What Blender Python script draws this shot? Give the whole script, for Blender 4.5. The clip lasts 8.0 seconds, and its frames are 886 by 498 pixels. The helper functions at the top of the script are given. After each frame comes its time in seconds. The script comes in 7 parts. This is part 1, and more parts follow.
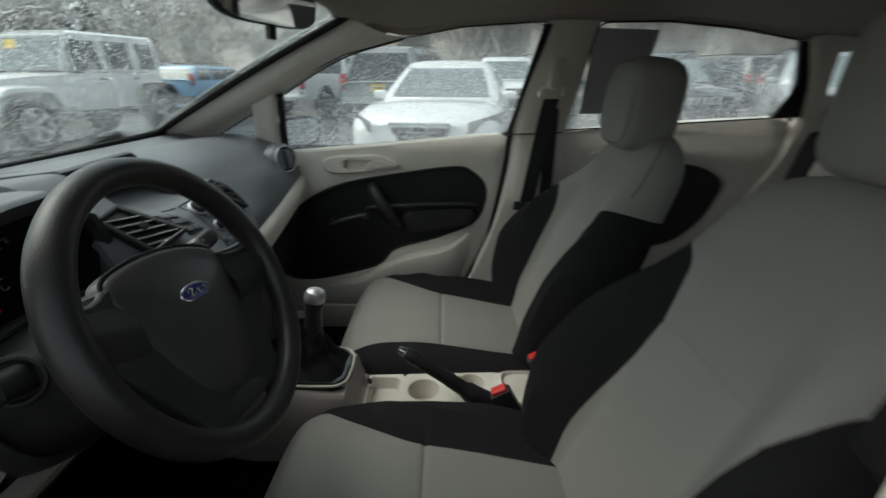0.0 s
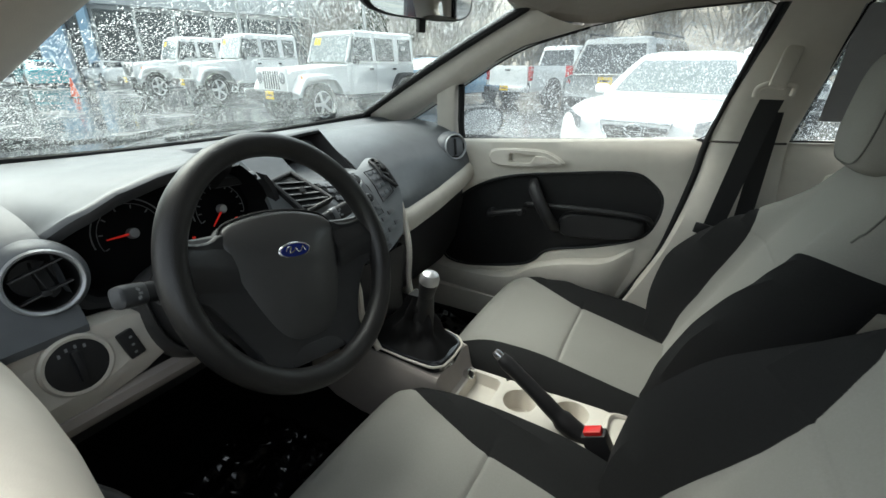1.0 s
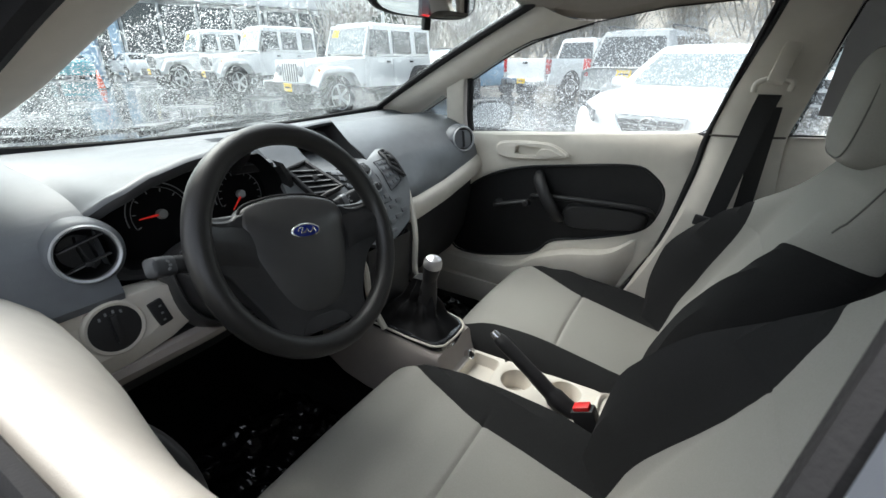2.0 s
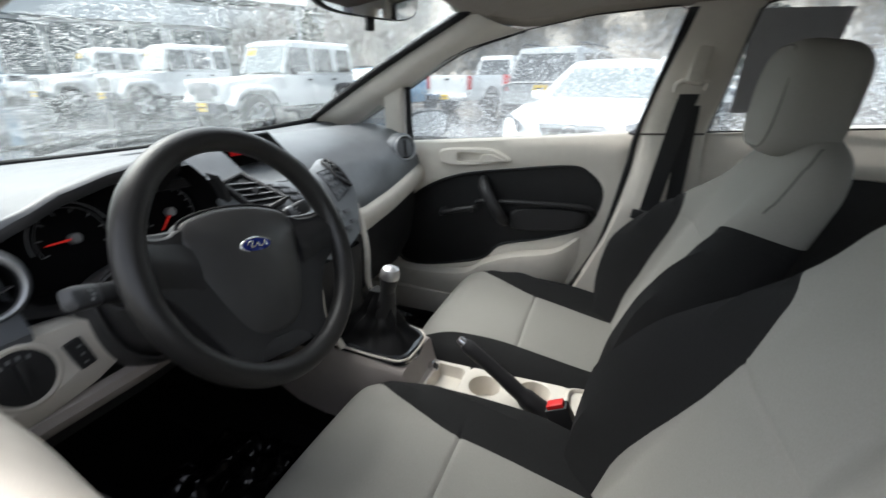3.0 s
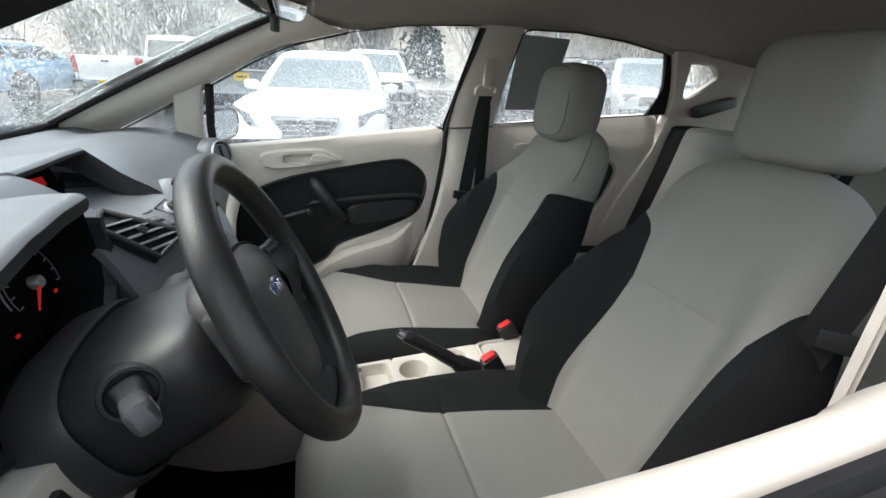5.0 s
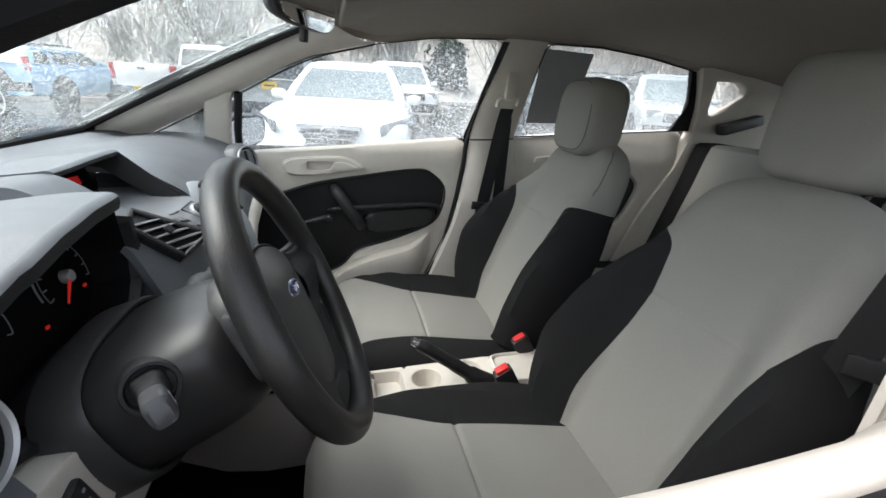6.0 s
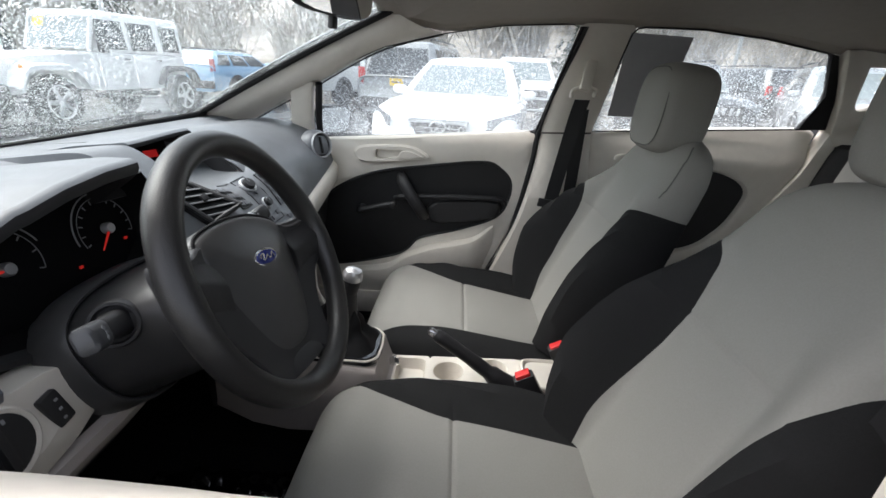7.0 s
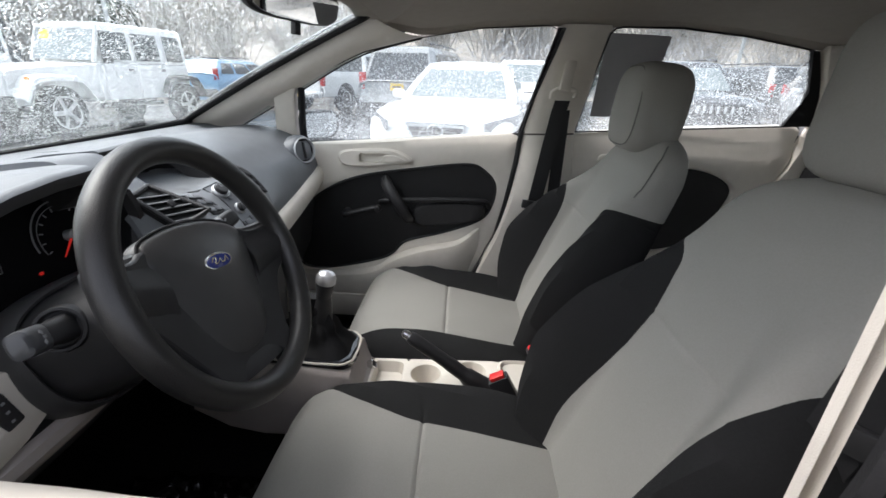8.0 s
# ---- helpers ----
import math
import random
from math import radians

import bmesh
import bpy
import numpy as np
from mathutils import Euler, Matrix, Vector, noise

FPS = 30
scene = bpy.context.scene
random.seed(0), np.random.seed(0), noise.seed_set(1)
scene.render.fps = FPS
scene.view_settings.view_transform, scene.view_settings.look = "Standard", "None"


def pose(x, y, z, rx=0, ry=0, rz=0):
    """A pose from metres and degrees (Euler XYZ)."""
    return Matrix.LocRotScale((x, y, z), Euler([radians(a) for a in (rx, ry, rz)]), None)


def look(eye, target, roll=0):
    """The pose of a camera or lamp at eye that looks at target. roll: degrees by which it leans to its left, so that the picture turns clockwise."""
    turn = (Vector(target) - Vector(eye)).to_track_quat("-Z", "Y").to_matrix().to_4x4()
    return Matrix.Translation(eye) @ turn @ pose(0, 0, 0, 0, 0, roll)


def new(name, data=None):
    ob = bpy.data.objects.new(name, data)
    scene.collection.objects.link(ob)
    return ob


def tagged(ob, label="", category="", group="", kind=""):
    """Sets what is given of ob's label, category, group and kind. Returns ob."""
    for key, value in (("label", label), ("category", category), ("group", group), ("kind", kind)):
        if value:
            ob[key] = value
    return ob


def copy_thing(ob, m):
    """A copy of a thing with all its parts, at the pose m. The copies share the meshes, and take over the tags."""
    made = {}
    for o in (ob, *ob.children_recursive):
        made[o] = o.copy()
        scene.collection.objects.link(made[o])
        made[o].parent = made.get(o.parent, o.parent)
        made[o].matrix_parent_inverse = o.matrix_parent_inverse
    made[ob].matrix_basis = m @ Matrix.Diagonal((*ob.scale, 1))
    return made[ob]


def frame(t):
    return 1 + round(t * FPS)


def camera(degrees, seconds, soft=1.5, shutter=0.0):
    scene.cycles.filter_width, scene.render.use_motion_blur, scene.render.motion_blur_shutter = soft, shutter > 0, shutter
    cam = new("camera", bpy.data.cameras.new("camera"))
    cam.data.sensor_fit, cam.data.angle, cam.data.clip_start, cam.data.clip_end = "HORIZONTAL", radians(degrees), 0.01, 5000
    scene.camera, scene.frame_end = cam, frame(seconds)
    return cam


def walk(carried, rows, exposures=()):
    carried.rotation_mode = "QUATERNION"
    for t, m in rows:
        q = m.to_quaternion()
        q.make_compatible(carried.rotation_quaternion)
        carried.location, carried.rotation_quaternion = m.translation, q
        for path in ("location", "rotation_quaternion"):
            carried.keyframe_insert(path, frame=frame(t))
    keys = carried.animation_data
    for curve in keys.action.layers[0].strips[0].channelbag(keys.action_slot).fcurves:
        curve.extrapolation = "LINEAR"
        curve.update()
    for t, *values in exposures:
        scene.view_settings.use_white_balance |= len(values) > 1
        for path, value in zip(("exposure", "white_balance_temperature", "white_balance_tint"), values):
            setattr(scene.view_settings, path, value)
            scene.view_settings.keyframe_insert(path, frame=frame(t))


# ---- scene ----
# Axes: x towards the car's rear, y towards the passenger side, z up; the car's middle is y = 0, the ground z = 0.

# ---------------------------------------------------------------- camera
cam = camera(92.1, 8.0, shutter=0.5)
METRES, EYE, TILT, LEAN, TURN = 1.1, 1.2, -21.0, 0.0, 0.0
ROWS = [
    (0.0, 0.0, 0.0, 0.0, 0.0, 0.0, 0.0),
    (0.5, 0.0734, 0.0644, 0.0156, 15.09, -1.69, -6.98),
    (1.0, 0.1449, 0.0599, 0.0245, 26.63, -3.44, -10.7),
    (2.5, 0.1954, 0.0148, 0.0129, 28.8, -4.75, -11.52),
    (3.0, 0.1419, 0.0342, -0.01, 19.68, -1.12, -7.63),
    (3.5, -0.0223, 0.0051, -0.024, 2.91, 0.24, -1.58),
    (4.0, -0.183, -0.0271, -0.0223, -10.05, 0.56, 2.85),
    (4.5, -0.2355, -0.0359, -0.0076, -16.73, -1.93, 4.34),
    (6.0, -0.2373, -0.0391, -0.0104, -14.33, 0.1, 2.38),
    (6.5, -0.1569, -0.0383, -0.0194, -5.87, -0.55, -1.98),
    (7.0, -0.0555, -0.0409, -0.0234, 0.84, -0.33, -3.15),
    (7.5, 0.0026, -0.0401, -0.0239, 3.29, -0.17, -3.87),
    (8.0, 0.0138, -0.0404, -0.0227, 1.65, 0.11, -2.38),
]
walk(cam, [(t, pose(0, -0.83, EYE, TILT, LEAN, TURN) @ pose(METRES * x, METRES * y, METRES * z, 90 + pitch, roll, yaw)) for t, x, y, z, yaw, pitch, roll in ROWS],
     [(0.0, 0.42, 6600, 2), (0.3, 0.82, 6600, 2), (0.6, 1.16, 6600, 2), (1.2, 1.46, 6600, 3), (2.0, 1.58, 6500, 8), (3.0, 1.56, 6500, 10), (4.0, 1.58, 6500, 10),
      (6.0, 1.58, 6500, 11), (8.0, 1.58, 6500, 14)])

# ---------------------------------------------------------------- world and sun: a bright, rainy, overcast day
world = bpy.data.worlds.new("overcast_sky")
scene.world = world
world.use_nodes = True
wn, wl = world.node_tree.nodes, world.node_tree.links
sky = wn.new("ShaderNodeTexSky")
sky.sky_type, sky.sun_disc = "NISHITA", False
sky.sun_elevation, sky.sun_rotation, sky.dust_density = radians(55), radians(275), 3.0
grey = wn.new("ShaderNodeHueSaturation")
grey.inputs["Saturation"].default_value = 0.35
wl.new(sky.outputs[0], grey.inputs["Color"])
wl.new(grey.outputs[0], wn["Background"].inputs["Color"])
wn["Background"].inputs["Strength"].default_value = 0.17
sun_lamp = bpy.data.lights.new("sun", "SUN")
sun_lamp.energy, sun_lamp.angle, sun_lamp.color = 1.25, radians(50), (1.0, 0.97, 0.94)
sun = new("sun", sun_lamp)
sun.matrix_world = look((-7.0, 0.6, 10.0), (0, 0, 0))

# ---------------------------------------------------------------- materials
def material(name, colour, rough=0.6, metal=0.0, vary=0.12, scale=40.0, bump=0.0, bump_scale=300.0, coat=0.0, rough_vary=0.1, spec=0.5, big=3.0):
    """A surface whose colour varies at two sizes, with fine relief."""
    m = bpy.data.materials.new(name)
    m.use_nodes = True
    n, l = m.node_tree.nodes, m.node_tree.links
    b = n["Principled BSDF"]
    b.inputs["Roughness"].default_value, b.inputs["Metallic"].default_value = rough, metal
    b.inputs["Coat Weight"].default_value, b.inputs["Specular IOR Level"].default_value = coat, spec
    tc = n.new("ShaderNodeTexCoord")
    fine, broad = n.new("ShaderNodeTexNoise"), n.new("ShaderNodeTexNoise")
    fine.inputs["Scale"].default_value, fine.inputs["Detail"].default_value = scale, 4.0
    broad.inputs["Scale"].default_value, broad.inputs["Detail"].default_value = big, 3.0
    l.new(tc.outputs["Object"], fine.inputs["Vector"]), l.new(tc.outputs["Object"], broad.inputs["Vector"])
    mix = n.new("ShaderNodeMath")
    mix.operation = "ADD"
    l.new(fine.outputs[0], mix.inputs[0]), l.new(broad.outputs[0], mix.inputs[1])
    ramp = n.new("ShaderNodeMapRange")
    ramp.inputs["From Min"].default_value, ramp.inputs["From Max"].default_value = 0.6, 1.4
    ramp.inputs["To Min"].default_value, ramp.inputs["To Max"].default_value = 1 - vary, 1 + vary
    l.new(mix.outputs[0], ramp.inputs["Value"])
    mul = n.new("ShaderNodeVectorMath")
    mul.operation = "SCALE"
    mul.inputs[0].default_value = colour
    l.new(ramp.outputs[0], mul.inputs["Scale"])
    l.new(mul.outputs[0], b.inputs["Base Color"])
    rr = n.new("ShaderNodeMapRange")
    rr.inputs["From Min"].default_value, rr.inputs["From Max"].default_value = 0.3, 0.7
    rr.inputs["To Min"].default_value, rr.inputs["To Max"].default_value = max(0.02, rough - rough_vary), min(1, rough + rough_vary)
    l.new(broad.outputs[0], rr.inputs["Value"]), l.new(rr.outputs[0], b.inputs["Roughness"])
    if bump:
        grain, bp = n.new("ShaderNodeTexNoise"), n.new("ShaderNodeBump")
        grain.inputs["Scale"].default_value, grain.inputs["Detail"].default_value = bump_scale, 2.0
        bp.inputs["Strength"].default_value, bp.inputs["Distance"].default_value = bump, 0.001
        l.new(tc.outputs["Object"], grain.inputs["Vector"])
        l.new(grain.outputs[0], bp.inputs["Height"]), l.new(bp.outputs[0], b.inputs["Normal"])
    return m


def glass_pane(name, haze, tint=(0.92, 0.96, 0.95), patches=6.0):
    """Thin wet glass: clear, with a mottled film of water that scatters daylight, and mirror gloss at a slant."""
    m = bpy.data.materials.new(name)
    m.use_nodes = True
    n, l = m.node_tree.nodes, m.node_tree.links
    n.remove(n["Principled BSDF"])
    clear, film, gloss = n.new("ShaderNodeBsdfTransparent"), n.new("ShaderNodeBsdfTranslucent"), n.new("ShaderNodeBsdfGlossy")
    clear.inputs["Color"].default_value = (*tint, 1)
    film.inputs["Color"].default_value = (0.9, 0.92, 0.93, 1)
    gloss.inputs["Roughness"].default_value = 0.02
    tc, nz, rg = n.new("ShaderNodeTexCoord"), n.new("ShaderNodeTexNoise"), n.new("ShaderNodeMapRange")
    nz.inputs["Scale"].default_value, nz.inputs["Detail"].default_value = patches, 5.0
    rg.inputs["From Min"].default_value, rg.inputs["From Max"].default_value = 0.3, 0.7
    rg.inputs["To Min"].default_value, rg.inputs["To Max"].default_value = haze * 0.5, haze * 1.5
    l.new(tc.outputs["Object"], nz.inputs["Vector"]), l.new(nz.outputs[0], rg.inputs["Value"])
    a, b = n.new("ShaderNodeMixShader"), n.new("ShaderNodeMixShader")
    l.new(rg.outputs[0], a.inputs[0]), l.new(clear.outputs[0], a.inputs[1]), l.new(film.outputs[0], a.inputs[2])
    facing, slant, sheen = n.new("ShaderNodeLayerWeight"), n.new("ShaderNodeMath"), n.new("ShaderNodeMath")
    facing.inputs["Blend"].default_value, slant.operation, slant.inputs[1].default_value = 0.5, "POWER", 5.0
    sheen.operation, sheen.inputs[1].default_value, sheen.inputs[2].default_value = "MULTIPLY_ADD", 0.5, 0.02
    l.new(facing.outputs["Facing"], slant.inputs[0]), l.new(slant.outputs[0], sheen.inputs[0])
    l.new(sheen.outputs[0], b.inputs[0]), l.new(a.outputs[0], b.inputs[1]), l.new(gloss.outputs[0], b.inputs[2])
    l.new(b.outputs[0], n["Material Output"].inputs["Surface"])
    return m


def glow(name, colour, strength):
    m = bpy.data.materials.new(name)
    m.use_nodes = True
    b = m.node_tree.nodes["Principled BSDF"]
    b.inputs["Base Color"].default_value = (*colour, 1)
    b.inputs["Emission Color"].default_value = (*colour, 1)
    b.inputs["Emission Strength"].default_value = strength
    return m


FASCIA = material("silver_grey_fascia_paint", (0.18, 0.19, 0.20), 0.36, 0.15, vary=0.06, bump=0.15, bump_scale=800)
CREAM = material("cream_plastic", (0.62, 0.58, 0.515), 0.55, vary=0.05, bump=0.25, bump_scale=700)
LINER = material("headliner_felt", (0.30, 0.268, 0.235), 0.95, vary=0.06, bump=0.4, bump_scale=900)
DASH = material("dark_grey_soft_plastic", (0.115, 0.124, 0.134), 0.42, vary=0.12, bump=0.35, bump_scale=800, spec=0.5)
BLACK = material("black_plastic", (0.022, 0.022, 0.023), 0.45, vary=0.15, spec=0.35, bump=0.25, bump_scale=700)
INSERT = material("matt_black_moulding", (0.009, 0.009, 0.0095), 0.42, vary=0.2, spec=0.4, bump=0.4, bump_scale=600)
# the cream plastic again, its colour darkened for the shade low down
SHADED_CREAM = material("shaded_cream_plastic", (0.36, 0.325, 0.30), 0.55, vary=0.05, bump=0.25, bump_scale=700)
HUB = material("black_grained_plastic", (0.047, 0.0465, 0.0465), 0.34, vary=0.1, spec=0.5, bump=0.3, bump_scale=800)
GLOSSBLACK = material("gloss_black_pillar", (0.015, 0.016, 0.02), 0.12, vary=0.05, coat=0.6)
RUBBER = material("black_rubber", (0.009, 0.009, 0.010), 0.75, spec=0.3, vary=0.2, bump=0.3, bump_scale=400)
RIMSKIN = material("steering_wheel_skin", (0.018, 0.0175, 0.0172), 0.36, vary=0.15, bump=0.35, bump_scale=620, spec=0.45)
GREYCLOTH = material("grey_woven_cloth", (0.27, 0.262, 0.243), 0.95, vary=0.07, scale=350, bump=0.8, bump_scale=1300, spec=0.2)
DARKCLOTH = material("charcoal_woven_cloth", (0.019, 0.019, 0.0195), 0.95, vary=0.12, scale=350, bump=0.8, bump_scale=1300, spec=0.08)
CARPET = material("black_carpet", (0.008, 0.008, 0.009), 1.0, vary=0.4, scale=200, bump=1.0, bump_scale=500, spec=0.1)
CHROME = material("satin_chrome", (0.75, 0.75, 0.76), 0.22, 1.0, vary=0.03)
COLUMN = material("dark_grey_column_plastic", (0.030, 0.0295, 0.030), 0.34, vary=0.08, bump=0.3, bump_scale=800)
SILVER = material("silver_trim_paint", (0.42, 0.43, 0.44), 0.4, 0.6, vary=0.05)
SLATGREY = material("grey_vent_slat_plastic", (0.12, 0.123, 0.128), 0.32, vary=0.05)
STACK = material("graphite_trim_paint", (0.15, 0.155, 0.165), 0.4, 0.3, vary=0.06)
REDPLASTIC = material("red_plastic", (0.62, 0.02, 0.02), 0.4, vary=0.05)
BELTWEB = material("black_webbing", (0.012, 0.012, 0.013), 0.8, vary=0.2, scale=300, bump=0.6, bump_scale=1500)
SEAM = material("seam_thread", (0.12, 0.118, 0.110), 0.9)
BLUEBADGE = material("blue_enamel", (0.01, 0.02, 0.16), 0.25, vary=0.04, coat=0.6)
DIALFACE = material("dial_face", (0.004, 0.004, 0.0045), 0.8, spec=0.1)
WELL = material("matt_black_binnacle", (0.005, 0.005, 0.0055), 0.7, spec=0.15, bump=0.3)
MARK = material("grey_print", (0.22, 0.225, 0.23), 0.6)
NEEDLE = glow("lit_red_needle", (0.75, 0.03, 0.02), 0.08)
REDGLOW = glow("red_lit_digits", (0.7, 0.015, 0.015), 0.06)
BODYBLUE = material("silver_blue_car_paint", (0.14, 0.155, 0.18), 0.3, 0.4, vary=0.04, coat=0.8)
WETGLASS = glass_pane("rain_wet_windscreen", 0.003, patches=9.0)
SIDEGLASS = glass_pane("rain_wet_side_glass", 0.075)
MIRROR = material("mirror_silver", (0.9, 0.9, 0.9), 0.02, 1.0, vary=0.0, rough_vary=0.0)
PAPER = material("grey_paper_sheet", (0.32, 0.32, 0.33), 0.8, vary=0.05)


# ---------------------------------------------------------------- mesh tools
def link_mesh(name, bm, mat, smooth=True):
    me = bpy.data.meshes.new(name)
    bmesh.ops.recalc_face_normals(bm, faces=bm.faces)
    bm.to_mesh(me)
    bm.free()
    me.materials.append(mat)
    if smooth:
        me.shade_smooth()
        me.set_sharp_from_angle(angle=radians(38))
    return new(name, me)


def part(name, bm, mat, parent, label="", smooth=True):
    """One mesh under a thing or under a part."""
    ob = link_mesh(name, bm, mat, smooth)
    ob.parent = parent
    if parent is not None:
        ob.matrix_parent_inverse = Matrix.Identity(4)
    return tagged(ob, label) if label else ob


def thing(name, label, category, at=None, group="", kind=""):
    ob = new(name)
    ob.empty_display_size = 0.05
    if at is not None:
        ob.matrix_basis = at
    return tagged(ob, label, category, group, kind)


def single(name, bm, mat, label, category, group="", kind="", smooth=True):
    return tagged(link_mesh(name, bm, mat, smooth), label, category, group, kind)


def loft(rows, closed=False, cap=False, bm=None):
    """A skin over rows of points; closed joins each row's ends; cap fills the first and last rows."""
    bm = bm or bmesh.new()
    v = [[bm.verts.new(p) for p in r] for r in rows]
    n = len(rows[0])
    for a, b in zip(v, v[1:]):
        for i in range(n if closed else n - 1):
            j = (i + 1) % n
            q = []
            for w in (a[i], a[j], b[j], b[i]):
                if w not in q:
                    q.append(w)
            bm.faces.new(q)
    if cap:
        bm.faces.new(v[0][::-1])
        bm.faces.new(v[-1])
    return bm


def slab(rows, thick, out):
    """A skin over rows of points with a thickness along the vector out."""
    o = Vector(out) * thick
    bm = loft(rows)
    back = loft([[Vector(p) + o for p in r] for r in rows])
    me = bpy.data.meshes.new("t")
    back.to_mesh(me)
    bm.from_mesh(me)
    bpy.data.meshes.remove(me)
    bm.verts.ensure_lookup_table()
    bm.edges.ensure_lookup_table()
    n, m = len(rows), len(rows[0])
    k = n * m
    ring = [i for i in range(m)] + [r * m + m - 1 for r in range(1, n)] + [(n - 1) * m + i for i in range(m - 2, -1, -1)] + [r * m for r in range(n - 2, 0, -1)]
    vs = list(bm.verts)
    for a, b in zip(ring, ring[1:] + ring[:1]):
        bm.faces.new((vs[a], vs[b], vs[b + k], vs[a + k]))
    return bm


def box(sx, sy, sz, bevel=0.0, seg=2, m=None, bm=None):
    bm = bm or bmesh.new()
    got = bmesh.ops.create_cube(bm, size=1.0)["verts"]
    for v in got:
        v.co = Vector((v.co.x * sx, v.co.y * sy, v.co.z * sz))
    if bevel:
        edges = list({e for v in got for e in v.link_edges})
        got = list({v for f in bmesh.ops.bevel(bm, geom=edges, offset=bevel, segments=seg, profile=0.6, affect="EDGES")["faces"] for v in f.verts} | {v for v in got if v.is_valid})
    if m is not None:
        bmesh.ops.transform(bm, matrix=m, verts=[v for v in got if v.is_valid])
    return bm


def tube(points, radius, sides=10, closed=False, bm=None, flat=1.0):
    """A round bar along points; radius may be a list."""
    pts = [Vector(p) for p in points]
    rr = radius if isinstance(radius, (list, tuple)) else [radius] * len(pts)
    rows, up = [], None
    for i, p in enumerate(pts):
        a = pts[i - 1] if (i or closed) else p
        b = pts[(i + 1) % len(pts)] if (i < len(pts) - 1 or closed) else p
        d = (b - a).normalized()
        if up is None:
            up = d.orthogonal().normalized()
        up = (up - d * up.dot(d)).normalized()
        side = d.cross(up)
        rows.append([p + (up * math.cos(t) + side * math.sin(t) * flat) * rr[i] for t in (2 * math.pi * k / sides for k in range(sides))])
    if closed:
        rows.append(rows[0])
        out = loft(rows, True, False, bm)
        bmesh.ops.remove_doubles(out, verts=out.verts, dist=1e-6)
        return out
    return loft(rows, True, True, bm)


def lathe(profile, sides=32, m=None, bm=None, cap=True):
    """Turned about z: rows of (radius, z)."""
    bm = bm or bmesh.new()
    rows = [[Vector((r * math.cos(a), r * math.sin(a), z)) for a in (2 * math.pi * k / sides for k in range(sides))] for r, z in profile]
    if m is not None:
        rows = [[m @ p for p in r] for r in rows]
    return loft(rows, True, cap, bm)


def smooth_line(pts, n):
    """n points on a smooth curve through pts, evenly by number."""
    P = [np.array(p, float) for p in pts]
    P = [2 * P[0] - P[1]] + P + [2 * P[-1] - P[-2]]
    out = []
    for k in range(n):
        s = k / (n - 1) * (len(P) - 3)
        i = min(int(s), len(P) - 4)
        t = s - i
        a, b, c, d = P[i:i + 4]
        out.append(0.5 * (2 * b + (c - a) * t + (2 * a - 5 * b + 4 * c - d) * t * t + (3 * b - a - 3 * c + d) * t ** 3))
    return out


def even(pts, n, closed=False):
    """n points at even steps along a broken line."""
    P = [np.array(p, float) for p in pts] + ([np.array(pts[0], float)] if closed else [])
    L = np.cumsum([0] + [np.linalg.norm(b - a) for a, b in zip(P, P[1:])])
    out = []
    for k in range(n):
        s = L[-1] * k / (n if closed else n - 1)
        i = min(int(np.searchsorted(L, s, side="right")) - 1, len(P) - 2)
        t = (s - L[i]) / max(1e-9, L[i + 1] - L[i])
        out.append(P[i] * (1 - t) + P[i + 1] * t)
    return out


def lerp(a, b, t):
    return a + (b - a) * t


def ease(a, b, x):
    t = min(1, max(0, (x - a) / (b - a)))
    return t * t * (3 - 2 * t)


def soft(rows, x, d=0.03):
    """The same, with its corners rounded off over a stretch of 2 d."""
    return sum(table(rows, x + d * k / 4) for k in range(-4, 5)) / 9


def table(rows, x):
    """Straight reading between rows of (x, value)."""
    return float(np.interp(x, [r[0] for r in rows], [r[1] for r in rows]))


def sheet(outline, y_of, thick, rings=4, bm=None, inset=0.012, round_off=0.008):
    """A panel whose outline is given as (x, z), standing along the car's side at y = y_of(x, z); thick is how far it reaches outwards. Its rim is rounded."""
    bm = bm or bmesh.new()
    P = [np.array(p, float) for p in outline]
    c = sum(P) / len(P)
    rows = []
    s = 1 if thick > 0 else -1
    for k, off in ((1.0, thick), (1.0, s * round_off), (1 - inset * 0.4, s * round_off * 0.3), (1 - inset, 0.0)):
        rows.append([(c + (p - c) * k, off) for p in P])
    for r in range(1, rings):
        rows.append([(c + (p - c) * (1 - inset) * (1 - r / rings), 0.0) for p in P])
    v = [[bm.verts.new((q[0], y_of(*q) + off, q[1])) for q, off in r] for r in rows]
    n = len(P)
    for a, b in zip(v, v[1:]):
        for i in range(n):
            bm.faces.new((a[i], a[(i + 1) % n], b[(i + 1) % n], b[i]))
    mid = bm.verts.new((c[0], y_of(*c), c[1]))
    for i in range(n):
        bm.faces.new((v[-1][i], v[-1][(i + 1) % n], mid))
    bm.faces.new(v[0][::-1])
    return bm


def flip_y(bm):
    for v in bm.verts:
        v.co.y = -v.co.y
    bmesh.ops.reverse_faces(bm, faces=bm.faces)
    return bm

# ---------------------------------------------------------------- the car's body, seen from inside
def glass_y(z):
    return 0.70 - (z - 1.04) * 0.407


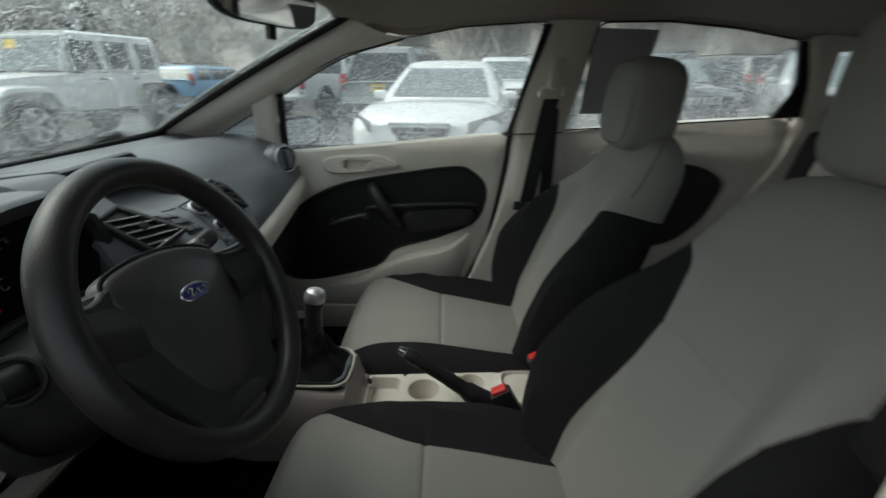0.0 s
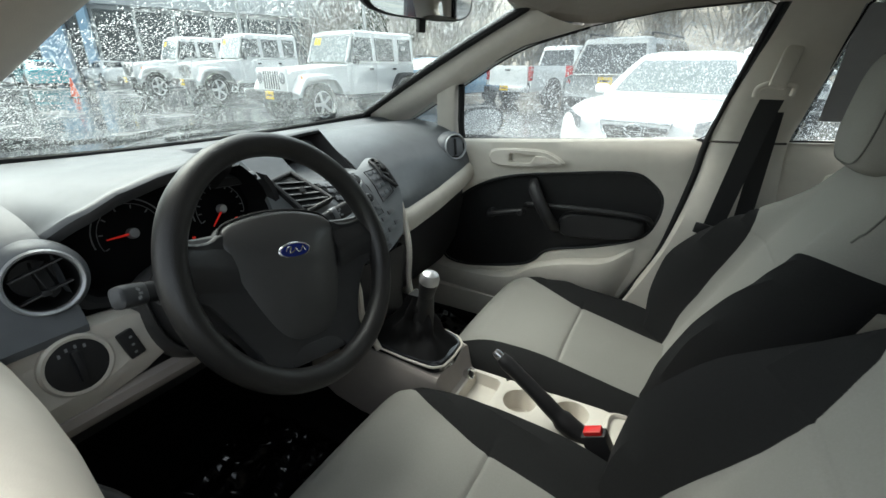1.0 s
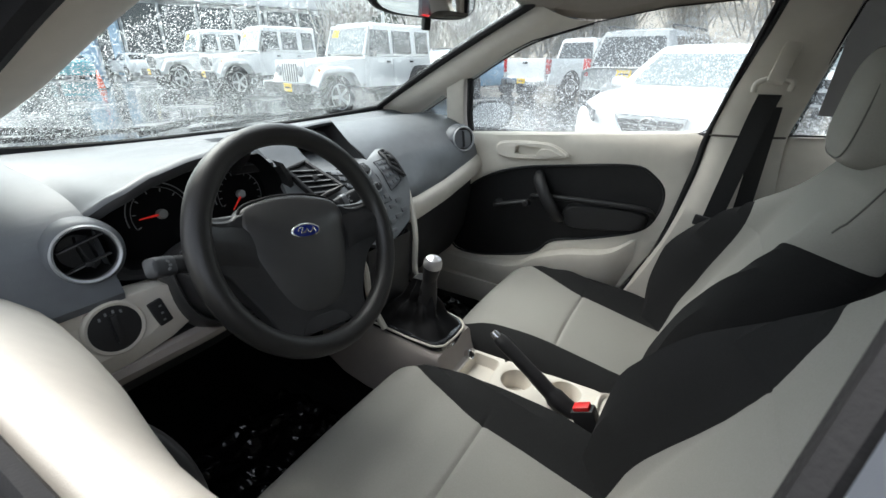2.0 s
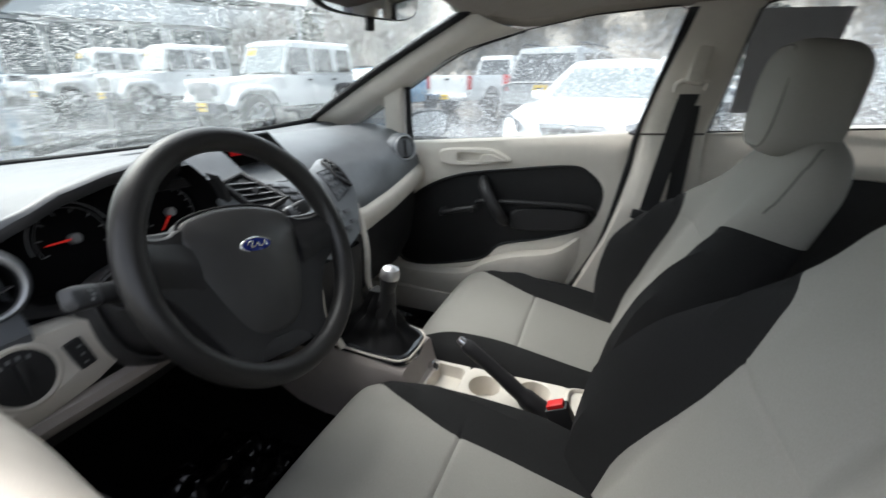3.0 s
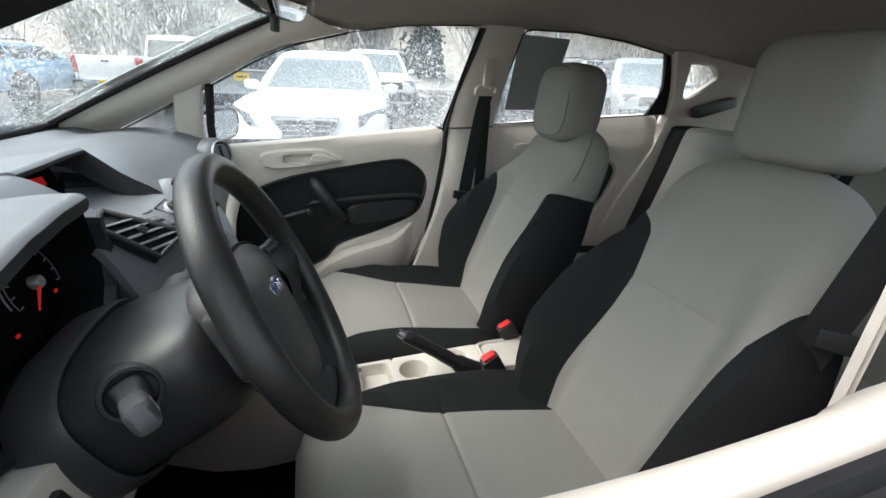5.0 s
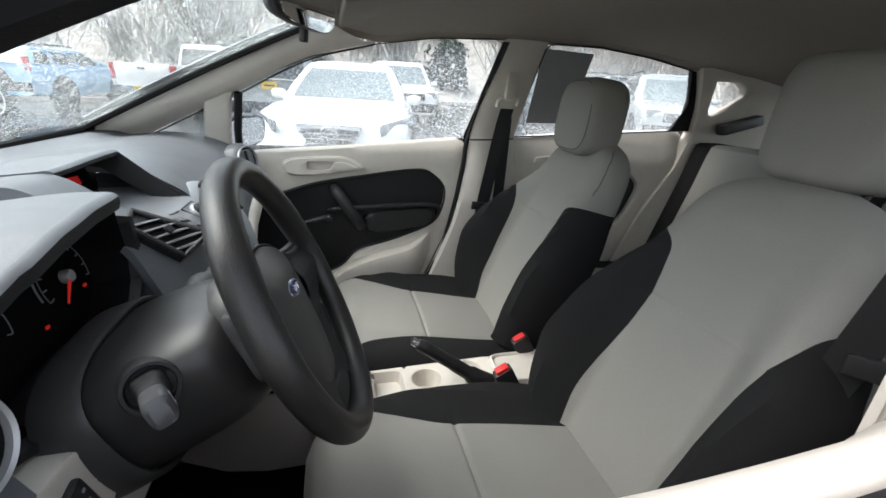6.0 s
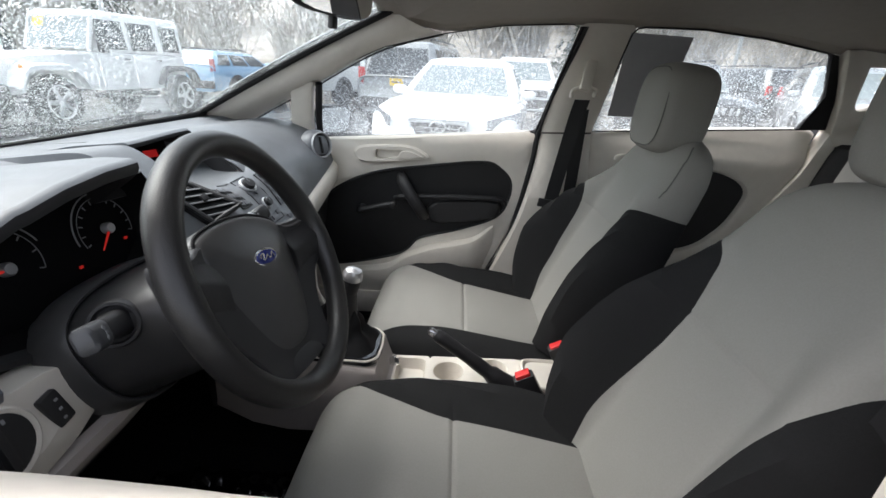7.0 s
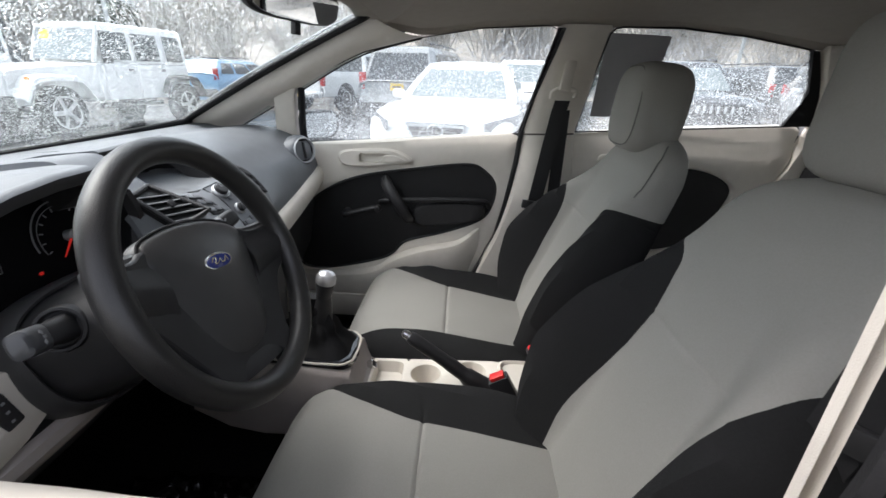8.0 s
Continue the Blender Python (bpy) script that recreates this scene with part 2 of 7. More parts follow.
FRONT_WINDOW = [(-0.567, 0.983), (-0.538, 1.176), (-0.42, 1.236), (-0.30, 1.286), (-0.11, 1.331), (0.07, 1.359), (0.27, 1.371), (0.297, 1.362), (0.22, 1.044)]
REAR_WINDOW = [(0.405, 1.054), (0.455, 1.362), (0.475, 1.371), (0.66, 1.372), (0.86, 1.355), (1.068, 1.324), (1.14, 1.20), (1.172, 1.10)]
QUARTER_WINDOW = [(1.185, 1.293), (1.29, 1.292), (1.345, 1.262), (1.345, 1.235), (1.235, 1.170)]
FRONT_TRIM = [(-0.74, 0.965), (-0.60, 0.982), (-0.2, 1.012), (0.215, 1.045), (0.226, 1.03), (0.211, 0.926), (0.158, 0.676), (0.074, 0.498), (0.0, 0.42), (-0.15, 0.395), (-0.72, 0.395), (-0.76, 0.5)]
FRONT_INSERT = [(-0.600, 0.565), (-0.615, 0.643), (-0.572, 0.728), (-0.484, 0.815), (-0.340, 0.878), (-0.14, 0.912), (0.045, 0.934), (0.106, 0.914), (0.149, 0.868), (0.148, 0.80), (0.107, 0.73), (-0.03, 0.675), (-0.174, 0.636), (-0.225, 0.585), (-0.29, 0.555), (-0.467, 0.516), (-0.57, 0.52)]
REAR_TRIM = [(0.41, 1.05), (0.7, 1.078), (1.165, 1.10), (1.19, 1.08), (1.15, 0.95), (1.02, 0.74), (0.93, 0.55), (0.85, 0.45), (0.42, 0.42)]
REAR_INSERT = [(0.47, 0.62), (0.47, 0.80), (0.52, 0.90), (0.62, 0.935), (0.80, 0.945), (0.92, 0.925), (0.99, 0.88), (0.985, 0.82), (0.93, 0.72), (0.80, 0.64)]


def trim_y(x, z):
    """The inner face of the door trims: a soft shoulder under the window, fuller below."""
    return 0.655 + 0.03 * ease(0.985, 1.05, z) - 0.012 * ease(0.75, 0.5, z)


def ring_panel(outer, inner, y_of, depth, n=120):
    """A panel with an opening that has a rounded lip going depth outwards."""
    inner = even([(*p,) for p in smooth_line(inner + [inner[0]], 80)[:-1]], n, True)
    c = sum(inner) / n
    ang = [math.atan2(p[1] - c[1], p[0] - c[0]) for p in inner]
    O = [np.array(p, float) for p in even(outer, 600, True)]
    oa = np.array([math.atan2(p[1] - c[1], p[0] - c[0]) for p in O])
    far = [O[int(np.argmin(np.abs((oa - a + math.pi) % (2 * math.pi) - math.pi)))] for a in ang]
    rows = []
    for k, dy in ((0.0, 0.05), (0.0, 0.010), (0.02, 0.003), (0.06, 0.0), (0.35, 0.0), (0.65, 0.0), (0.90, 0.0), (0.965, 0.003), (1.0, 0.012), (1.0, depth)):
        rows.append([(q[0], y_of(*q) + dy, q[1]) for q in (f + (p - f) * k for f, p in zip(far, inner))])
    return loft(rows, True), [(p[0], p[1]) for p in inner]


def mirrored(bm, side, shift=0.045):
    """As built for the passenger side; the driver's side is its mirror image, a little further out."""
    if side < 0:
        for v in bm.verts:
            v.co.y += shift
        return flip_y(bm)
    return bm


def window_seal(outline, parent, side, name="window_seal", r=0.0028, inset=0.0):
    pts = [(x, glass_y(z) - 0.006 - inset, z) for x, z in even(outline, 90, True)]
    return part(name, mirrored(tube(pts, r, 8, True), side), RUBBER, parent)


def front_door(name, side, label):
    d = thing(name, label, "car door", kind="structure")
    outer = FRONT_TRIM if side > 0 else [(x, min(z, 0.885 + 0.075 * (x + 0.6))) for x, z in FRONT_TRIM]
    bm, hole = ring_panel(outer, FRONT_INSERT, trim_y, 0.03)
    part("trim_panel", mirrored(bm, side), CREAM, d, "cream textured plastic door trim")
    ins = part("insert_panel", mirrored(sheet(hole, lambda x, z: trim_y(x, z) + 0.022 - 0.01 * ease(0.85, 0.6, z), 0.03, inset=0.004), side), INSERT, d, "black moulded door insert")
    part("insert_lip", mirrored(tube([(x, trim_y(x, z) + 0.004, z) for x, z in even(hole, 110, True)], 0.0042, 8, True), side), BLACK, d)
    # armrest pad and pull
    rest = [(-0.155, 0.725), (-0.145, 0.765), (-0.10, 0.785), (0.03, 0.795), (0.105, 0.79), (0.118, 0.765), (0.105, 0.735), (0.02, 0.715), (-0.12, 0.700)]
    part("armrest", mirrored(sheet([tuple(p) for p in smooth_line(rest + [rest[0]], 50)[:-1]], lambda x, z: 0.635, 0.05, inset=0.12, round_off=0.018), side), BLACK, d)
    pull = smooth_line([(-0.255, 0.668, 0.872), (-0.238, 0.632, 0.850), (-0.210, 0.612, 0.81), (-0.180, 0.612, 0.765), (-0.165, 0.630, 0.735), (-0.155, 0.662, 0.715)], 24)
    part("pull_handle", mirrored(tube(pull, [0.014, 0.017, 0.020] + [0.0215] * 18 + [0.020, 0.017, 0.013], 14, flat=0.75), side), BLACK, d)
    ledge = smooth_line([(-0.275, 0.672, 0.780), (-0.25, 0.655, 0.790), (-0.15, 0.640, 0.800), (0.0, 0.637, 0.806), (0.11, 0.642, 0.803), (0.135, 0.660, 0.778)], 24)
    part("armrest_ledge", mirrored(tube(ledge, 0.009, 10), side), BLACK, d)
    crank = part("window_crank", mirrored(tube(smooth_line([(-0.40, 0.668, 0.735), (-0.40, 0.640, 0.735), (-0.385, 0.630, 0.742), (-0.32, 0.628, 0.760), (-0.275, 0.628, 0.770), (-0.268, 0.632, 0.772)], 18), [0.022, 0.021, 0.018] + [0.0115] * 12 + [0.012, 0.012, 0.009], 12, flat=0.8), side), BLACK, d, "black window crank")
    part("crank_knob", mirrored(tube([(-0.272, 0.632, 0.771), (-0.272, 0.612, 0.771), (-0.272, 0.598, 0.771), (-0.272, 0.594, 0.771)], [0.009, 0.012, 0.012, 0.008], 14), side), BLACK, crank)
    # release lever in its oval bezel
    drop = 0.0 if side > 0 else 0.026
    ov = [(-0.405, 0.925), (-0.412, 0.950), (-0.385, 0.968), (-0.28, 0.975), (-0.21, 0.972), (-0.155, 0.945), (-0.175, 0.935), (-0.26, 0.924), (-0.36, 0.918)]
    oval = [(p[0], p[1] - drop) for p in smooth_line(ov + [ov[0]], 60)[:-1]]
    raise_by = 0.020 if side > 0 else 0.006
    pocket = [(x, z - drop) for x, z in ((-0.338, 0.936), (-0.335, 0.958), (-0.322, 0.9615), (-0.250, 0.9615), (-0.240, 0.955), (-0.262, 0.938), (-0.275, 0.9335), (-0.325, 0.9315))]
    bm, hole = ring_panel(oval, pocket, lambda x, z: trim_y(x, z) - raise_by, raise_by + 0.004, 90)
    bez = part("release_bezel", mirrored(bm, side), CREAM, d)
    part("bezel_edge", mirrored(tube([(x, trim_y(x, z) - raise_by * 0.5, z) for x, z in even(oval, 70, True)], 0.0045 if side > 0 else 0.003, 8, True), side), CREAM, bez)
    part("release_recess", mirrored(sheet(hole, lambda x, z: trim_y(x, z) - 0.0015, 0.004, inset=0.02, round_off=0.001), side), CREAM, bez)
    lev = [(-0.262, 0.9365), (-0.246, 0.9600), (-0.215, 0.961), (-0.172, 0.944), (-0.21, 0.9345)]
    part("release_lever", mirrored(sheet([(x, z - drop) for x, z in lev], lambda x, z: trim_y(x, z) - raise_by - 0.006 - 0.004 * ease(-0.2, -0.25, x), 0.010, inset=0.08, round_off=0.004), side), CREAM, bez)
    # map pocket shelf
    pk = smooth_line([(-0.70, 0.625, 0.50), (-0.45, 0.605, 0.505), (-0.30, 0.60, 0.525), (-0.22, 0.60, 0.575), (-0.12, 0.60, 0.615), (0.02, 0.615, 0.645), (0.10, 0.65, 0.70)], 40)
    rows = [[(p[0], p[1] + a, max(0.40, p[2] + b)) for p in pk] for a, b in ((0.06, 0.002), (0.012, 0.004), (0.0, -0.004), (-0.004, -0.02), (0.0, -0.09), (0.012, -0.16), (0.05, -0.20))]
    part("map_pocket", mirrored(loft(rows), side), CREAM, d)
    if side > 0:
        window_seal(FRONT_WINDOW, d, side, r=0.0016)
    else:
        part("window_seal", mirrored(tube([(x, glass_y(z) - 0.006, z) for x, z in even([(x + 0.011 * (x > 0.2), z) for x, z in FRONT_WINDOW], 70)], 0.007, 8), side), RUBBER, d)
    # division bar ahead of the window and the glass run behind it
    bar = [[(x + a, glass_y(z) - 0.022 + b, z) for x, z in ((-0.605, 0.96), (-0.595, 1.05), (-0.575, 1.15), (-0.55, 1.20))] for a, b in ((-0.055, 0.02), (-0.048, 0.004), (0.008, -0.003), (0.022, 0.004), (0.024, 0.03))]
    part("division_bar", mirrored(loft(bar), side), CREAM, d)
    part("glass_run", mirrored(tube([(x + 0.012, glass_y(z) - 0.012, z) for x, z in ((-0.567, 0.97), (-0.56, 1.05), (-0.538, 1.17))], 0.012, 8), side), RUBBER, d)
    back = [[(x + a, glass_y(z) - 0.012 + b, z) for x, z in ((0.222, 1.03), (0.26, 1.20), (0.300, 1.365))] for a, b in ((-0.004, 0.010), (-0.006, 0.0), (0.008, -0.004), (0.018, 0.0), (0.026 if side > 0 else 0.045, 0.012))]
    if side < 0:
        back = [[(x + 0.013, y, z) for x, y, z in r] for r in back]
        edge = [[(x + a, glass_y(z) + b, z) for x, z in ((0.222, 1.03), (0.26, 1.20), (0.300, 1.365))] for a, b in ((0.004, 0.006), (0.005, 0.0155), (0.0078, 0.016))]
        part("frame_edge", mirrored(loft(edge), side), BODYBLUE, d, "pale painted door frame edge")
    part("rear_frame", mirrored(loft(back), side), GLOSSBLACK if side > 0 else RUBBER, d)
    # steel skin outside
    skin = [[(x, y, z) for x in np.linspace(-0.78, 0.30, 12)] for y, z in ((0.735, 1.0 if side > 0 else 0.935), (0.79, 0.96 if side > 0 else 0.915), (0.83, 0.85), (0.84, 0.62), (0.82, 0.40), (0.78, 0.26))]
    part("door_skin", mirrored(slab(skin, 0.004, (0, 1, 0)), side), BODYBLUE, d)
    if side < 0:
        reach_in = lambda x: table([(-0.72, -0.070), (-0.44, -0.063), (-0.32, -0.052), (-0.22, -0.039), (-0.13, -0.022), (-0.06, -0.011), (0.0, -0.007), (0.08, -0.008), (0.14, -0.020), (0.17, -0.028), (0.24, -0.020)], x)
        sill = [[(x, y + reach_in(x) * k, 0.985 + (x + 0.6) * 0.075 + dz) for x in np.linspace(-0.72, 0.232, 40)] for y, dz, k in ((0.662, -0.16, 1.0), (0.662, -0.13, 1.0), (0.664, -0.100, 1.0), (0.668, -0.074, 0.72), (0.674, -0.054, 0.45), (0.683, -0.036, 0.25), (0.692, -0.025, 0.1), (0.701, -0.0195, 0.0), (0.708, -0.0190, 0.0), (0.713, -0.022, 0.0), (0.717, -0.029, 0.0), (0.720, -0.040, 0.0))]
        part("sill_pad", mirrored(loft(sill), side), CREAM, d, "cream sill pad under the open window")
    seal = [[(x, y + (0.037 if side < 0 else 0), 0.985 + (x + 0.6) * 0.075 + dz - (0.022 if side < 0 else 0.009)) for x in np.linspace(-0.72, 0.235, 20)] for y, dz in ((0.682, -0.012), (0.686, 0.004), (0.694, 0.006), (0.699, -0.004), (0.706, -0.004), (0.712, 0.004), (0.722, 0.005), (0.728, -0.002), (0.736, 0.001), (0.744, -0.005), (0.751, -0.012), (0.758, -0.006), (0.768, -0.009), (0.776, -0.022), (0.782, -0.05))]
    part("waist_seal", mirrored(loft(seal), side), RUBBER, d, "ribbed black waist seal")
    return d


def rear_door(name, side, label):
    d = thing(name, label, "car door", kind="structure")
    bm, hole = ring_panel(REAR_TRIM, REAR_INSERT, trim_y, 0.03)
    part("trim_panel", mirrored(bm, side), CREAM, d)
    part("insert_panel", mirrored(sheet(hole, lambda x, z: trim_y(x, z) + 0.02, 0.03, inset=0.004), side), BLACK, d)
    rl = [(0.50, 0.965), (0.515, 0.985), (0.60, 0.99), (0.64, 0.975), (0.60, 0.962)]
    part("release_bezel", mirrored(sheet([tuple(p) for p in smooth_line(rl + [rl[0]], 30)[:-1]], lambda x, z: trim_y(x, z) - 0.008, 0.02, inset=0.1, round_off=0.005), side), CREAM, d)
    window_seal(REAR_WINDOW, d, side)
    tri = [(1.064, 1.325), (1.085, 1.322), (1.165, 1.20), (1.20, 1.098), (1.105, 1.098), (1.13, 1.17), (1.12, 1.22)]
    part("rear_frame", mirrored(sheet(tri, lambda x, z: glass_y(z) - 0.012, 0.02, inset=0.02, round_off=0.004), side), RUBBER, d)
    skin = [[(x, y, z) for x in np.linspace(0.30, 1.2, 12)] for y, z in ((0.73, 1.05), (0.79, 0.99), (0.83, 0.85), (0.84, 0.62), (0.82, 0.40), (0.78, 0.26))]
    part("door_skin", mirrored(slab(skin, 0.004, (0, 1, 0)), side), BODYBLUE, d)
    return d


def pane(name, outline, side, label):
    pts = even(outline, 60, True)
    bm = bmesh.new()
    for off in (0.0, 0.003):
        vs = [bm.verts.new((x, side * (glass_y(z) + off), z)) for x, z in pts]
        bm.faces.new(vs)
    bmesh.ops.triangulate(bm, faces=bm.faces)
    ob = single(name, bm, SIDEGLASS, label, "window glass", kind="structure", smooth=False)
    ob.visible_shadow = False
    return ob


front_door("door_1", 1, "closed front passenger door, cream trim with black insert")
front_door("door_2", -1, "closed driver's door, cream trim, window wound down")
rear_door("door_3", 1, "closed rear passenger door, cream trim with black insert")
rear_door("door_4", -1, "closed rear door behind driver, cream trim")
pane("window_1", FRONT_WINDOW, 1, "rain-covered glass of front passenger door")
pane("window_2", REAR_WINDOW, 1, "rain-covered glass of rear passenger door")
pane("window_3", QUARTER_WINDOW, 1, "small rain-covered rear quarter window")
pane("window_4", REAR_WINDOW, -1, "rain-covered glass of rear door behind driver")
pane("window_5", QUARTER_WINDOW, -1, "small rear quarter window behind driver")

pane("window_7", [(-0.80, 1.03), (-0.66, 1.112), (-0.645, 1.105), (-0.64, 1.02)], 1, "small fixed pane ahead of passenger door window")

# windscreen edge, from the scuttle corner up to the roof
WS_SIDE = [(-0.97, 0.672, 1.045), (-0.80, 0.625, 1.128), (-0.62, 0.582, 1.215), (-0.43, 0.54, 1.302), (-0.255, 0.497, 1.376)]
WIN_TOP = [(-0.85, 0.79, 1.022), (-0.655, 0.714, 1.116), (-0.53, 0.656, 1.174), (-0.32, 0.607, 1.280), (-0.12, 0.588, 1.335)]


def pillar_a(name, side):
    a, b = smooth_line(WS_SIDE, 24), smooth_line(WIN_TOP, 24)
    rows = []
    drop = -0.02
    for k in range(9):
        s = k / 8
        bow = (0.030 if side > 0 else 0.060) * math.sin(math.pi * s) ** 0.7
        rows.append([(p + (q - p) * s) + bow * np.array((0.25, -0.75, -0.45)) for p, q in zip(a, b)])
    rows = [[p + np.array((0, 0.035, 0.02)) for p in rows[0]]] + rows + [[p + np.array((0, 0.03, 0.0)) for p in rows[-1]]]
    t = thing(name, "cream plastic windscreen pillar trim", "pillar", kind="structure")
    part("pillar_trim", mirrored(loft(rows), side, drop), CREAM, t)
    out = [[p + np.array((-0.02, 0.05, 0.03)) for p in a], [p + np.array((0.0, 0.06, 0.03)) for p in smooth_line([(x, y, z) for x, y, z in WIN_TOP], 24)]]
    part("pillar_skin", mirrored(slab(out, 0.01, (0, 1, 0.5)), side, drop), BODYBLUE, t)
    part("windscreen_edge", mirrored(tube([p + np.array((-0.004, -0.012, 0.004)) for p in a], 0.012 if side > 0 else 0.012, 8), side, drop), RUBBER, t)
    part("pillar_seal", mirrored(tube([p + np.array((0.004, 0.0 if side > 0 else 0.012, -0.006)) for p in b], 0.0025 if side > 0 else 0.019, 8), side, drop), RUBBER, t)
    return t


pillar_a("pillar_1", 1)
pillar_a("pillar_2", -1)


def pillar_b(name, side):
    t = thing(name, "cream plastic trim of the centre door pillar", "pillar", kind="structure")
    prof = [(1.375, 0.300, 0.462, 0.556), (1.25, 0.275, 0.442, 0.600), (1.12, 0.247, 0.420, 0.635), (1.045, 0.232, 0.408, 0.645), (0.93, 0.222, 0.415, 0.636), (0.76, 0.185, 0.43, 0.626), (0.60, 0.125, 0.45, 0.622), (0.47, 0.06, 0.47, 0.62), (0.36, -0.02, 0.50, 0.61)]
    rows = []
    for z, x0, x1, y in prof:
        x0 += 0.025 * (side < 0)
        rows.append([(x0, y + 0.03, z), (x0, y + 0.012, z), (x0 + 0.012, y, z), (lerp(x0, x1, 0.35), y - 0.008, z), (lerp(x0, x1, 0.65), y - 0.008, z), (x1 - 0.012, y, z), (x1, y + 0.012, z), (x1, y + 0.06, z)])
    rows = [list(r) for r in zip(*[smooth_line([r[i] for r in rows], 40) for i in range(8)])]
    part("pillar_trim", mirrored(loft(rows), side), CREAM, t)
    skin = [[(x0 + (x1 - x0) * k, glass_y(z) + 0.012, z) for k in (0, 0.25, 0.5, 0.75, 1)] for z, x0, x1 in ((1.40, 0.34, 0.47), (1.25, 0.312, 0.45), (1.10, 0.283, 0.43), (1.02, 0.268, 0.42))]
    if side < 0:
        skin = [[(x - 0.034, y, z) for x, y, z in r] for r in skin]
    if side < 0:
        strip = [[(0.264 + 0.035 * (z - 0.937) + a, 0.594 + b, z) for z in np.linspace(0.60, 1.12, 9)] for a, b in ((0.0, 0.012), (0.001, 0.002), (0.006, 0.0), (0.012, 0.001), (0.013, 0.012))]
        strip = [[p if p[2] > 0.829 else (p[0] - 0.001, p[1] - 0.001, p[2]) for p in r] for r in strip]
        part("trim_edge", mirrored(loft(strip), side), CREAM, t)
    part("pillar_skin", mirrored(slab(skin, 0.01, (0, 1, 0.3)), side), GLOSSBLACK, t, "gloss black outer pillar cover")
    if side > 0:
        part("trim_joint", mirrored(tube([(0.224, 0.66, 1.046), (0.238, 0.641, 1.046), (0.30, 0.635, 1.048), (0.36, 0.635, 1.05), (0.402, 0.645, 1.052)], 0.003, 6), side), material("joint_gap", (0.08, 0.07, 0.06), 0.8), t)
    part("door_seal", mirrored(tube(smooth_line([(x + 0.03 * (side < 0), y, z) for x, y, z in ((0.302, 0.575, 1.36), (0.262, 0.625, 1.2), (0.226, 0.655, 1.04), (0.213, 0.652, 0.93), (0.163, 0.642, 0.68), (0.08, 0.636, 0.50), (-0.02, 0.63, 0.40))], 40), [0.005] * 13 + [0.009] * 27 if side > 0 else 0.011, 8), side), RUBBER, t)
    return t


pillar_b("pillar_3", 1)
pillar_b("pillar_4", -1)


def pillar_c(name, side):
    t = thing(name, "cream rear roof pillar trim with quarter window", "pillar", kind="structure")
    outer = [(1.085, 1.335), (1.19, 1.345), (1.45, 1.35), (1.70, 1.30), (1.72, 1.0), (1.25, 1.0), (1.20, 1.09), (1.165, 1.19)]
    bm, hole = ring_panel(outer, QUARTER_WINDOW, lambda x, z: glass_y(z) - 0.035, 0.035)
    part("pillar_trim", mirrored(bm, side), CREAM, t)
    part("belt_guide", mirrored(box(0.20, 0.05, 0.045, 0.014, m=pose(1.38, 0.595, 1.135, 0, -14, 0)), side), BLACK, t)
    low = [(1.20, 1.09), (1.25, 1.02), (1.75, 1.02), (1.75, 0.35), (0.85, 0.35), (0.93, 0.55), (1.02, 0.74), (1.15, 0.95)]
    part("lower_trim", mirrored(sheet(low, lambda x, z: 0.645, 0.05), side), CREAM, t)
    return t


pillar_c("pillar_5", 1)
pillar_c("pillar_6", -1)

# headliner, windscreen header, outer roof
def roof_row(x, drop=0.0):
    edge = table([(-0.30, 1.368), (-0.10, 1.345), (0.07, 1.368), (0.3, 1.380), (0.66, 1.381), (0.86, 1.365), (1.07, 1.336), (1.3, 1.315), (1.75, 1.26)], x)
    half = table([(-0.30, 0.50), (-0.1, 0.575), (0.1, 0.568), (0.6, 0.562), (1.1, 0.575), (1.75, 0.56)], x)
    row = []
    for k in range(25):
        y = -1 + k / 12
        rise = table([(-0.30, 0.04), (0.0, 0.055), (1.0, 0.05), (1.75, 0.03)], x) * (1 - abs(y) ** 2.6)
        row.append((x, y * half, edge + rise + drop))
    return row


ROOF_X = list(np.linspace(-0.30, 1.75, 34))
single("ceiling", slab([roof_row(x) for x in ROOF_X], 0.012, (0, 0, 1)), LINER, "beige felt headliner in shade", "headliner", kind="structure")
outer_rows = [[(x, y * 1.12, z + 0.035 - (0.03 if abs(y) > 0.5 else 0)) for x, y, z in roof_row(x)] for x in ROOF_X]
single("roof", slab(outer_rows, 0.004, (0, 0, 1)), BODYBLUE, "painted steel car roof, wet from rain", "car roof", kind="structure")
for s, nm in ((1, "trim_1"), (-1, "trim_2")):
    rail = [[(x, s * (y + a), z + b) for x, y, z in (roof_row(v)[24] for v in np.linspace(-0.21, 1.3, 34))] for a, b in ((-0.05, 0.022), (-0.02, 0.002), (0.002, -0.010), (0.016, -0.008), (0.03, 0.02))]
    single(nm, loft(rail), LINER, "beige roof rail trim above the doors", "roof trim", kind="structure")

# windscreen: a bowed pane, and the black-dotted band along its foot
def ws_row(s):
    """s from 0 at the scuttle to 1 at the roof."""
    line = smooth_line(WS_SIDE, 50)
    i = min(48, int(s * 49))
    side = line[i] + (line[i + 1] - line[i]) * (s * 49 - i)
    bow = lerp(0.17, 0.055, s)
    up = lerp(-0.055, 0.03, s)
    return [(side[0] - bow * (1 - k * k), side[1] * k, side[2] + up * (1 - k * k)) for k in (i / 12 for i in range(-12, 13))]


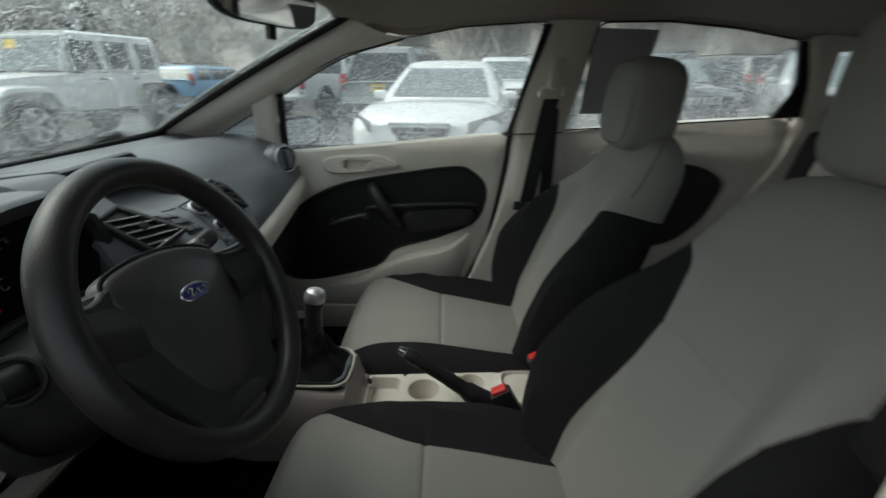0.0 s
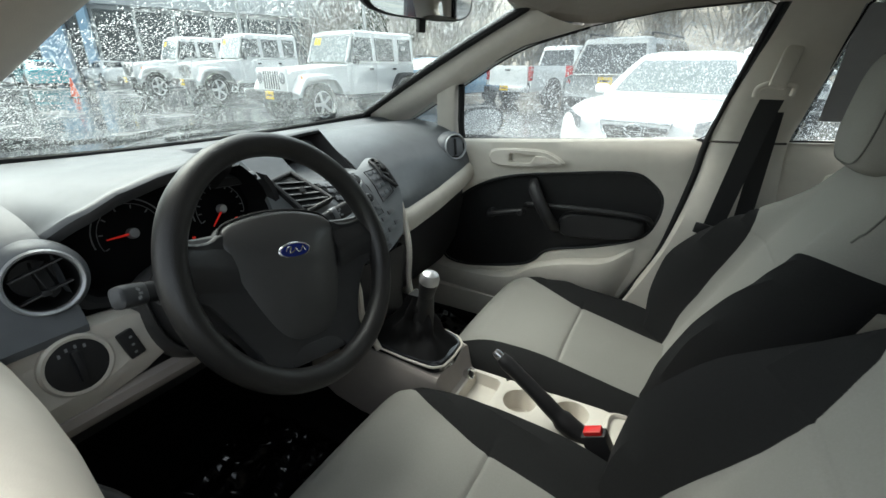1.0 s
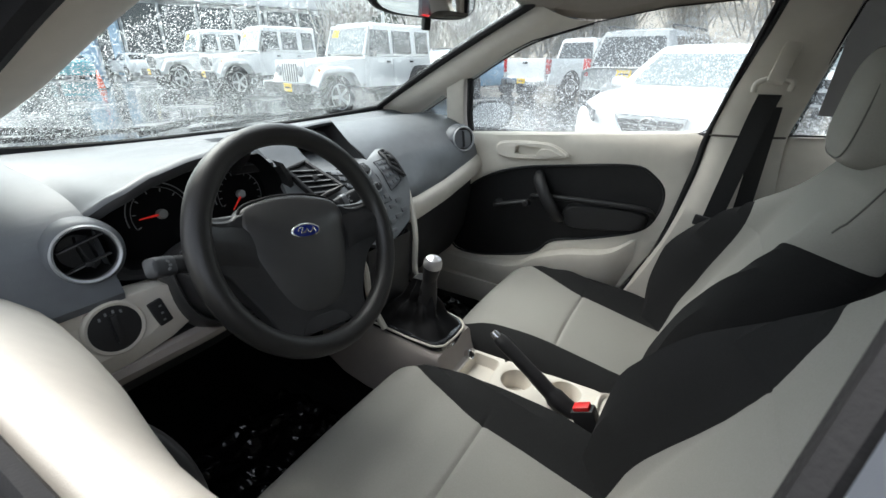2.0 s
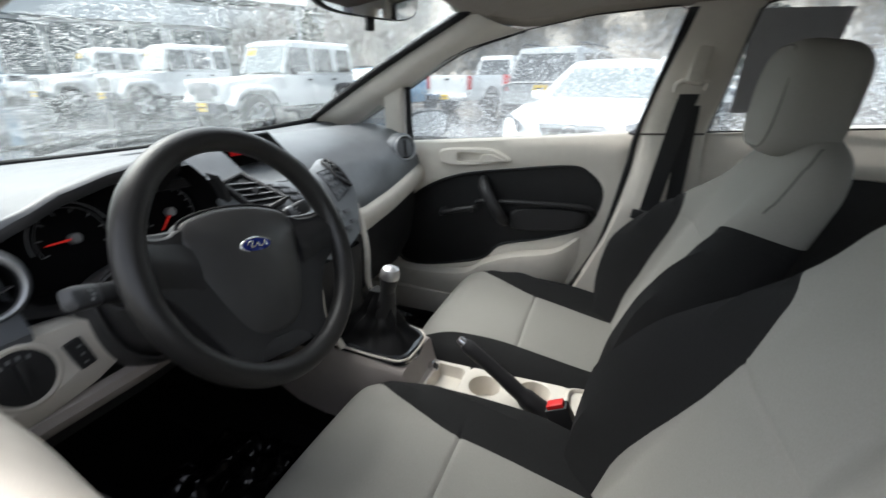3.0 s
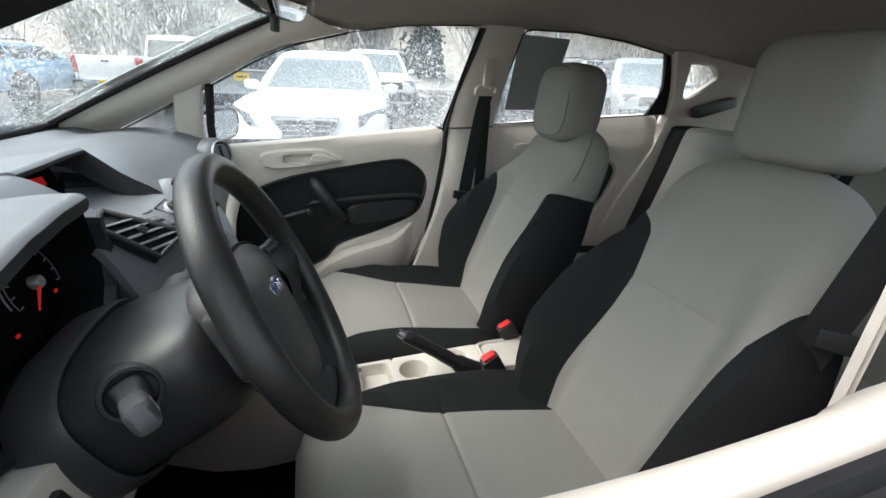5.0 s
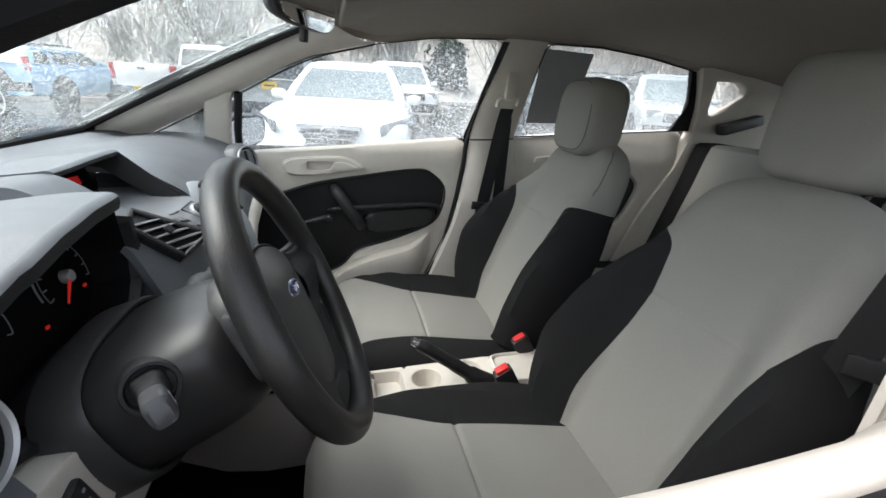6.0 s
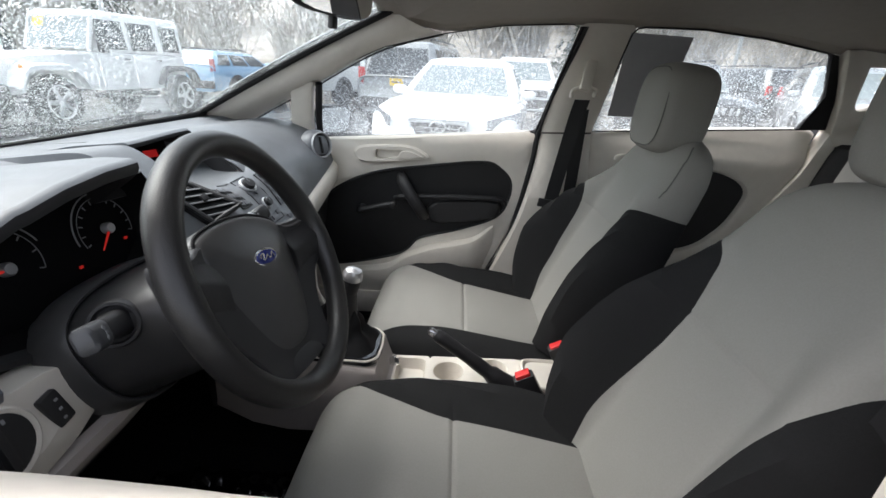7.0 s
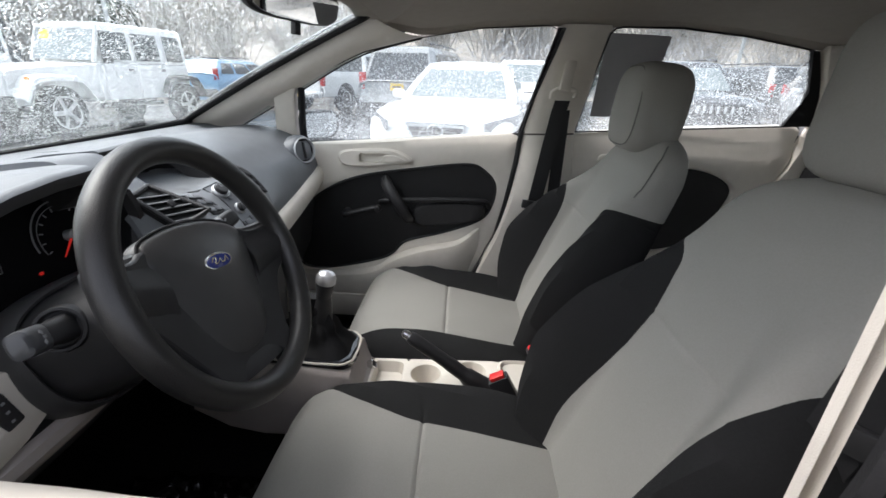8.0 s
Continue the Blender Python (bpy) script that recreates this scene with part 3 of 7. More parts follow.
bm = slab([ws_row(i / 20) for i in range(21)], 0.004, (-0.4, 0, 0.9))
screen = single("window_6", bm, WETGLASS, "windscreen covered in rain drops", "windscreen", kind="structure")
screen.visible_shadow = False
single("trim_3", tube([(x + 0.004, y, z - 0.001) for x, y, z in ws_row(0.03)], 0.0105, 8), RUBBER, "black band along foot of windscreen", "windscreen edge", kind="structure")
for nm, s in (("trim_7", -1), ("trim_8", 1)):
    rim_band = [[(p[0] + 0.003, p[1], p[2] - 0.004) for p in ((lerp(r[a][0], r[b][0], f), lerp(r[a][1], r[b][1], f), lerp(r[a][2], r[b][2], f)) for r in (ws_row(i / 20) for i in range(21)))] for a, b in (((24, 23) if s > 0 else (0, 1)),) for f in (0.0, 0.28, 0.56)]
    single(nm, slab(rim_band, 0.001, (0.4, 0, -0.9)), RUBBER, "black painted band down the windscreen's side", "windscreen edge", kind="structure")
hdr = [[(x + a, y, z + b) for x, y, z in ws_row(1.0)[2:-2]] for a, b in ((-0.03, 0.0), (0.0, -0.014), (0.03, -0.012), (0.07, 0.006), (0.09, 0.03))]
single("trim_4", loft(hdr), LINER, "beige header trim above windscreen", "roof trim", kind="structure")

def wiper(name, y0, y1, label):
    t = thing(name, label, "windscreen wiper")
    blade = []
    for k in range(13):
        y = lerp(y0, y1, k / 12)
        r = ws_row(0.04 + 0.05 * math.sin(k / 12 * 1.5))
        j = (y / WS_SIDE[0][1] + 1) * 12
        i = min(23, int(j))
        p = Vector(r[i]).lerp(Vector(r[i + 1]), j - i)
        blade.append(p + Vector((-0.006, 0, 0.014)))
    part("blade", tube(blade, 0.006, 6), RUBBER, t)
    part("arm", tube([blade[6] + Vector((0, 0, 0.008)), blade[2] + Vector((-0.02, -0.05, 0.02)), Vector(blade[0]) + Vector((-0.05, -0.12, 0.0))], [0.007, 0.009, 0.012], 8), RUBBER, t)
    return t


wiper("windscreen_wiper", -0.05, 0.50, "black wiper parked at foot of windscreen")
wiper("windscreen_wiper", -0.58, -0.08, "black wiper parked at foot of windscreen")

# floor, sills, firewall, tail
single("floor", slab([[(x, y, 0.26 + (0.10 if abs(y) < 0.13 else 0) + (0.02 if abs(y) > 0.6 else 0)) for y in (-0.8, -0.62, -0.6, -0.16, -0.12, 0, 0.12, 0.16, 0.6, 0.62, 0.8)] for x in np.linspace(-1.0, 1.75, 12)], 0.03, (0, 0, -1)), CARPET, "black carpeted car floor", "car floor", kind="structure")
single("wall_front", box(0.03, 1.5, 0.76, m=pose(-1.02, 0, 0.60)), CARPET, "black carpeted bulkhead", "bulkhead", kind="structure")
single("wall_rear", box(0.03, 1.3, 0.80, m=pose(1.78, 0, 0.64)), CREAM, "plain inner tailgate trim", "tailgate", kind="structure")
rear_pane = single("window_8", slab([[(x - 0.05 * k * k, k * w, z) for k in np.linspace(-1, 1, 11)] for x, z, w in ((1.845, 1.04, 0.60), (1.815, 1.18, 0.575), (1.775, 1.30, 0.55))], 0.004, (1, 0, 0.2)), SIDEGLASS, "rain-covered rear window in the tailgate", "window glass", kind="structure")
rear_pane.visible_shadow = False
for s, nm in ((1, "trim_5"), (-1, "trim_6")):
    single(nm, box(1.5, 0.10, 0.10, 0.02, m=pose(-0.2, s * 0.64, 0.38)), CREAM, "cream plastic sill cover by the door", "sill trim", kind="structure")
hood = [[(x, y * 0.76, 0.98 + (x + 1.05) * 0.16 - 0.10 * ease(-1.6, -2.0, x) - 0.30 * ease(-1.85, -2.15, x) - 0.07 * y * y) for y in np.linspace(-1, 1, 13)] for x in np.linspace(-2.15, -1.1, 14)]
single("car_bonnet", slab(hood, 0.01, (0, 0, -1)), BODYBLUE, "wet slate-blue bonnet below windscreen", "bonnet", kind="structure")

# ---------------------------------------------------------------- seats
def seat_skin(sections, limits, half, left_limits=None):
    """Three skins (middle, and one each side) over closed sections; each section runs from behind over one side, the front and the other side. limits: reach of the middle along the half perimeter, 0 to 1."""
    mid, left, right = [], [], []
    for sec, lim, lef in zip(sections, limits, left_limits or limits):
        dense = even(sec, 1600, True)
        pick = lambda s: dense[int(round((s + 1) / 2 * 1600)) % 1600]
        mid.append([pick(-lef + (lim + lef) * k / half) for k in range(half + 1)])
        left.append([pick(-1 + (1 - lef) * k / 14) for k in range(15)])
        right.append([pick(lim + (1 - lim) * k / 14) for k in range(15)])
    return mid, left, right


BACK_FOOT, BACK_DIR, BACK_OUT = np.array((0.227, 0, 0.483)), np.array((0.391, 0, 0.920)), np.array((-0.920, 0, 0.391))


def reach(sec, y, sgn=1):
    """How far along the half perimeter, from the front middle, a section first comes to the width y on one side."""
    dense = even(sec, 1600, True)
    for i in range(800):
        if sgn * dense[800 + sgn * i][1] >= y:
            return i / 800
    return 0.5


def back_section(h, outer=0):
    """A closed section of the backrest, h metres up its axis; the bolster on the door side (outer, -1 or 1) stands fuller."""
    w = soft([(0, 0.215), (0.08, 0.235), (0.2, 0.252), (0.30, 0.250), (0.36, 0.242), (0.42, 0.222), (0.47, 0.202), (0.53, 0.190), (0.58, 0.180), (0.625, 0.160), (0.655, 0.125), (0.670, 0.085), (0.677, 0.05)], h, 0.010)
    t = soft([(0, 0.075), (0.1, 0.075), (0.45, 0.066), (0.58, 0.060), (0.63, 0.048), (0.66, 0.030), (0.677, 0.010)], h, 0.010)
    square = soft([(0.0, 4.0), (0.40, 4.5), (0.50, 8.0), (0.7, 8.0)], h)
    bulge = soft([(0, 0.055), (0.1, 0.085), (0.22, 0.100), (0.33, 0.082), (0.42, 0.046), (0.50, 0.012), (0.55, 0.0)], h)
    groove = 0.0022 * math.exp(-((h - 0.385) / 0.004) ** 2)
    front, back = [], []
    for k in range(121):
        q = -1 + k / 60
        e = max(0.0, 1 - abs(q) ** square) ** 0.45
        swell = bulge * (ease(0.40, 0.80, abs(q)) * (1 - abs(q) ** 12)) * (1 + abs(outer) * (outer * q > 0))
        front.append((q * w, t * e + swell + 0.012 * (1 - q * q) - (groove if abs(q) < 0.55 else 0)))
        back.append((-q * w, -t * 0.8 * e))
    ring = back[60:-1] + front[:-1] + back[:60]
    c = BACK_FOOT + BACK_DIR * h
    return [c + np.array((0, y, 0)) + BACK_OUT * (d - 0.05) for y, d in ring]


def cushion_section(x, low_side=0, lift=0.0):
    w = soft([(-0.335, 0.20), (-0.325, 0.235), (-0.30, 0.255), (-0.2, 0.268), (0.1, 0.262), (0.27, 0.235)], x, 0.008)
    top = soft([(-0.335, 0.455), (-0.33, 0.485), (-0.315, 0.515), (-0.285, 0.546), (-0.24, 0.560), (-0.1, 0.550), (0.05, 0.528), (0.2, 0.503), (0.27, 0.493)], x, 0.010)
    top += lift * ease(-0.30, 0.15, x)
    low = soft([(-0.335, 0.44), (-0.32, 0.41), (-0.28, 0.385), (0.27, 0.385)], x, 0.008)
    swell = soft([(-0.335, 0.0), (-0.29, 0.010), (-0.2, 0.034), (-0.1, 0.050), (0.1, 0.055), (0.27, 0.05)], x)
    groove = 0.005 * math.exp(-((x + 0.035) / 0.004) ** 2)
    front, back = [], []
    for k in range(61):
        q = -1 + k / 30
        e = max(0.0, 1 - abs(q) ** 5) ** 0.42
        s = swell * ease(0.5, 0.82, abs(q)) * (1 - abs(q) ** 10) * (0.35 if low_side * q > 0 else 1.0)
        zm = (top + low) / 2
        front.append((q * w, zm + (top - zm) * e + s + 0.008 * (1 - q * q) - (groove if abs(q) < 0.6 else 0)))
        if low_side * q > 0:
            front[-1] = (q * w, front[-1][1] - 0.028 * ease(-0.25, 0.15, x) * ease(0.05, 0.85, abs(q)))
        back.append((-q * w, zm - (zm - low) * e))
    ring = back[30:-1] + front[:-1] + back[:30]
    return [np.array((x, y, z)) for y, z in ring]


def superbox(sx, sy, sz, m, p=4.0, nu=28, nv=18):
    """A soft-edged cushion block."""
    rows = []
    sg = lambda v, e: math.copysign(abs(v) ** e, v)
    for j in range(nv + 1):
        b = -math.pi / 2 + math.pi * j / nv
        b = max(-1.565, min(1.565, b))
        rows.append([m @ Vector((sx * sg(math.cos(b), 2 / p) * sg(math.cos(a), 2 / p), sy * sg(math.cos(b), 2 / p) * sg(math.sin(a), 2 / p), sz * sg(math.sin(b), 2 / p))) for a in (2 * math.pi * i / nu for i in range(nu))])
    return loft(rows, True, True)


def seat(name, x, y, label, head_x, head_y, head_up=0.0, inner=1):
    t = thing(name, label, "car seat", pose(x, y, 0), group="front seats")
    xs = [-0.335, -0.332, -0.327, -0.32, -0.312, -0.303, -0.292, -0.28, -0.265, -0.25, -0.235, -0.22, -0.205, -0.19, -0.17, -0.15, -0.13, -0.11, -0.09, -0.07, -0.055, -0.045, -0.040, -0.035, -0.030, -0.025, -0.015, 0.0, 0.02, 0.045, 0.07, 0.10, 0.13, 0.16, 0.19, 0.23, 0.27]
    secs = [cushion_section(x, -1 if inner < 0 else 0, 0.0 if inner < 0 else 0.030) for x in xs]
    edge_at = [(-0.335, 0.19), (-0.30, 0.205), (-0.25, 0.205), (-0.2, 0.178), (-0.05, 0.128), (0.1, 0.108), (0.27, 0.095)]
    near_at = edge_at if inner > 0 else [(-0.335, 0.19), (-0.30, 0.205), (-0.25, 0.208), (-0.2, 0.190), (-0.05, 0.158), (0.1, 0.148), (0.27, 0.140)]
    lim = [reach(sec, soft(edge_at, x, 0.02)) for sec, x in zip(secs, xs)]
    lef = [reach(sec, soft(near_at, x, 0.02), -1) for sec, x in zip(secs, xs)]
    m, l, r = seat_skin(secs, lim, 28, lef)
    cen = part("seat_cushion", loft(m), GREYCLOTH, t, "grey woven cloth seat centre")
    bm = loft(l)
    loft(r, bm=bm)
    for rows in (secs[0], secs[-1]):
        bm.faces.new([bm.verts.new(p) for p in rows])
    part("cushion_bolster", bm, DARKCLOTH, t, "charcoal cloth bolsters")
    hs = [0, 0.03, 0.05, 0.07, 0.09, 0.11, 0.135, 0.16, 0.185, 0.21, 0.235, 0.26, 0.285, 0.31, 0.33, 0.35, 0.362, 0.373, 0.379, 0.382, 0.385, 0.388, 0.391, 0.397, 0.41, 0.42] + [0.425 + 0.0018 * k for k in range(87)] + [0.59, 0.615, 0.637, 0.652, 0.663, 0.671, 0.677]
    secs = [back_section(h, 0.62 if inner < 0 else 0.38) for h in hs]
    limits = {}
    for sgn in (-1, 1):
        if sgn == inner and inner > 0:
            widths = [(0, 0.105), (0.12, 0.122), (0.19, 0.121), (0.26, 0.113), (0.32, 0.105), (0.385, 0.100), (0.42, 0.102), (0.46, 0.108), (0.485, 0.113)]
        elif inner < 0:
            widths = [(0, 0.097), (0.1, 0.118), (0.25, 0.127), (0.36, 0.128), (0.405, 0.134), (0.430, 0.142)]
        else:
            widths = [(0, 0.125), (0.15, 0.150), (0.23, 0.157), (0.32, 0.166), (0.39, 0.172), (0.450, 0.184)]
        end = widths[-1][0]
        side = reach(back_section(end), widths[-1][1])
        limits[sgn] = [reach(sec, soft(widths, h), sgn) if h < end else table([(end, side), (end + 0.015, side + 0.02), (end + 0.029, side + 0.07), (end + 0.040, max(0.42, side + 0.10)), (end + 0.048, 0.55), (end + 0.057, 0.75), (end + 0.067, 0.97), (0.7, 0.99)], h) for sec, h in zip(secs, hs)]
    for sgn in (-1, 1):
        raw, gap = limits[sgn], np.gradient(hs)
        near = [gap * np.exp(-((h - np.array(hs)) / 0.018) ** 2) for h in hs]
        limits[sgn] = [float(np.dot(w, raw) / w.sum()) for w in near]
    m, l, r = seat_skin(secs, limits[1], 72, limits[-1])
    bm = loft(m)
    bm.faces.new([bm.verts.new(p) for p in secs[-1]])
    part("backrest", bm, GREYCLOTH, t, "grey woven cloth backrest")
    bm = loft(l)
    loft(r, bm=bm)
    bm.faces.new([bm.verts.new(p) for p in secs[0]])
    part("backrest_bolster", bm, DARKCLOTH, t, "charcoal cloth bolsters")
    for sgn in (-1, 1) if inner < 0 else ():
        seam = []
        for h in np.linspace(0.505, 0.645, 20):
            sec = even(back_section(h), 400, True)
            front = [p for p in sec[100:300] if sgn * p[1] > 0]
            w = max(abs(p[1]) for p in sec)
            p = min(front, key=lambda q: abs(abs(q[1]) - 0.90 * w))
            seam.append(p + BACK_OUT * 0.0005)
        part("shoulder_seam", tube(seam, 0.0018, 6), SEAM, t)
    # headrest on two chromed posts, the driver's blackened for the shade beneath it
    hm = pose(head_x, head_y, 1.152 + head_up, 0, 6, 0)
    part("headrest", superbox(0.077, 0.103, 0.113 if y > 0 else 0.106, hm, 3.6 if y > 0 else 4.8), GREYCLOTH, t)
    hr = t.children[-1].data
    inv = hm.inverted()
    for v in hr.vertices:
        p = inv @ v.co
        k = 1 - 0.10 * ease(-0.02, 0.11, p.z)
        v.co = hm @ Vector((p.x, p.y * k, p.z))
    ring_of = lambda f, r: r * 0.868 * math.copysign(abs(f) ** 0.5556, f)
    hseam = []
    for a in (2 * math.pi * k / 120 for k in range(120)):
        z = ring_of(math.cos(a), 0.113)
        hseam.append(hm @ Vector((-0.0600, ring_of(math.sin(a), 0.103) * (1 - 0.10 * ease(-0.02, 0.11, z)), z)))
    if y > 0:
        part("headrest_seam", tube(hseam, 0.0017, 6, True), SEAM, t)
    for s in (-1, 1):
        part("headrest_post", tube([(head_x - 0.01, head_y + s * 0.065, 1.06 + head_up), (0.475, s * 0.065, 0.98)], 0.006, 10), BLACK if y < 0 else CHROME, t)
    part("seat_base", box(0.46, 0.40, 0.10, 0.02, m=pose(-0.02, 0, 0.345)), BLACK, t)
    for s in (-1, 1):
        part("seat_rail", box(0.56, 0.03, 0.04, 0.006, m=pose(0, s * 0.17, 0.285)), BLACK, t)
    # red-buttoned belt buckle on its stalk
    bx, bz = (0.148, 0.530) if inner > 0 else (0.225, 0.522)
    b = part("belt_buckle", box(0.048, 0.028, 0.11, 0.006, m=pose(bx, inner * 0.262, bz, 0, -28, 0)), BLACK, t)
    part("buckle_button", box(0.034, 0.021, 0.013 if inner > 0 else 0.007, 0.003, m=pose(bx - 0.026, inner * 0.262, bz + 0.050, 0, -28, 0)), REDPLASTIC, b, "red release button")
    return t


seat("driver_seat", 0.0, -0.335, "grey and charcoal cloth driver's seat", 0.562, -0.008, 0.036, 1)
seat("passenger_seat", 0.03, 0.33, "grey and charcoal cloth front passenger seat", 0.480, 0.0, 0.0, -1)

# rear bench
t = thing("rear_bench", "grey and charcoal cloth rear bench seat", "car seat")
rows = []
for z, x, th in ((0.52, 1.06, 0.10), (0.6, 1.09, 0.11), (0.75, 1.14, 0.11), (0.9, 1.19, 0.10), (1.01, 1.22, 0.085), (1.045, 1.235, 0.06), (1.055, 1.255, 0.03)):
    rows.append((z, x, th))
for y0, y1, mat in ((-0.60, -0.46, DARKCLOTH), (-0.46, -0.06, GREYCLOTH), (-0.06, 0.06, DARKCLOTH), (0.06, 0.575, GREYCLOTH), (0.575, 0.66, DARKCLOTH)):
    secs = []
    for z, x, th in rows:
        secs.append([(x + 0.10, y0, z), (x + 0.01, y0, z), (x, y0 + 0.012, z), (x - 0.008, (y0 + y1) / 2, z), (x, y1 - 0.012, z), (x + 0.01, y1, z), (x + 0.10, y1, z)])
    part("backrest", loft(secs, True, True), mat, t)
    part("seat_cushion", box(0.46, y1 - y0 - 0.004, 0.16, 0.03, 3, m=pose(0.88, (y0 + y1) / 2, 0.46, 0, 5, 0)), mat, t)

# ---------------------------------------------------------------- steering wheel
WHEEL_TILT = radians(24.2)
WHEEL = Matrix(((0, -math.sin(WHEEL_TILT), math.cos(WHEEL_TILT), -0.3035), (1, 0, 0, -0.348), (0, math.cos(WHEEL_TILT), math.sin(WHEEL_TILT), 0.946), (0, 0, 0, 1)))
# the wheel stands turned ten degrees clockwise, as the driver sees it
t = thing("steering_wheel", "black grained steering wheel with an oval blue badge", "steering wheel", WHEEL @ pose(0, 0, 0, 0, 0, -10))


def rim_sections():
    """The rim is a soft oval that swells towards ten and two and where the spokes join."""
    rows = []
    for k in range(120):
        a = 2 * math.pi * k / 120
        deg = math.degrees(a) % 360
        near = lambda c, w: math.exp(-(((deg - c + 180) % 360 - 180) / w) ** 2)
        swell = 0.0012 * (near(150, 14) + near(30, 14)) + 0.0010 * (near(178, 10) + near(2, 10))
        r = 0.0170 + swell
        rows.append([((0.1745 + r * math.cos(b) * 1.02) * math.cos(a), (0.1745 + r * math.cos(b) * 1.02) * math.sin(a), r * math.sin(b) * 1.06) for b in (2 * math.pi * j / 20 for j in range(20))])
    return rows


rim_rows = rim_sections()
bm = loft(rim_rows + [rim_rows[0]], True)
bmesh.ops.remove_doubles(bm, verts=bm.verts, dist=1e-6)
part("rim", bm, RIMSKIN, t, "grained black rim")
hub = [(-0.100, 0.040), (-0.088, 0.064), (-0.045, 0.076), (0.0, 0.079), (0.045, 0.076), (0.088, 0.064), (0.100, 0.040), (0.094, 0.0), (0.081, -0.05), (0.060, -0.096), (0.036, -0.116), (0.0, -0.121), (-0.036, -0.116), (-0.060, -0.096), (-0.081, -0.05), (-0.094, 0.0)]
hub = smooth_line(hub + [hub[0]], 97)[:-1]


def smooth_rows(rows, n):
    return [list(r) for r in zip(*[smooth_line([r[i] for r in rows], n) for i in range(len(rows[0]))])]


def grown(outline, d):
    """The outline moved outwards by d."""
    P = [np.array(p[:2], float) for p in outline]
    out = []
    for i, p in enumerate(P):
        e = P[(i + 1) % len(P)] - P[i - 1]
        n = np.array((e[1], -e[0])) / max(1e-9, np.linalg.norm(e))
        out.append(p + n * d)
    area = sum(p[0] * q[1] - q[0] * p[1] for p, q in zip(P, P[1:] + P[:1]))
    return out if area > 0 else [2 * p - q for p, q in zip(P, out)]


# airbag cover: a cushion with a rolled edge, fullest below the badge, its top falling away to the front
cover_z = lambda x, y: -0.010 - 0.009 * ease(0.03, 0.085, y) - 0.006 * (x / 0.1) ** 2
rows = [[(x, y, -0.045) for x, y in hub], [(x, y, cover_z(x, y) - 0.008) for x, y in hub]]
for d, dz in ((-0.0015, -0.004), (-0.004, -0.0012), (-0.008, 0.0)):
    rows.append([(x, y, cover_z(x, y) + dz) for x, y in grown(hub, d)])
inner_line = grown(hub, -0.008)
for k in range(1, 8):
    f = 1 - k / 8
    rows.append([(x * f, y * f - 0.02 * (1 - f), cover_z(x * f, y * f) + 0.009 * (1 - f * f)) for x, y in inner_line])
part("airbag_cover", loft(rows, True, True), HUB, t, "dark grey airbag cover")
part("cover_seam", tube([(x, y, cover_z(x, y) - 0.0050) for x, y in grown(hub, 0.0012)], 0.0019, 8, True), RUBBER, t)
# frame behind it: broad side spokes and two lower struts in one casting
half_frame = [(0.0, 0.060), (0.090, 0.056), (0.112, 0.048), (0.135, 0.046), (0.170, 0.050), (0.174, 0.020), (0.172, -0.014), (0.158, -0.026), (0.140, -0.038), (0.124, -0.060), (0.108, -0.088), (0.094, -0.118), (0.092, -0.136), (0.100, -0.146), (0.080, -0.158), (0.056, -0.166), (0.050, -0.152), (0.040, -0.142), (0.0, -0.139)]
frame_line = half_frame + [(-x, y) for x, y in half_frame[-2:0:-1]]
frame_line = [tuple(p) for p in even([tuple(p) for p in smooth_line(frame_line + [frame_line[0]], 260)[:-1]], 200, True)]
frame_z = lambda x, y: -0.021 + 0.017 * ease(0.09, 0.17, math.hypot(x, y))
bm = loft([[(x, y, frame_z(x, y) + dz) for x, y in grown(frame_line, d)] for d, dz in ((0.0, -0.022), (0.0, -0.006), (-0.0015, -0.002), (-0.004, 0.0))], True)
bmesh.ops.triangulate(bm, faces=[bm.faces.new([bm.verts.new((x, y, frame_z(x, y))) for x, y in grown(frame_line, -0.004)])])
part("spoke_frame", bm, BLACK, t, "black moulded spoke frame")
for s in (-1, 1):
    sp = [[(s * x, y0 + d * k, z + e) for d, e in ((-1.0, -0.016), (-0.88, -0.004), (-0.45, 0.004), (-0.10, 0.0075), (0.08, 0.0070), (0.50, -0.001), (0.92, -0.010), (1.0, -0.018))] for x, y0, z, k in ((0.090, 0.002, -0.016, 0.056), (0.106, 0.008, -0.014, 0.048), (0.130, 0.014, -0.008, 0.040), (0.150, 0.017, -0.002, 0.038), (0.166, 0.017, 0.001, 0.040), (0.176, 0.017, 0.0, 0.044))]
    part("spoke", loft(smooth_rows(sp, 18)), BLACK, t)
    strut = [[(s * (x + d * k), y, z + e) for d, e in ((-1.0, -0.010), (-0.8, 0.0), (0.0, 0.004), (0.8, 0.0), (1.0, -0.010))] for x, y, z, k in ((0.070, -0.100, -0.024, 0.014), (0.068, -0.122, -0.020, 0.012), (0.069, -0.142, -0.010, 0.012), (0.074, -0.160, 0.002, 0.016))]
    part("spoke", loft(smooth_rows(strut, 12)), BLACK, t)
plate_rows = [[(x, y, z + 0.004 * (1 - (x / 0.05) ** 2)) for x in np.linspace(-w, w, 13)] for y, z, w in ((-0.121, -0.026, 0.046), (-0.126, -0.014, 0.052), (-0.140, -0.008, 0.056), (-0.149, -0.008, 0.056), (-0.152, -0.018, 0.054))]
part("lower_bar", loft(plate_rows), BLACK, t)
oval = lambda rx, ry, n=48: [(rx * math.cos(2 * math.pi * k / n), ry * math.sin(2 * math.pi * k / n)) for k in range(n)]
BZ = -0.003
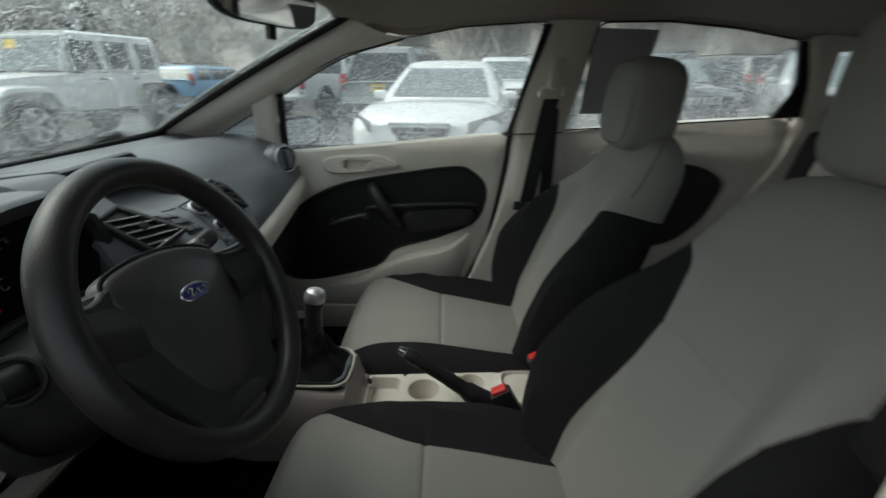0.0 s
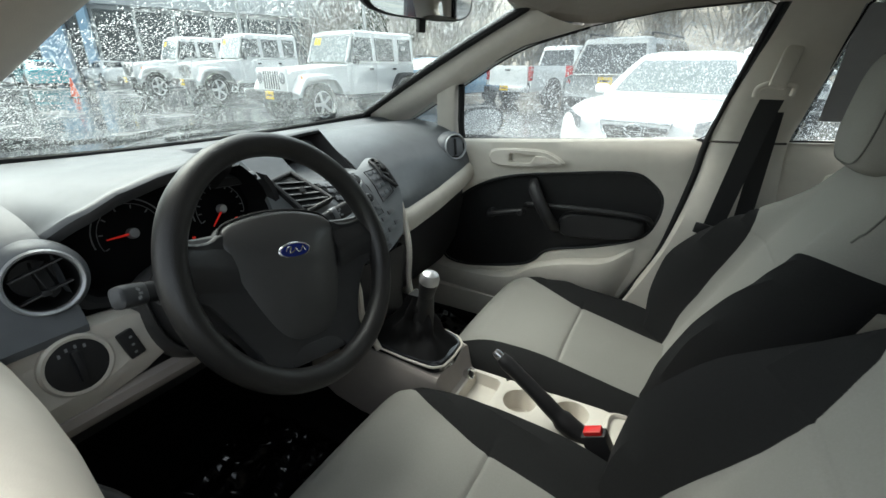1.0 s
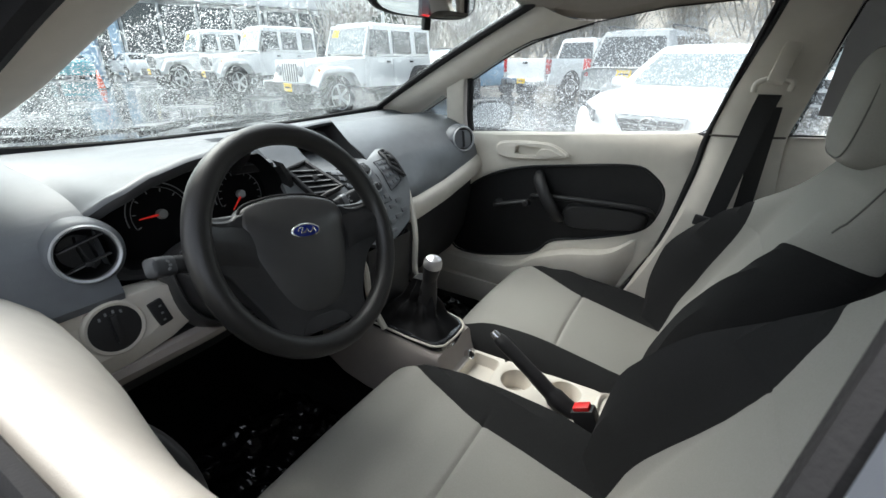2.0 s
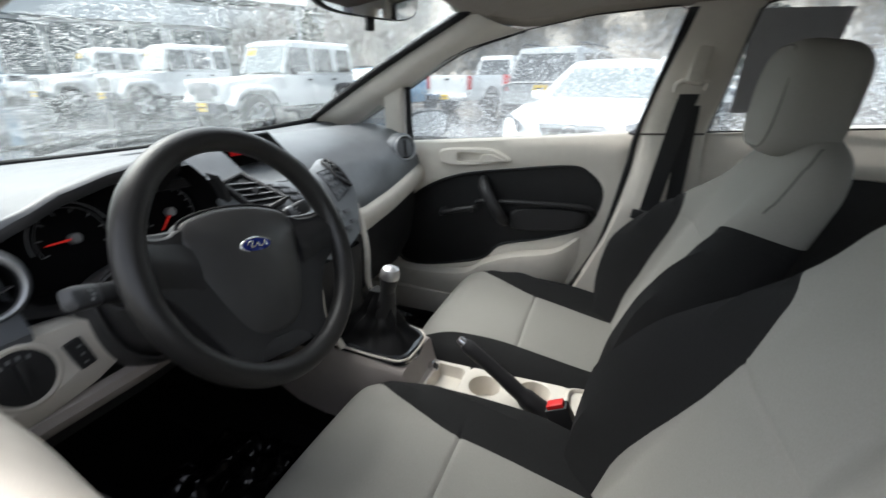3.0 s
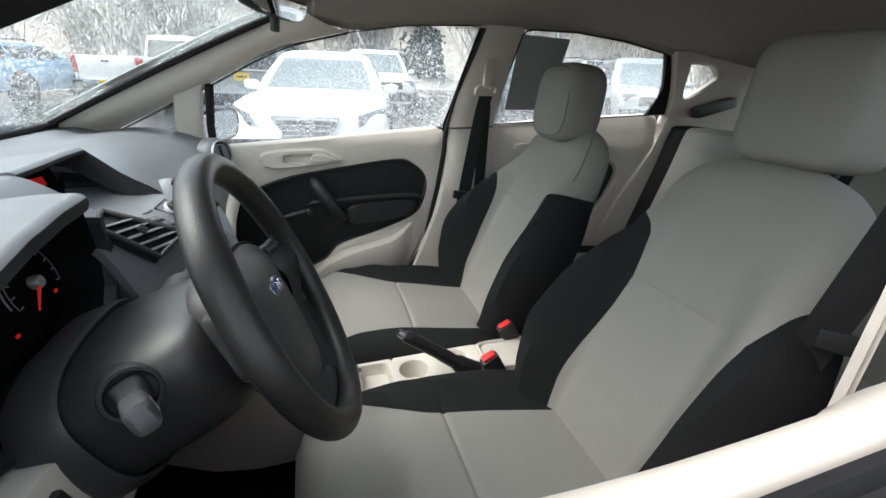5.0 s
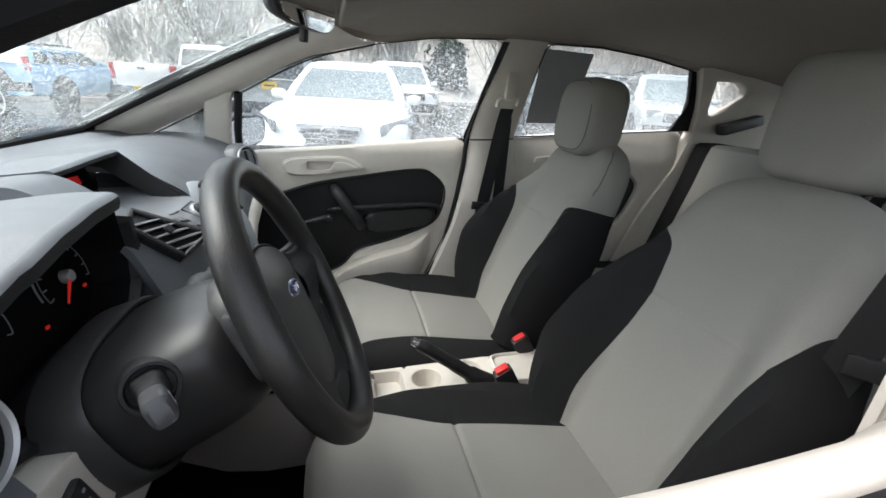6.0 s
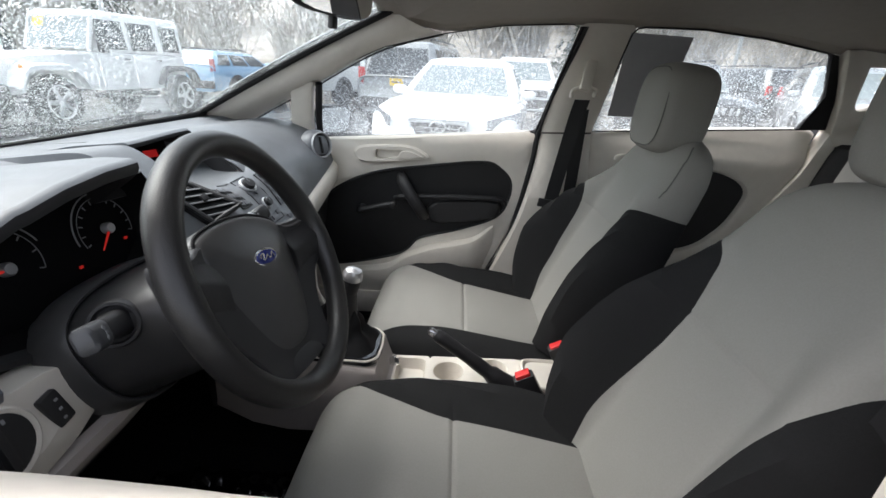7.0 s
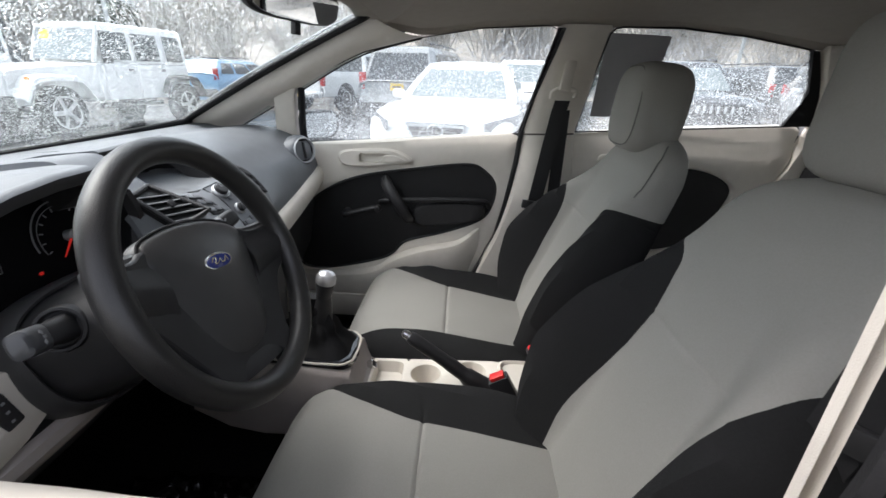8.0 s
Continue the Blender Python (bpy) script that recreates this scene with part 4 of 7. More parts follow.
bd = part("badge", loft([[(x, 0.014 + y, BZ - 0.006) for x, y in oval(0.0285, 0.0125)], [(x, 0.014 + y, BZ) for x, y in oval(0.0285, 0.0125)], [(x, 0.014 + y, BZ + 0.0012) for x, y in oval(0.0272, 0.0114)], [(x, 0.014 + y, BZ + 0.0008) for x, y in oval(0.0258, 0.0102)]], True, True), CHROME, t, "chromed oval badge rim")
part("badge_field", loft([[(x, 0.014 + y, BZ + 0.0006) for x, y in oval(0.0256, 0.0100)], [(x, 0.014 + y, BZ + 0.0016) for x, y in oval(0.0245, 0.0092)]], True, True), BLUEBADGE, bd, "blue enamel oval")
part("badge_mark", tube(smooth_line([(-0.017, 0.014, BZ + 0.002), (-0.013, 0.019, BZ + 0.002), (-0.007, 0.019, BZ + 0.002), (-0.011, 0.011, BZ + 0.002), (-0.003, 0.013, BZ + 0.002), (0.001, 0.017, BZ + 0.002), (0.004, 0.011, BZ + 0.002), (0.010, 0.013, BZ + 0.002), (0.014, 0.018, BZ + 0.002), (0.017, 0.011, BZ + 0.002)], 50), 0.0010, 6), CHROME, bd)
part("hub_boss", lathe([(0.062, -0.03), (0.070, -0.045), (0.072, -0.065), (0.068, -0.085)], 40), COLUMN, t)

# column shroud with its two stalks
t = thing("steering_column", "dark grey steering column shroud with two stalks", "steering column", WHEEL)
sec = lambda w, u, d, z: [(w * math.copysign(abs(math.cos(a)) ** 0.72, math.cos(a)), (u if math.sin(a) > 0 else d) * math.copysign(abs(math.sin(a)) ** 0.72, math.sin(a)), z) for a in (2 * math.pi * k / 56 for k in range(56))]
lower = [(0.066, 0.042, 0.066, -0.074), (0.086, 0.050, 0.084, -0.080), (0.100, 0.056, 0.090, -0.095), (0.110, 0.061, 0.094, -0.125), (0.117, 0.064, 0.096, -0.17), (0.121, 0.064, 0.098, -0.22), (0.123, 0.062, 0.100, -0.30)]
part("shroud", loft(smooth_rows([sec(*r) for r in lower], 30), True, True), COLUMN, t)
collar = [(0.124, 0.066, 0.101, -0.205), (0.128, 0.070, 0.104, -0.202), (0.132, 0.073, 0.107, -0.208), (0.135, 0.076, 0.110, -0.25)]
part("column_collar", loft([sec(*r) for r in collar], True), HUB, t, "dark grey collar round the column")
TIP = material("grey_stalk_end", (0.055, 0.057, 0.06), 0.35, vary=0.06)


def stalk(side):
    """A flattened lever in a round socket, its end a pale lens with a printed mark."""
    root = Vector((side * 0.108, 0.026, -0.146))
    end = Vector((-0.198, 0.040, -0.092)) if side < 0 else Vector((0.265, 0.047, -0.113))
    d = (end - root).normalized()
    q = d.to_track_quat("Z", "Y").to_matrix().to_4x4()
    m = Matrix.Translation(root) @ q
    L = (end - root).length
    sock = part("stalk_socket", lathe([(0.028, -0.02), (0.028, 0.010), (0.0265, 0.014), (0.023, 0.014), (0.021, 0.008), (0.017, 0.006)], 36, m), BLACK, t)
    ring = lambda a, b, z: [m @ Vector((a * math.copysign(abs(math.cos(w)) ** 0.6, math.cos(w)), b * math.copysign(abs(math.sin(w)) ** 0.6, math.sin(w)), z)) for w in (2 * math.pi * k / 28 for k in range(28))]
    st = part("stalk", loft([ring(0.018, 0.018, 0.0), ring(0.016, 0.015, 0.016), ring(0.0140, 0.0118, 0.034), ring(0.0140, 0.0110, L * 0.52), ring(0.0143, 0.0112, L * 0.60), ring(0.0140, 0.0108, L * 0.605)], True, True), BLACK, t)
    part("stalk_end", loft([ring(0.0142, 0.0110, L * 0.605), ring(0.0150, 0.0116, L * 0.63), ring(0.0150, 0.0116, L * 0.90), ring(0.0138, 0.0104, L * 0.97), ring(0.0095, 0.0070, L)], True, True), TIP if side < 0 else BLACK, st, "smoky grey lever end" if side < 0 else "")
    for k in (-1, 0, 1):
        part("stalk_mark", box(0.0035, 0.0006, 0.0065, m=m @ pose(0.0055 * k, 0.0118, L * (0.74 + 0.03 * abs(k)), 0, 25 * k, 0)), MARK, st, smooth=False)
        part("stalk_mark", box(0.0006, 0.0035, 0.0065, m=m @ pose(0.0152, 0.0045 * k, L * (0.74 + 0.03 * abs(k)), 0, 0, 0)), MARK, st, smooth=False)
    part("stalk_switch", loft([ring(0.0155, 0.0122, L * 0.66), ring(0.0163, 0.0130, L * 0.675), ring(0.0163, 0.0130, L * 0.72), ring(0.0155, 0.0122, L * 0.735)], True), STACK, st) if side > 0 else None


stalk(-1)
stalk(1)

# ---------------------------------------------------------------- dashboard
DASHBOARD = thing("dashboard", "dark grey dashboard with cream lower trim", "dashboard")


def visor(y):
    """The rear lip of the instrument hood."""
    return table([(-0.54, -0.575), (-0.50, -0.535), (-0.45, -0.518), (-0.38, -0.513), (-0.30, -0.512), (-0.272, -0.513), (-0.262, -0.60), (-0.17, -0.60)], y), table([(-0.54, 0.985), (-0.51, 1.012), (-0.46, 1.040), (-0.40, 1.056), (-0.34, 1.064), (-0.28, 1.066), (-0.272, 1.066), (-0.262, 1.012), (-0.17, 1.006)], y)


RECESS = -0.063


def dash_line(y):
    """The dash's section at y, as 40 points, with a crisp rolled lip where there is a hood."""
    pts = pad_profile(y)
    if y < -0.54 or -0.165 <= y < RECESS or y >= 0.08:
        return smooth_line(pts, 40)
    x, z = pts[-1]
    lip = [(x - 0.012, z + 0.0045), (x - 0.005, z + 0.0030), (x - 0.001, z - 0.0010), (x, z - 0.008), (x - 0.003, z - 0.0165), (x - 0.012, z - 0.020), (x - 0.06, z - 0.022)] if y < -0.165 else [(x - 0.012, z + 0.0045), (x - 0.005, z + 0.0035), (x - 0.001, z + 0.0005), (x, z - 0.004), (x - 0.003, z - 0.008), (x - 0.014, z - 0.010), (x - 0.06, z - 0.012)]
    return smooth_line(pts[:-1] + [lip[0]], 33) + [np.array(p) for p in lip]


def pad_profile(y):
    q = (y / 0.67) ** 2
    k = abs(y) / 0.70
    base = [(-1.13 + 0.16 * q, 1.000 + 0.045 * q), (-1.00 + 0.10 * q, 1.018 + 0.026 * q), (-0.86, 1.032)]
    if y < -0.54:
        return base + [(-0.72, 1.028), (-0.63, 1.015), (-0.575, 0.995), (-0.543, 0.965), (-0.528, 0.93), (-0.515, 0.90), (-0.505, 0.878)]
    if y < -0.165:
        vx, vz = visor(y)
        return base + [(-0.74, lerp(1.03, vz, 0.45)), (lerp(-0.74, vx, 0.4), lerp(1.035, vz, 0.75)), (lerp(-0.74, vx, 0.75), vz + 0.003), (vx, vz)]
    if y < RECESS:
        return base + [(-0.77, 1.044), (-0.72, 1.050), (-0.688, 1.049), (-0.655, 1.032), (-0.62, 1.005), (-0.585, 0.980)]
    if y < 0.08:
        hx = -0.688 + (y + 0.063) * 0.274
        hz = lerp(1.050, 1.067, ease(-0.09, 0.09, y))
        return base + [(-0.80, lerp(1.032, hz, 0.6)), (hx - 0.035, hz + 0.001), (hx, hz)]
    lo = table([(0.08, 0.875), (0.2, 0.862), (0.4, 0.868), (0.6, 0.905), (0.7, 0.92)], y)
    x0 = table([(0.08, -0.47), (0.2, -0.465), (0.4, -0.488), (0.6, -0.490), (0.7, -0.50)], y)
    d = ease(0.08, 0.16, y)
    return base + [(-0.76, 1.042), (-0.67, 1.036), (-0.60, 1.016), (-0.553, lerp(0.99, 0.985, d)), (-0.520, 0.955), (x0 - 0.012, lo + 0.035), (x0, lo)]


SIDE_VENTS = ((-0.569, -0.528, 0.946, -6, 0.0425), (0.566, -0.512, 0.976, -30, 0.042))


def vent_frame(y, x, z, turn):
    return Matrix.Translation((x, y, z)) @ Euler((0, radians(80), radians(turn))).to_matrix().to_4x4()


for name, ys in (("top_pad", list(np.linspace(-0.70, -0.545, 8))), ("instrument_hood", list(np.linspace(-0.54, -0.168, 34))), ("top_pad", list(np.linspace(-0.165, RECESS - 0.001, 12))), ("display_hood", list(np.linspace(RECESS, 0.076, 20))), ("top_pad", list(np.linspace(0.08, 0.70, 36)))):
    rows = [[(x, y, z) for x, z in dash_line(y)] for y in ys]
    if name == "top_pad":
        bm = slab(rows, 0.012, (-0.3, 0, -1))
        # round cut-outs behind the side vents
        for y, x, z, turn, size in SIDE_VENTS:
            axis = (vent_frame(y, x, z, turn) @ Vector((0, 0, 1, 0))).to_3d()
            if ys[0] - size < y < ys[-1] + size:
                bmesh.ops.subdivide_edges(bm, edges=[e for e in bm.edges if (sum((v.co for v in e.verts), Vector()) / 2 - Vector((x, y, z))).length < size * 2.2], cuts=3, use_grid_fill=True)
                off = lambda f: f.calc_center_median() - Vector((x, y, z))
                bmesh.ops.delete(bm, geom=[f for f in bm.faces if off(f).length < 0.07 and (off(f) - axis * off(f).dot(axis)).length < size * 0.98], context="FACES")
        part(name, bm, DASH, DASHBOARD)
    else:
        hood = part(name, slab([r[:36] for r in rows], 0.006, (-0.3, 0, -1)), DASH, DASHBOARD)
        # edge and underside in black: the shade below the hood, put in as colour
        part("hood_lip", loft([r[35:] for r in rows]), BLACK, hood)
# walls that close the steps between the hoods
for y0, y1 in ((-0.545, -0.540), (-0.1675, -0.165), (0.0765, 0.08)):
    a, b = dash_line(y0), dash_line(y1)
    part("pad_step", loft([[(p[0], y0, p[1]) for p in a], [(p[0], y1, p[1]) for p in b]]), BLACK if y0 > 0 else DASH, DASHBOARD)

# instrument binnacle: a deep bowl behind the hood, two dials
rim = [(visor(y)[0] - 0.006, y, visor(y)[1] - 0.018) for y in np.linspace(-0.535, -0.275, 22)] + [(-0.535, -0.250, 1.045), (-0.550, -0.215, 1.018), (-0.560, -0.188, 0.985), (-0.562, -0.178, 0.955), (-0.56, -0.19, 0.915), (-0.55, -0.25, 0.878), (-0.545, -0.35, 0.868), (-0.548, -0.45, 0.872), (-0.556, -0.51, 0.888), (-0.57, -0.538, 0.92), (-0.582, -0.542, 0.955)]
rim = even(rim, 72, True)
mid = np.array((-0.612, -0.345, 0.955))
inner = []
for p in rim:
    d = p - mid
    q = np.array((-0.615, mid[1] + d[1] * 0.93, mid[2] + d[2] * 0.92))
    q[0] = -0.612 - (q[2] - 0.955) * 0.25
    inner.append(q)
bin_rows = [rim] + [[p + (q - p) * k for p, q in zip(rim, inner)] for k in (0.03, 0.3, 0.7, 1.0)]
cl = part("binnacle", loft(bin_rows), WELL, DASHBOARD, "black instrument binnacle")
fc = bmesh.new()
fc.faces.new([fc.verts.new(p) for p in inner])
part("dial_plate", fc, DIALFACE, cl, smooth=False)
brim = [[p + (p - mid) * k * np.array((0, 1, 1)) + np.array((dx, 0, 0)) for p in rim[30:]] for k, dx in ((0.0, 0.0), (0.05, 0.012), (0.12, 0.012), (0.16, -0.03))]
part("binnacle_surround", loft(brim), BLACK, DASHBOARD)
for gy, n0, val in ((-0.420, 8, 0.1), (-0.258, 12, 0.22)):
    dm = Matrix.Translation((-0.606, gy, 0.952)) @ Matrix(((0, -0.24, 0.97, 0), (1, 0, 0, 0), (0, 0.97, 0.24, 0), (0, 0, 0, 1)))
    arc = lambda r, a0, a1, n: [dm @ Vector((r * math.cos(a), r * math.sin(a), 0.002)) for a in np.linspace(a0, a1, n)]
    part("dial_ring", tube(arc(0.057, radians(190), radians(20) if gy < -0.3 else radians(60), 40), 0.0011, 6), MARK, cl)
    part("dial_scale", tube(arc(0.049, radians(200), radians(-20), 40), 0.0006, 4), MARK, cl)
    for k in range(n0):
        a = radians(200 - 220 * k / (n0 - 1))
        part("dial_mark", box(0.006, 0.0016, 0.001, m=dm @ pose(0.044 * math.cos(a), 0.044 * math.sin(a), 0.0025, 0, 0, math.degrees(a))), MARK, cl, smooth=False)
    a = radians(180) if gy < -0.3 else radians(224)
    part("needle", tube([dm @ Vector((0, 0, 0.008)), dm @ Vector((0.040 * math.cos(a), 0.040 * math.sin(a), 0.008))], [0.0024, 0.0011], 6), NEEDLE, cl, "red lit needle")
    part("needle_hub", lathe([(0.009, 0.0), (0.009, 0.008), (0.007, 0.011)], 20, dm), SILVER, cl)
for py, pz in ((-0.325, 0.915), (-0.232, 0.928)):
    part("warning_light", box(0.002, 0.0055, 0.004, m=pose(-0.598, py, pz)), NEEDLE, cl, smooth=False)

# round side vents
def side_vent(y, x, z, turn, size=0.047, slats=True):
    m = vent_frame(y, x, z, turn)
    v = part("air_vent", lathe([(size * 1.28, -0.035), (size * 1.22, -0.008), (size * 1.08, 0.004), (size, 0.006), (size * 0.98, 0.0), (size * 0.92, -0.02)], 40, m, cap=False), DASH, DASHBOARD)
    part("vent_ring", lathe([(size * 1.02, 0.002), (size * 1.02, 0.009), (size * 0.97, 0.0115), (size * 0.90, 0.009), (size * 0.87, 0.0)], 48, m, cap=False), SILVER, v, "silver ring")
    part("vent_bowl", lathe([(size * 0.86, 0.004), (size * 0.84, -0.03), (size * 0.6, -0.045), (0.002, -0.045)], 32, m, cap=False), INSERT, v)
    if slats:
        for k in (-0.4, 0.4):
            part("vent_slat", box(0.0024, size * 1.50, 0.014, 0.0008, m=m @ pose(k * size * 0.95, 0, -0.010, 0, 0, 14)), HUB, v)
        part("vent_tab", box(size * 0.72, 0.0024, 0.010, 0.001, m=m @ pose(0, 0, -0.014, 0, 0, 14)), BLACK, v)
        part("vent_tab", box(0.008, 0.010, 0.006, 0.002, m=m @ pose(size * 0.38, 0, -0.004)), BLACK, v)
    else:
        part("vent_slat", box(size * 1.5, size * 1.56, 0.006, 0.002, m=m @ pose(0, 0, 0.0)), STACK, v)
        part("vent_tab", box(size * 1.3, 0.006, 0.012, 0.002, m=m @ pose(0, 0, 0.004)), BLACK, v)


side_vent(*SIDE_VENTS[0])
side_vent(*SIDE_VENTS[1], False)

# cream panel below the driver's vent: light switch and dimmer
kp = [(-0.68, 0.868), (-0.62, 0.874), (-0.49, 0.865), (-0.466, 0.855), (-0.449, 0.806), (-0.456, 0.792), (-0.50, 0.776), (-0.57, 0.765), (-0.68, 0.762)]
def knee_x(z):
    return -0.512 + (0.87 - z) * 0.22
rows = [[(knee_x(z) - d, c[0] + (y - c[0]) * k, c[1] + (z - c[1]) * k) for y, z in even(kp, 60, True)] for c in ((-0.57, 0.82),) for k, d in ((1.0, 0.04), (1.0, 0.006), (0.985, 0.001), (0.95, 0.0), (0.5, 0.0))]
bmk = loft(rows, True)
bmk.faces.new([bmk.verts.new((knee_x(z), -0.57 + (y + 0.57) * 0.5, 0.82 + (z - 0.82) * 0.5)) for y, z in even(kp, 60, True)])
knee = part("switch_panel", bmk, CREAM, DASHBOARD, "cream plastic switch panel")
sm = Matrix.Translation((knee_x(0.829) + 0.001, -0.573, 0.829)) @ Euler((0, radians(78), 0)).to_matrix().to_4x4()
sw = part("light_switch", lathe([(0.043, -0.004), (0.043, 0.004), (0.040, 0.007), (0.036, 0.006), (0.034, 0.002)], 40, sm), CREAM, knee)
part("switch_face", lathe([(0.036, 0.001), (0.036, 0.005), (0.020, 0.007), (0.002, 0.008)], 36, sm), BLACK, sw, "black rotary light switch")
part("switch_grip", box(0.046, 0.010, 0.012, 0.003, m=sm @ pose(0, 0, 0.010)), BLACK, sw)
for k in range(4):
    a = radians(150 + 22 * k)
    part("switch_mark", box(0.005, 0.003, 0.001, m=sm @ pose(0.027 * math.cos(a), 0.027 * math.sin(a), 0.0075)), MARK, sw, smooth=False)
dimmer = part("dimmer", box(0.010, 0.023, 0.044, 0.004, m=pose(knee_x(0.824) + 0.001, -0.507, 0.824, 10, -12, 0)), BLACK, knee, "black dimmer wheel switch")
for k in (-0.012, 0.0, 0.012):
    part("dimmer_mark", box(0.0015, 0.004, 0.003, m=pose(knee_x(0.824) + 0.0062 - k * 0.2, -0.506, 0.824 + k, 10, -12, 0)), MARK, dimmer, smooth=False)
# knee shelf beneath and the dark underside
rows = [[(x, y, z + 0.02 * ease(-0.45, -0.2, y)) for y in np.linspace(-0.68, -0.10, 20)] for x, z in ((-0.50, 0.765), (-0.495, 0.745), (-0.52, 0.70), (-0.58, 0.66), (-0.70, 0.62), (-0.95, 0.60))]
part("knee_panel", loft(rows), BLACK, DASHBOARD)
strip = [[(x, y, z + 0.02 * ease(-0.45, -0.2, y)) for y in np.linspace(-0.68, -0.16, 24)] for x, z in ((-0.498, 0.770), (-0.487, 0.764), (-0.483, 0.752), (-0.488, 0.738), (-0.505, 0.726), (-0.53, 0.722))]
part("knee_trim", loft(strip), SHADED_CREAM, DASHBOARD, "cream lower edge of the dashboard, darkened for shade")
rows = [[(x - 0.0, y, z) for y in np.linspace(-0.45, -0.10, 14)] for x, z in ((-0.60, 0.875), (-0.56, 0.84), (-0.53, 0.80), (-0.50, 0.76))]
part("column_panel", loft(rows), BLACK, DASHBOARD)

# passenger side: cream band and dark glovebox below it
def band(y):
    return table([(0.10, -0.468), (0.2, -0.465), (0.4, -0.488), (0.6, -0.490), (0.7, -0.50)], y), table([(0.10, 0.868), (0.2, 0.860), (0.4, 0.866), (0.6, 0.903), (0.7, 0.918)], y)
rows = []
for y in np.linspace(0.10, 0.69, 26):
    x, z = band(y)
    rows.append([(x - 0.02, y, z + 0.002), (x, y, z), (x + 0.014, y, z - 0.012), (x + 0.020, y, z - 0.035), (x + 0.014, y, z - 0.062), (x - 0.002, y, z - 0.074), (x - 0.03, y, z - 0.078)])
part("cream_band", loft(rows), CREAM, DASHBOARD, "cream band across passenger side")
rows = []
for y in np.linspace(0.10, 0.68, 12):
    x, z = band(y)
    rows.append([(x - 0.02, y, z - 0.076), (x - 0.025, y, z - 0.12), (x - 0.05, y, 0.62), (x - 0.10, y, 0.52), (x - 0.40, y, 0.50)])
part("glovebox_lid", loft(rows), BLACK, DASHBOARD, "dark glovebox lid")

# centre stack: a steep valley-shaped fascia between two raised vents
FASCIA_LINE = [(-0.72, 0.985), (-0.62, 0.975), (-0.583, 0.969), (-0.545, 0.968), (-0.515, 0.952), (-0.489, 0.925), (-0.46, 0.880), (-0.431, 0.825), (-0.415, 0.785)]


def on_fascia(x, y, up=0.0):
    """A point of the fascia, raised off it by up."""
    rise = soft([(-0.72, 0.0), (-0.60, 0.022), (-0.53, 0.040), (-0.456, 0.066), (-0.415, 0.085)], x, 0.01)
    if y < -0.088:
        bent = rise * (0.088 / 0.17) ** 1.4 - (-0.088 - y) * soft([(-0.60, 0.0), (-0.557, 0.15), (-0.515, 1.05), (-0.47, 1.5), (-0.415, 1.6)], x, 0.012)
    else:
        bent = rise * (abs(y) / 0.17) ** 1.4
    z = soft(FASCIA_LINE, x, 0.008) + bent
    return np.array((x + up * 0.66, y - math.copysign(up * 0.25, y), z + up * 0.70))


def fascia_frame(x, y, turn=0.0):
    """Axes on the fascia: x downhill, y across, z off it."""
    o = on_fascia(x, y)
    ex, ey = on_fascia(x + 0.004, y) - o, on_fascia(x, y + 0.004) - o
    ez = np.cross(ex, ey)
    ex, ez = ex / np.linalg.norm(ex), ez / np.linalg.norm(ez)
    ey = np.cross(ez, ex)
    return Matrix([[ex[i], ey[i], ez[i], o[i]] for i in range(3)] + [[0, 0, 0, 1]]) @ pose(0, 0, 0, 0, 0, turn)


half = lambda x: soft([(-0.72, 0.165), (-0.60, 0.172), (-0.545, 0.186), (-0.456, 0.188), (-0.435, 0.165), (-0.415, 0.115)], x, 0.012)
stk = [[on_fascia(x, half(x) * k * (1.0 if k < 0 else 0.80)) for k in np.linspace(-1, 1, 25)] for x in np.linspace(-0.72, -0.415, 32)]
fascia = part("centre_fascia", slab(stk, 0.012, (-0.6, 0, -0.8)), FASCIA, DASHBOARD, "grey centre fascia")
for s in (0, -1):
    edge = [r[s] for r in stk[12:]]
    sg = -1 if s == 0 else 1
    part("fascia_cheek", loft([[p + np.array((-a, -sg * b, -c)) for p in edge] for a, b, c in ((0.0, 0.0, 0.0), (0.004, 0.001, 0.010), (0.03, 0.012, 0.07), (0.05, 0.03, 0.16))]), DASH, fascia)
part("display", box(0.004, 0.136, 0.060, 0.001, m=pose(-0.722, 0.006, 1.018, 0, -20, -15)), DIALFACE, DASHBOARD, "dark display under its hood")
part("display_digits", box(0.003, 0.030, 0.015, 0.0, m=pose(-0.7085, 0.021, 1.021, 0, -20, -15)), REDGLOW, DASHBOARD, "red lit digits", smooth=False)
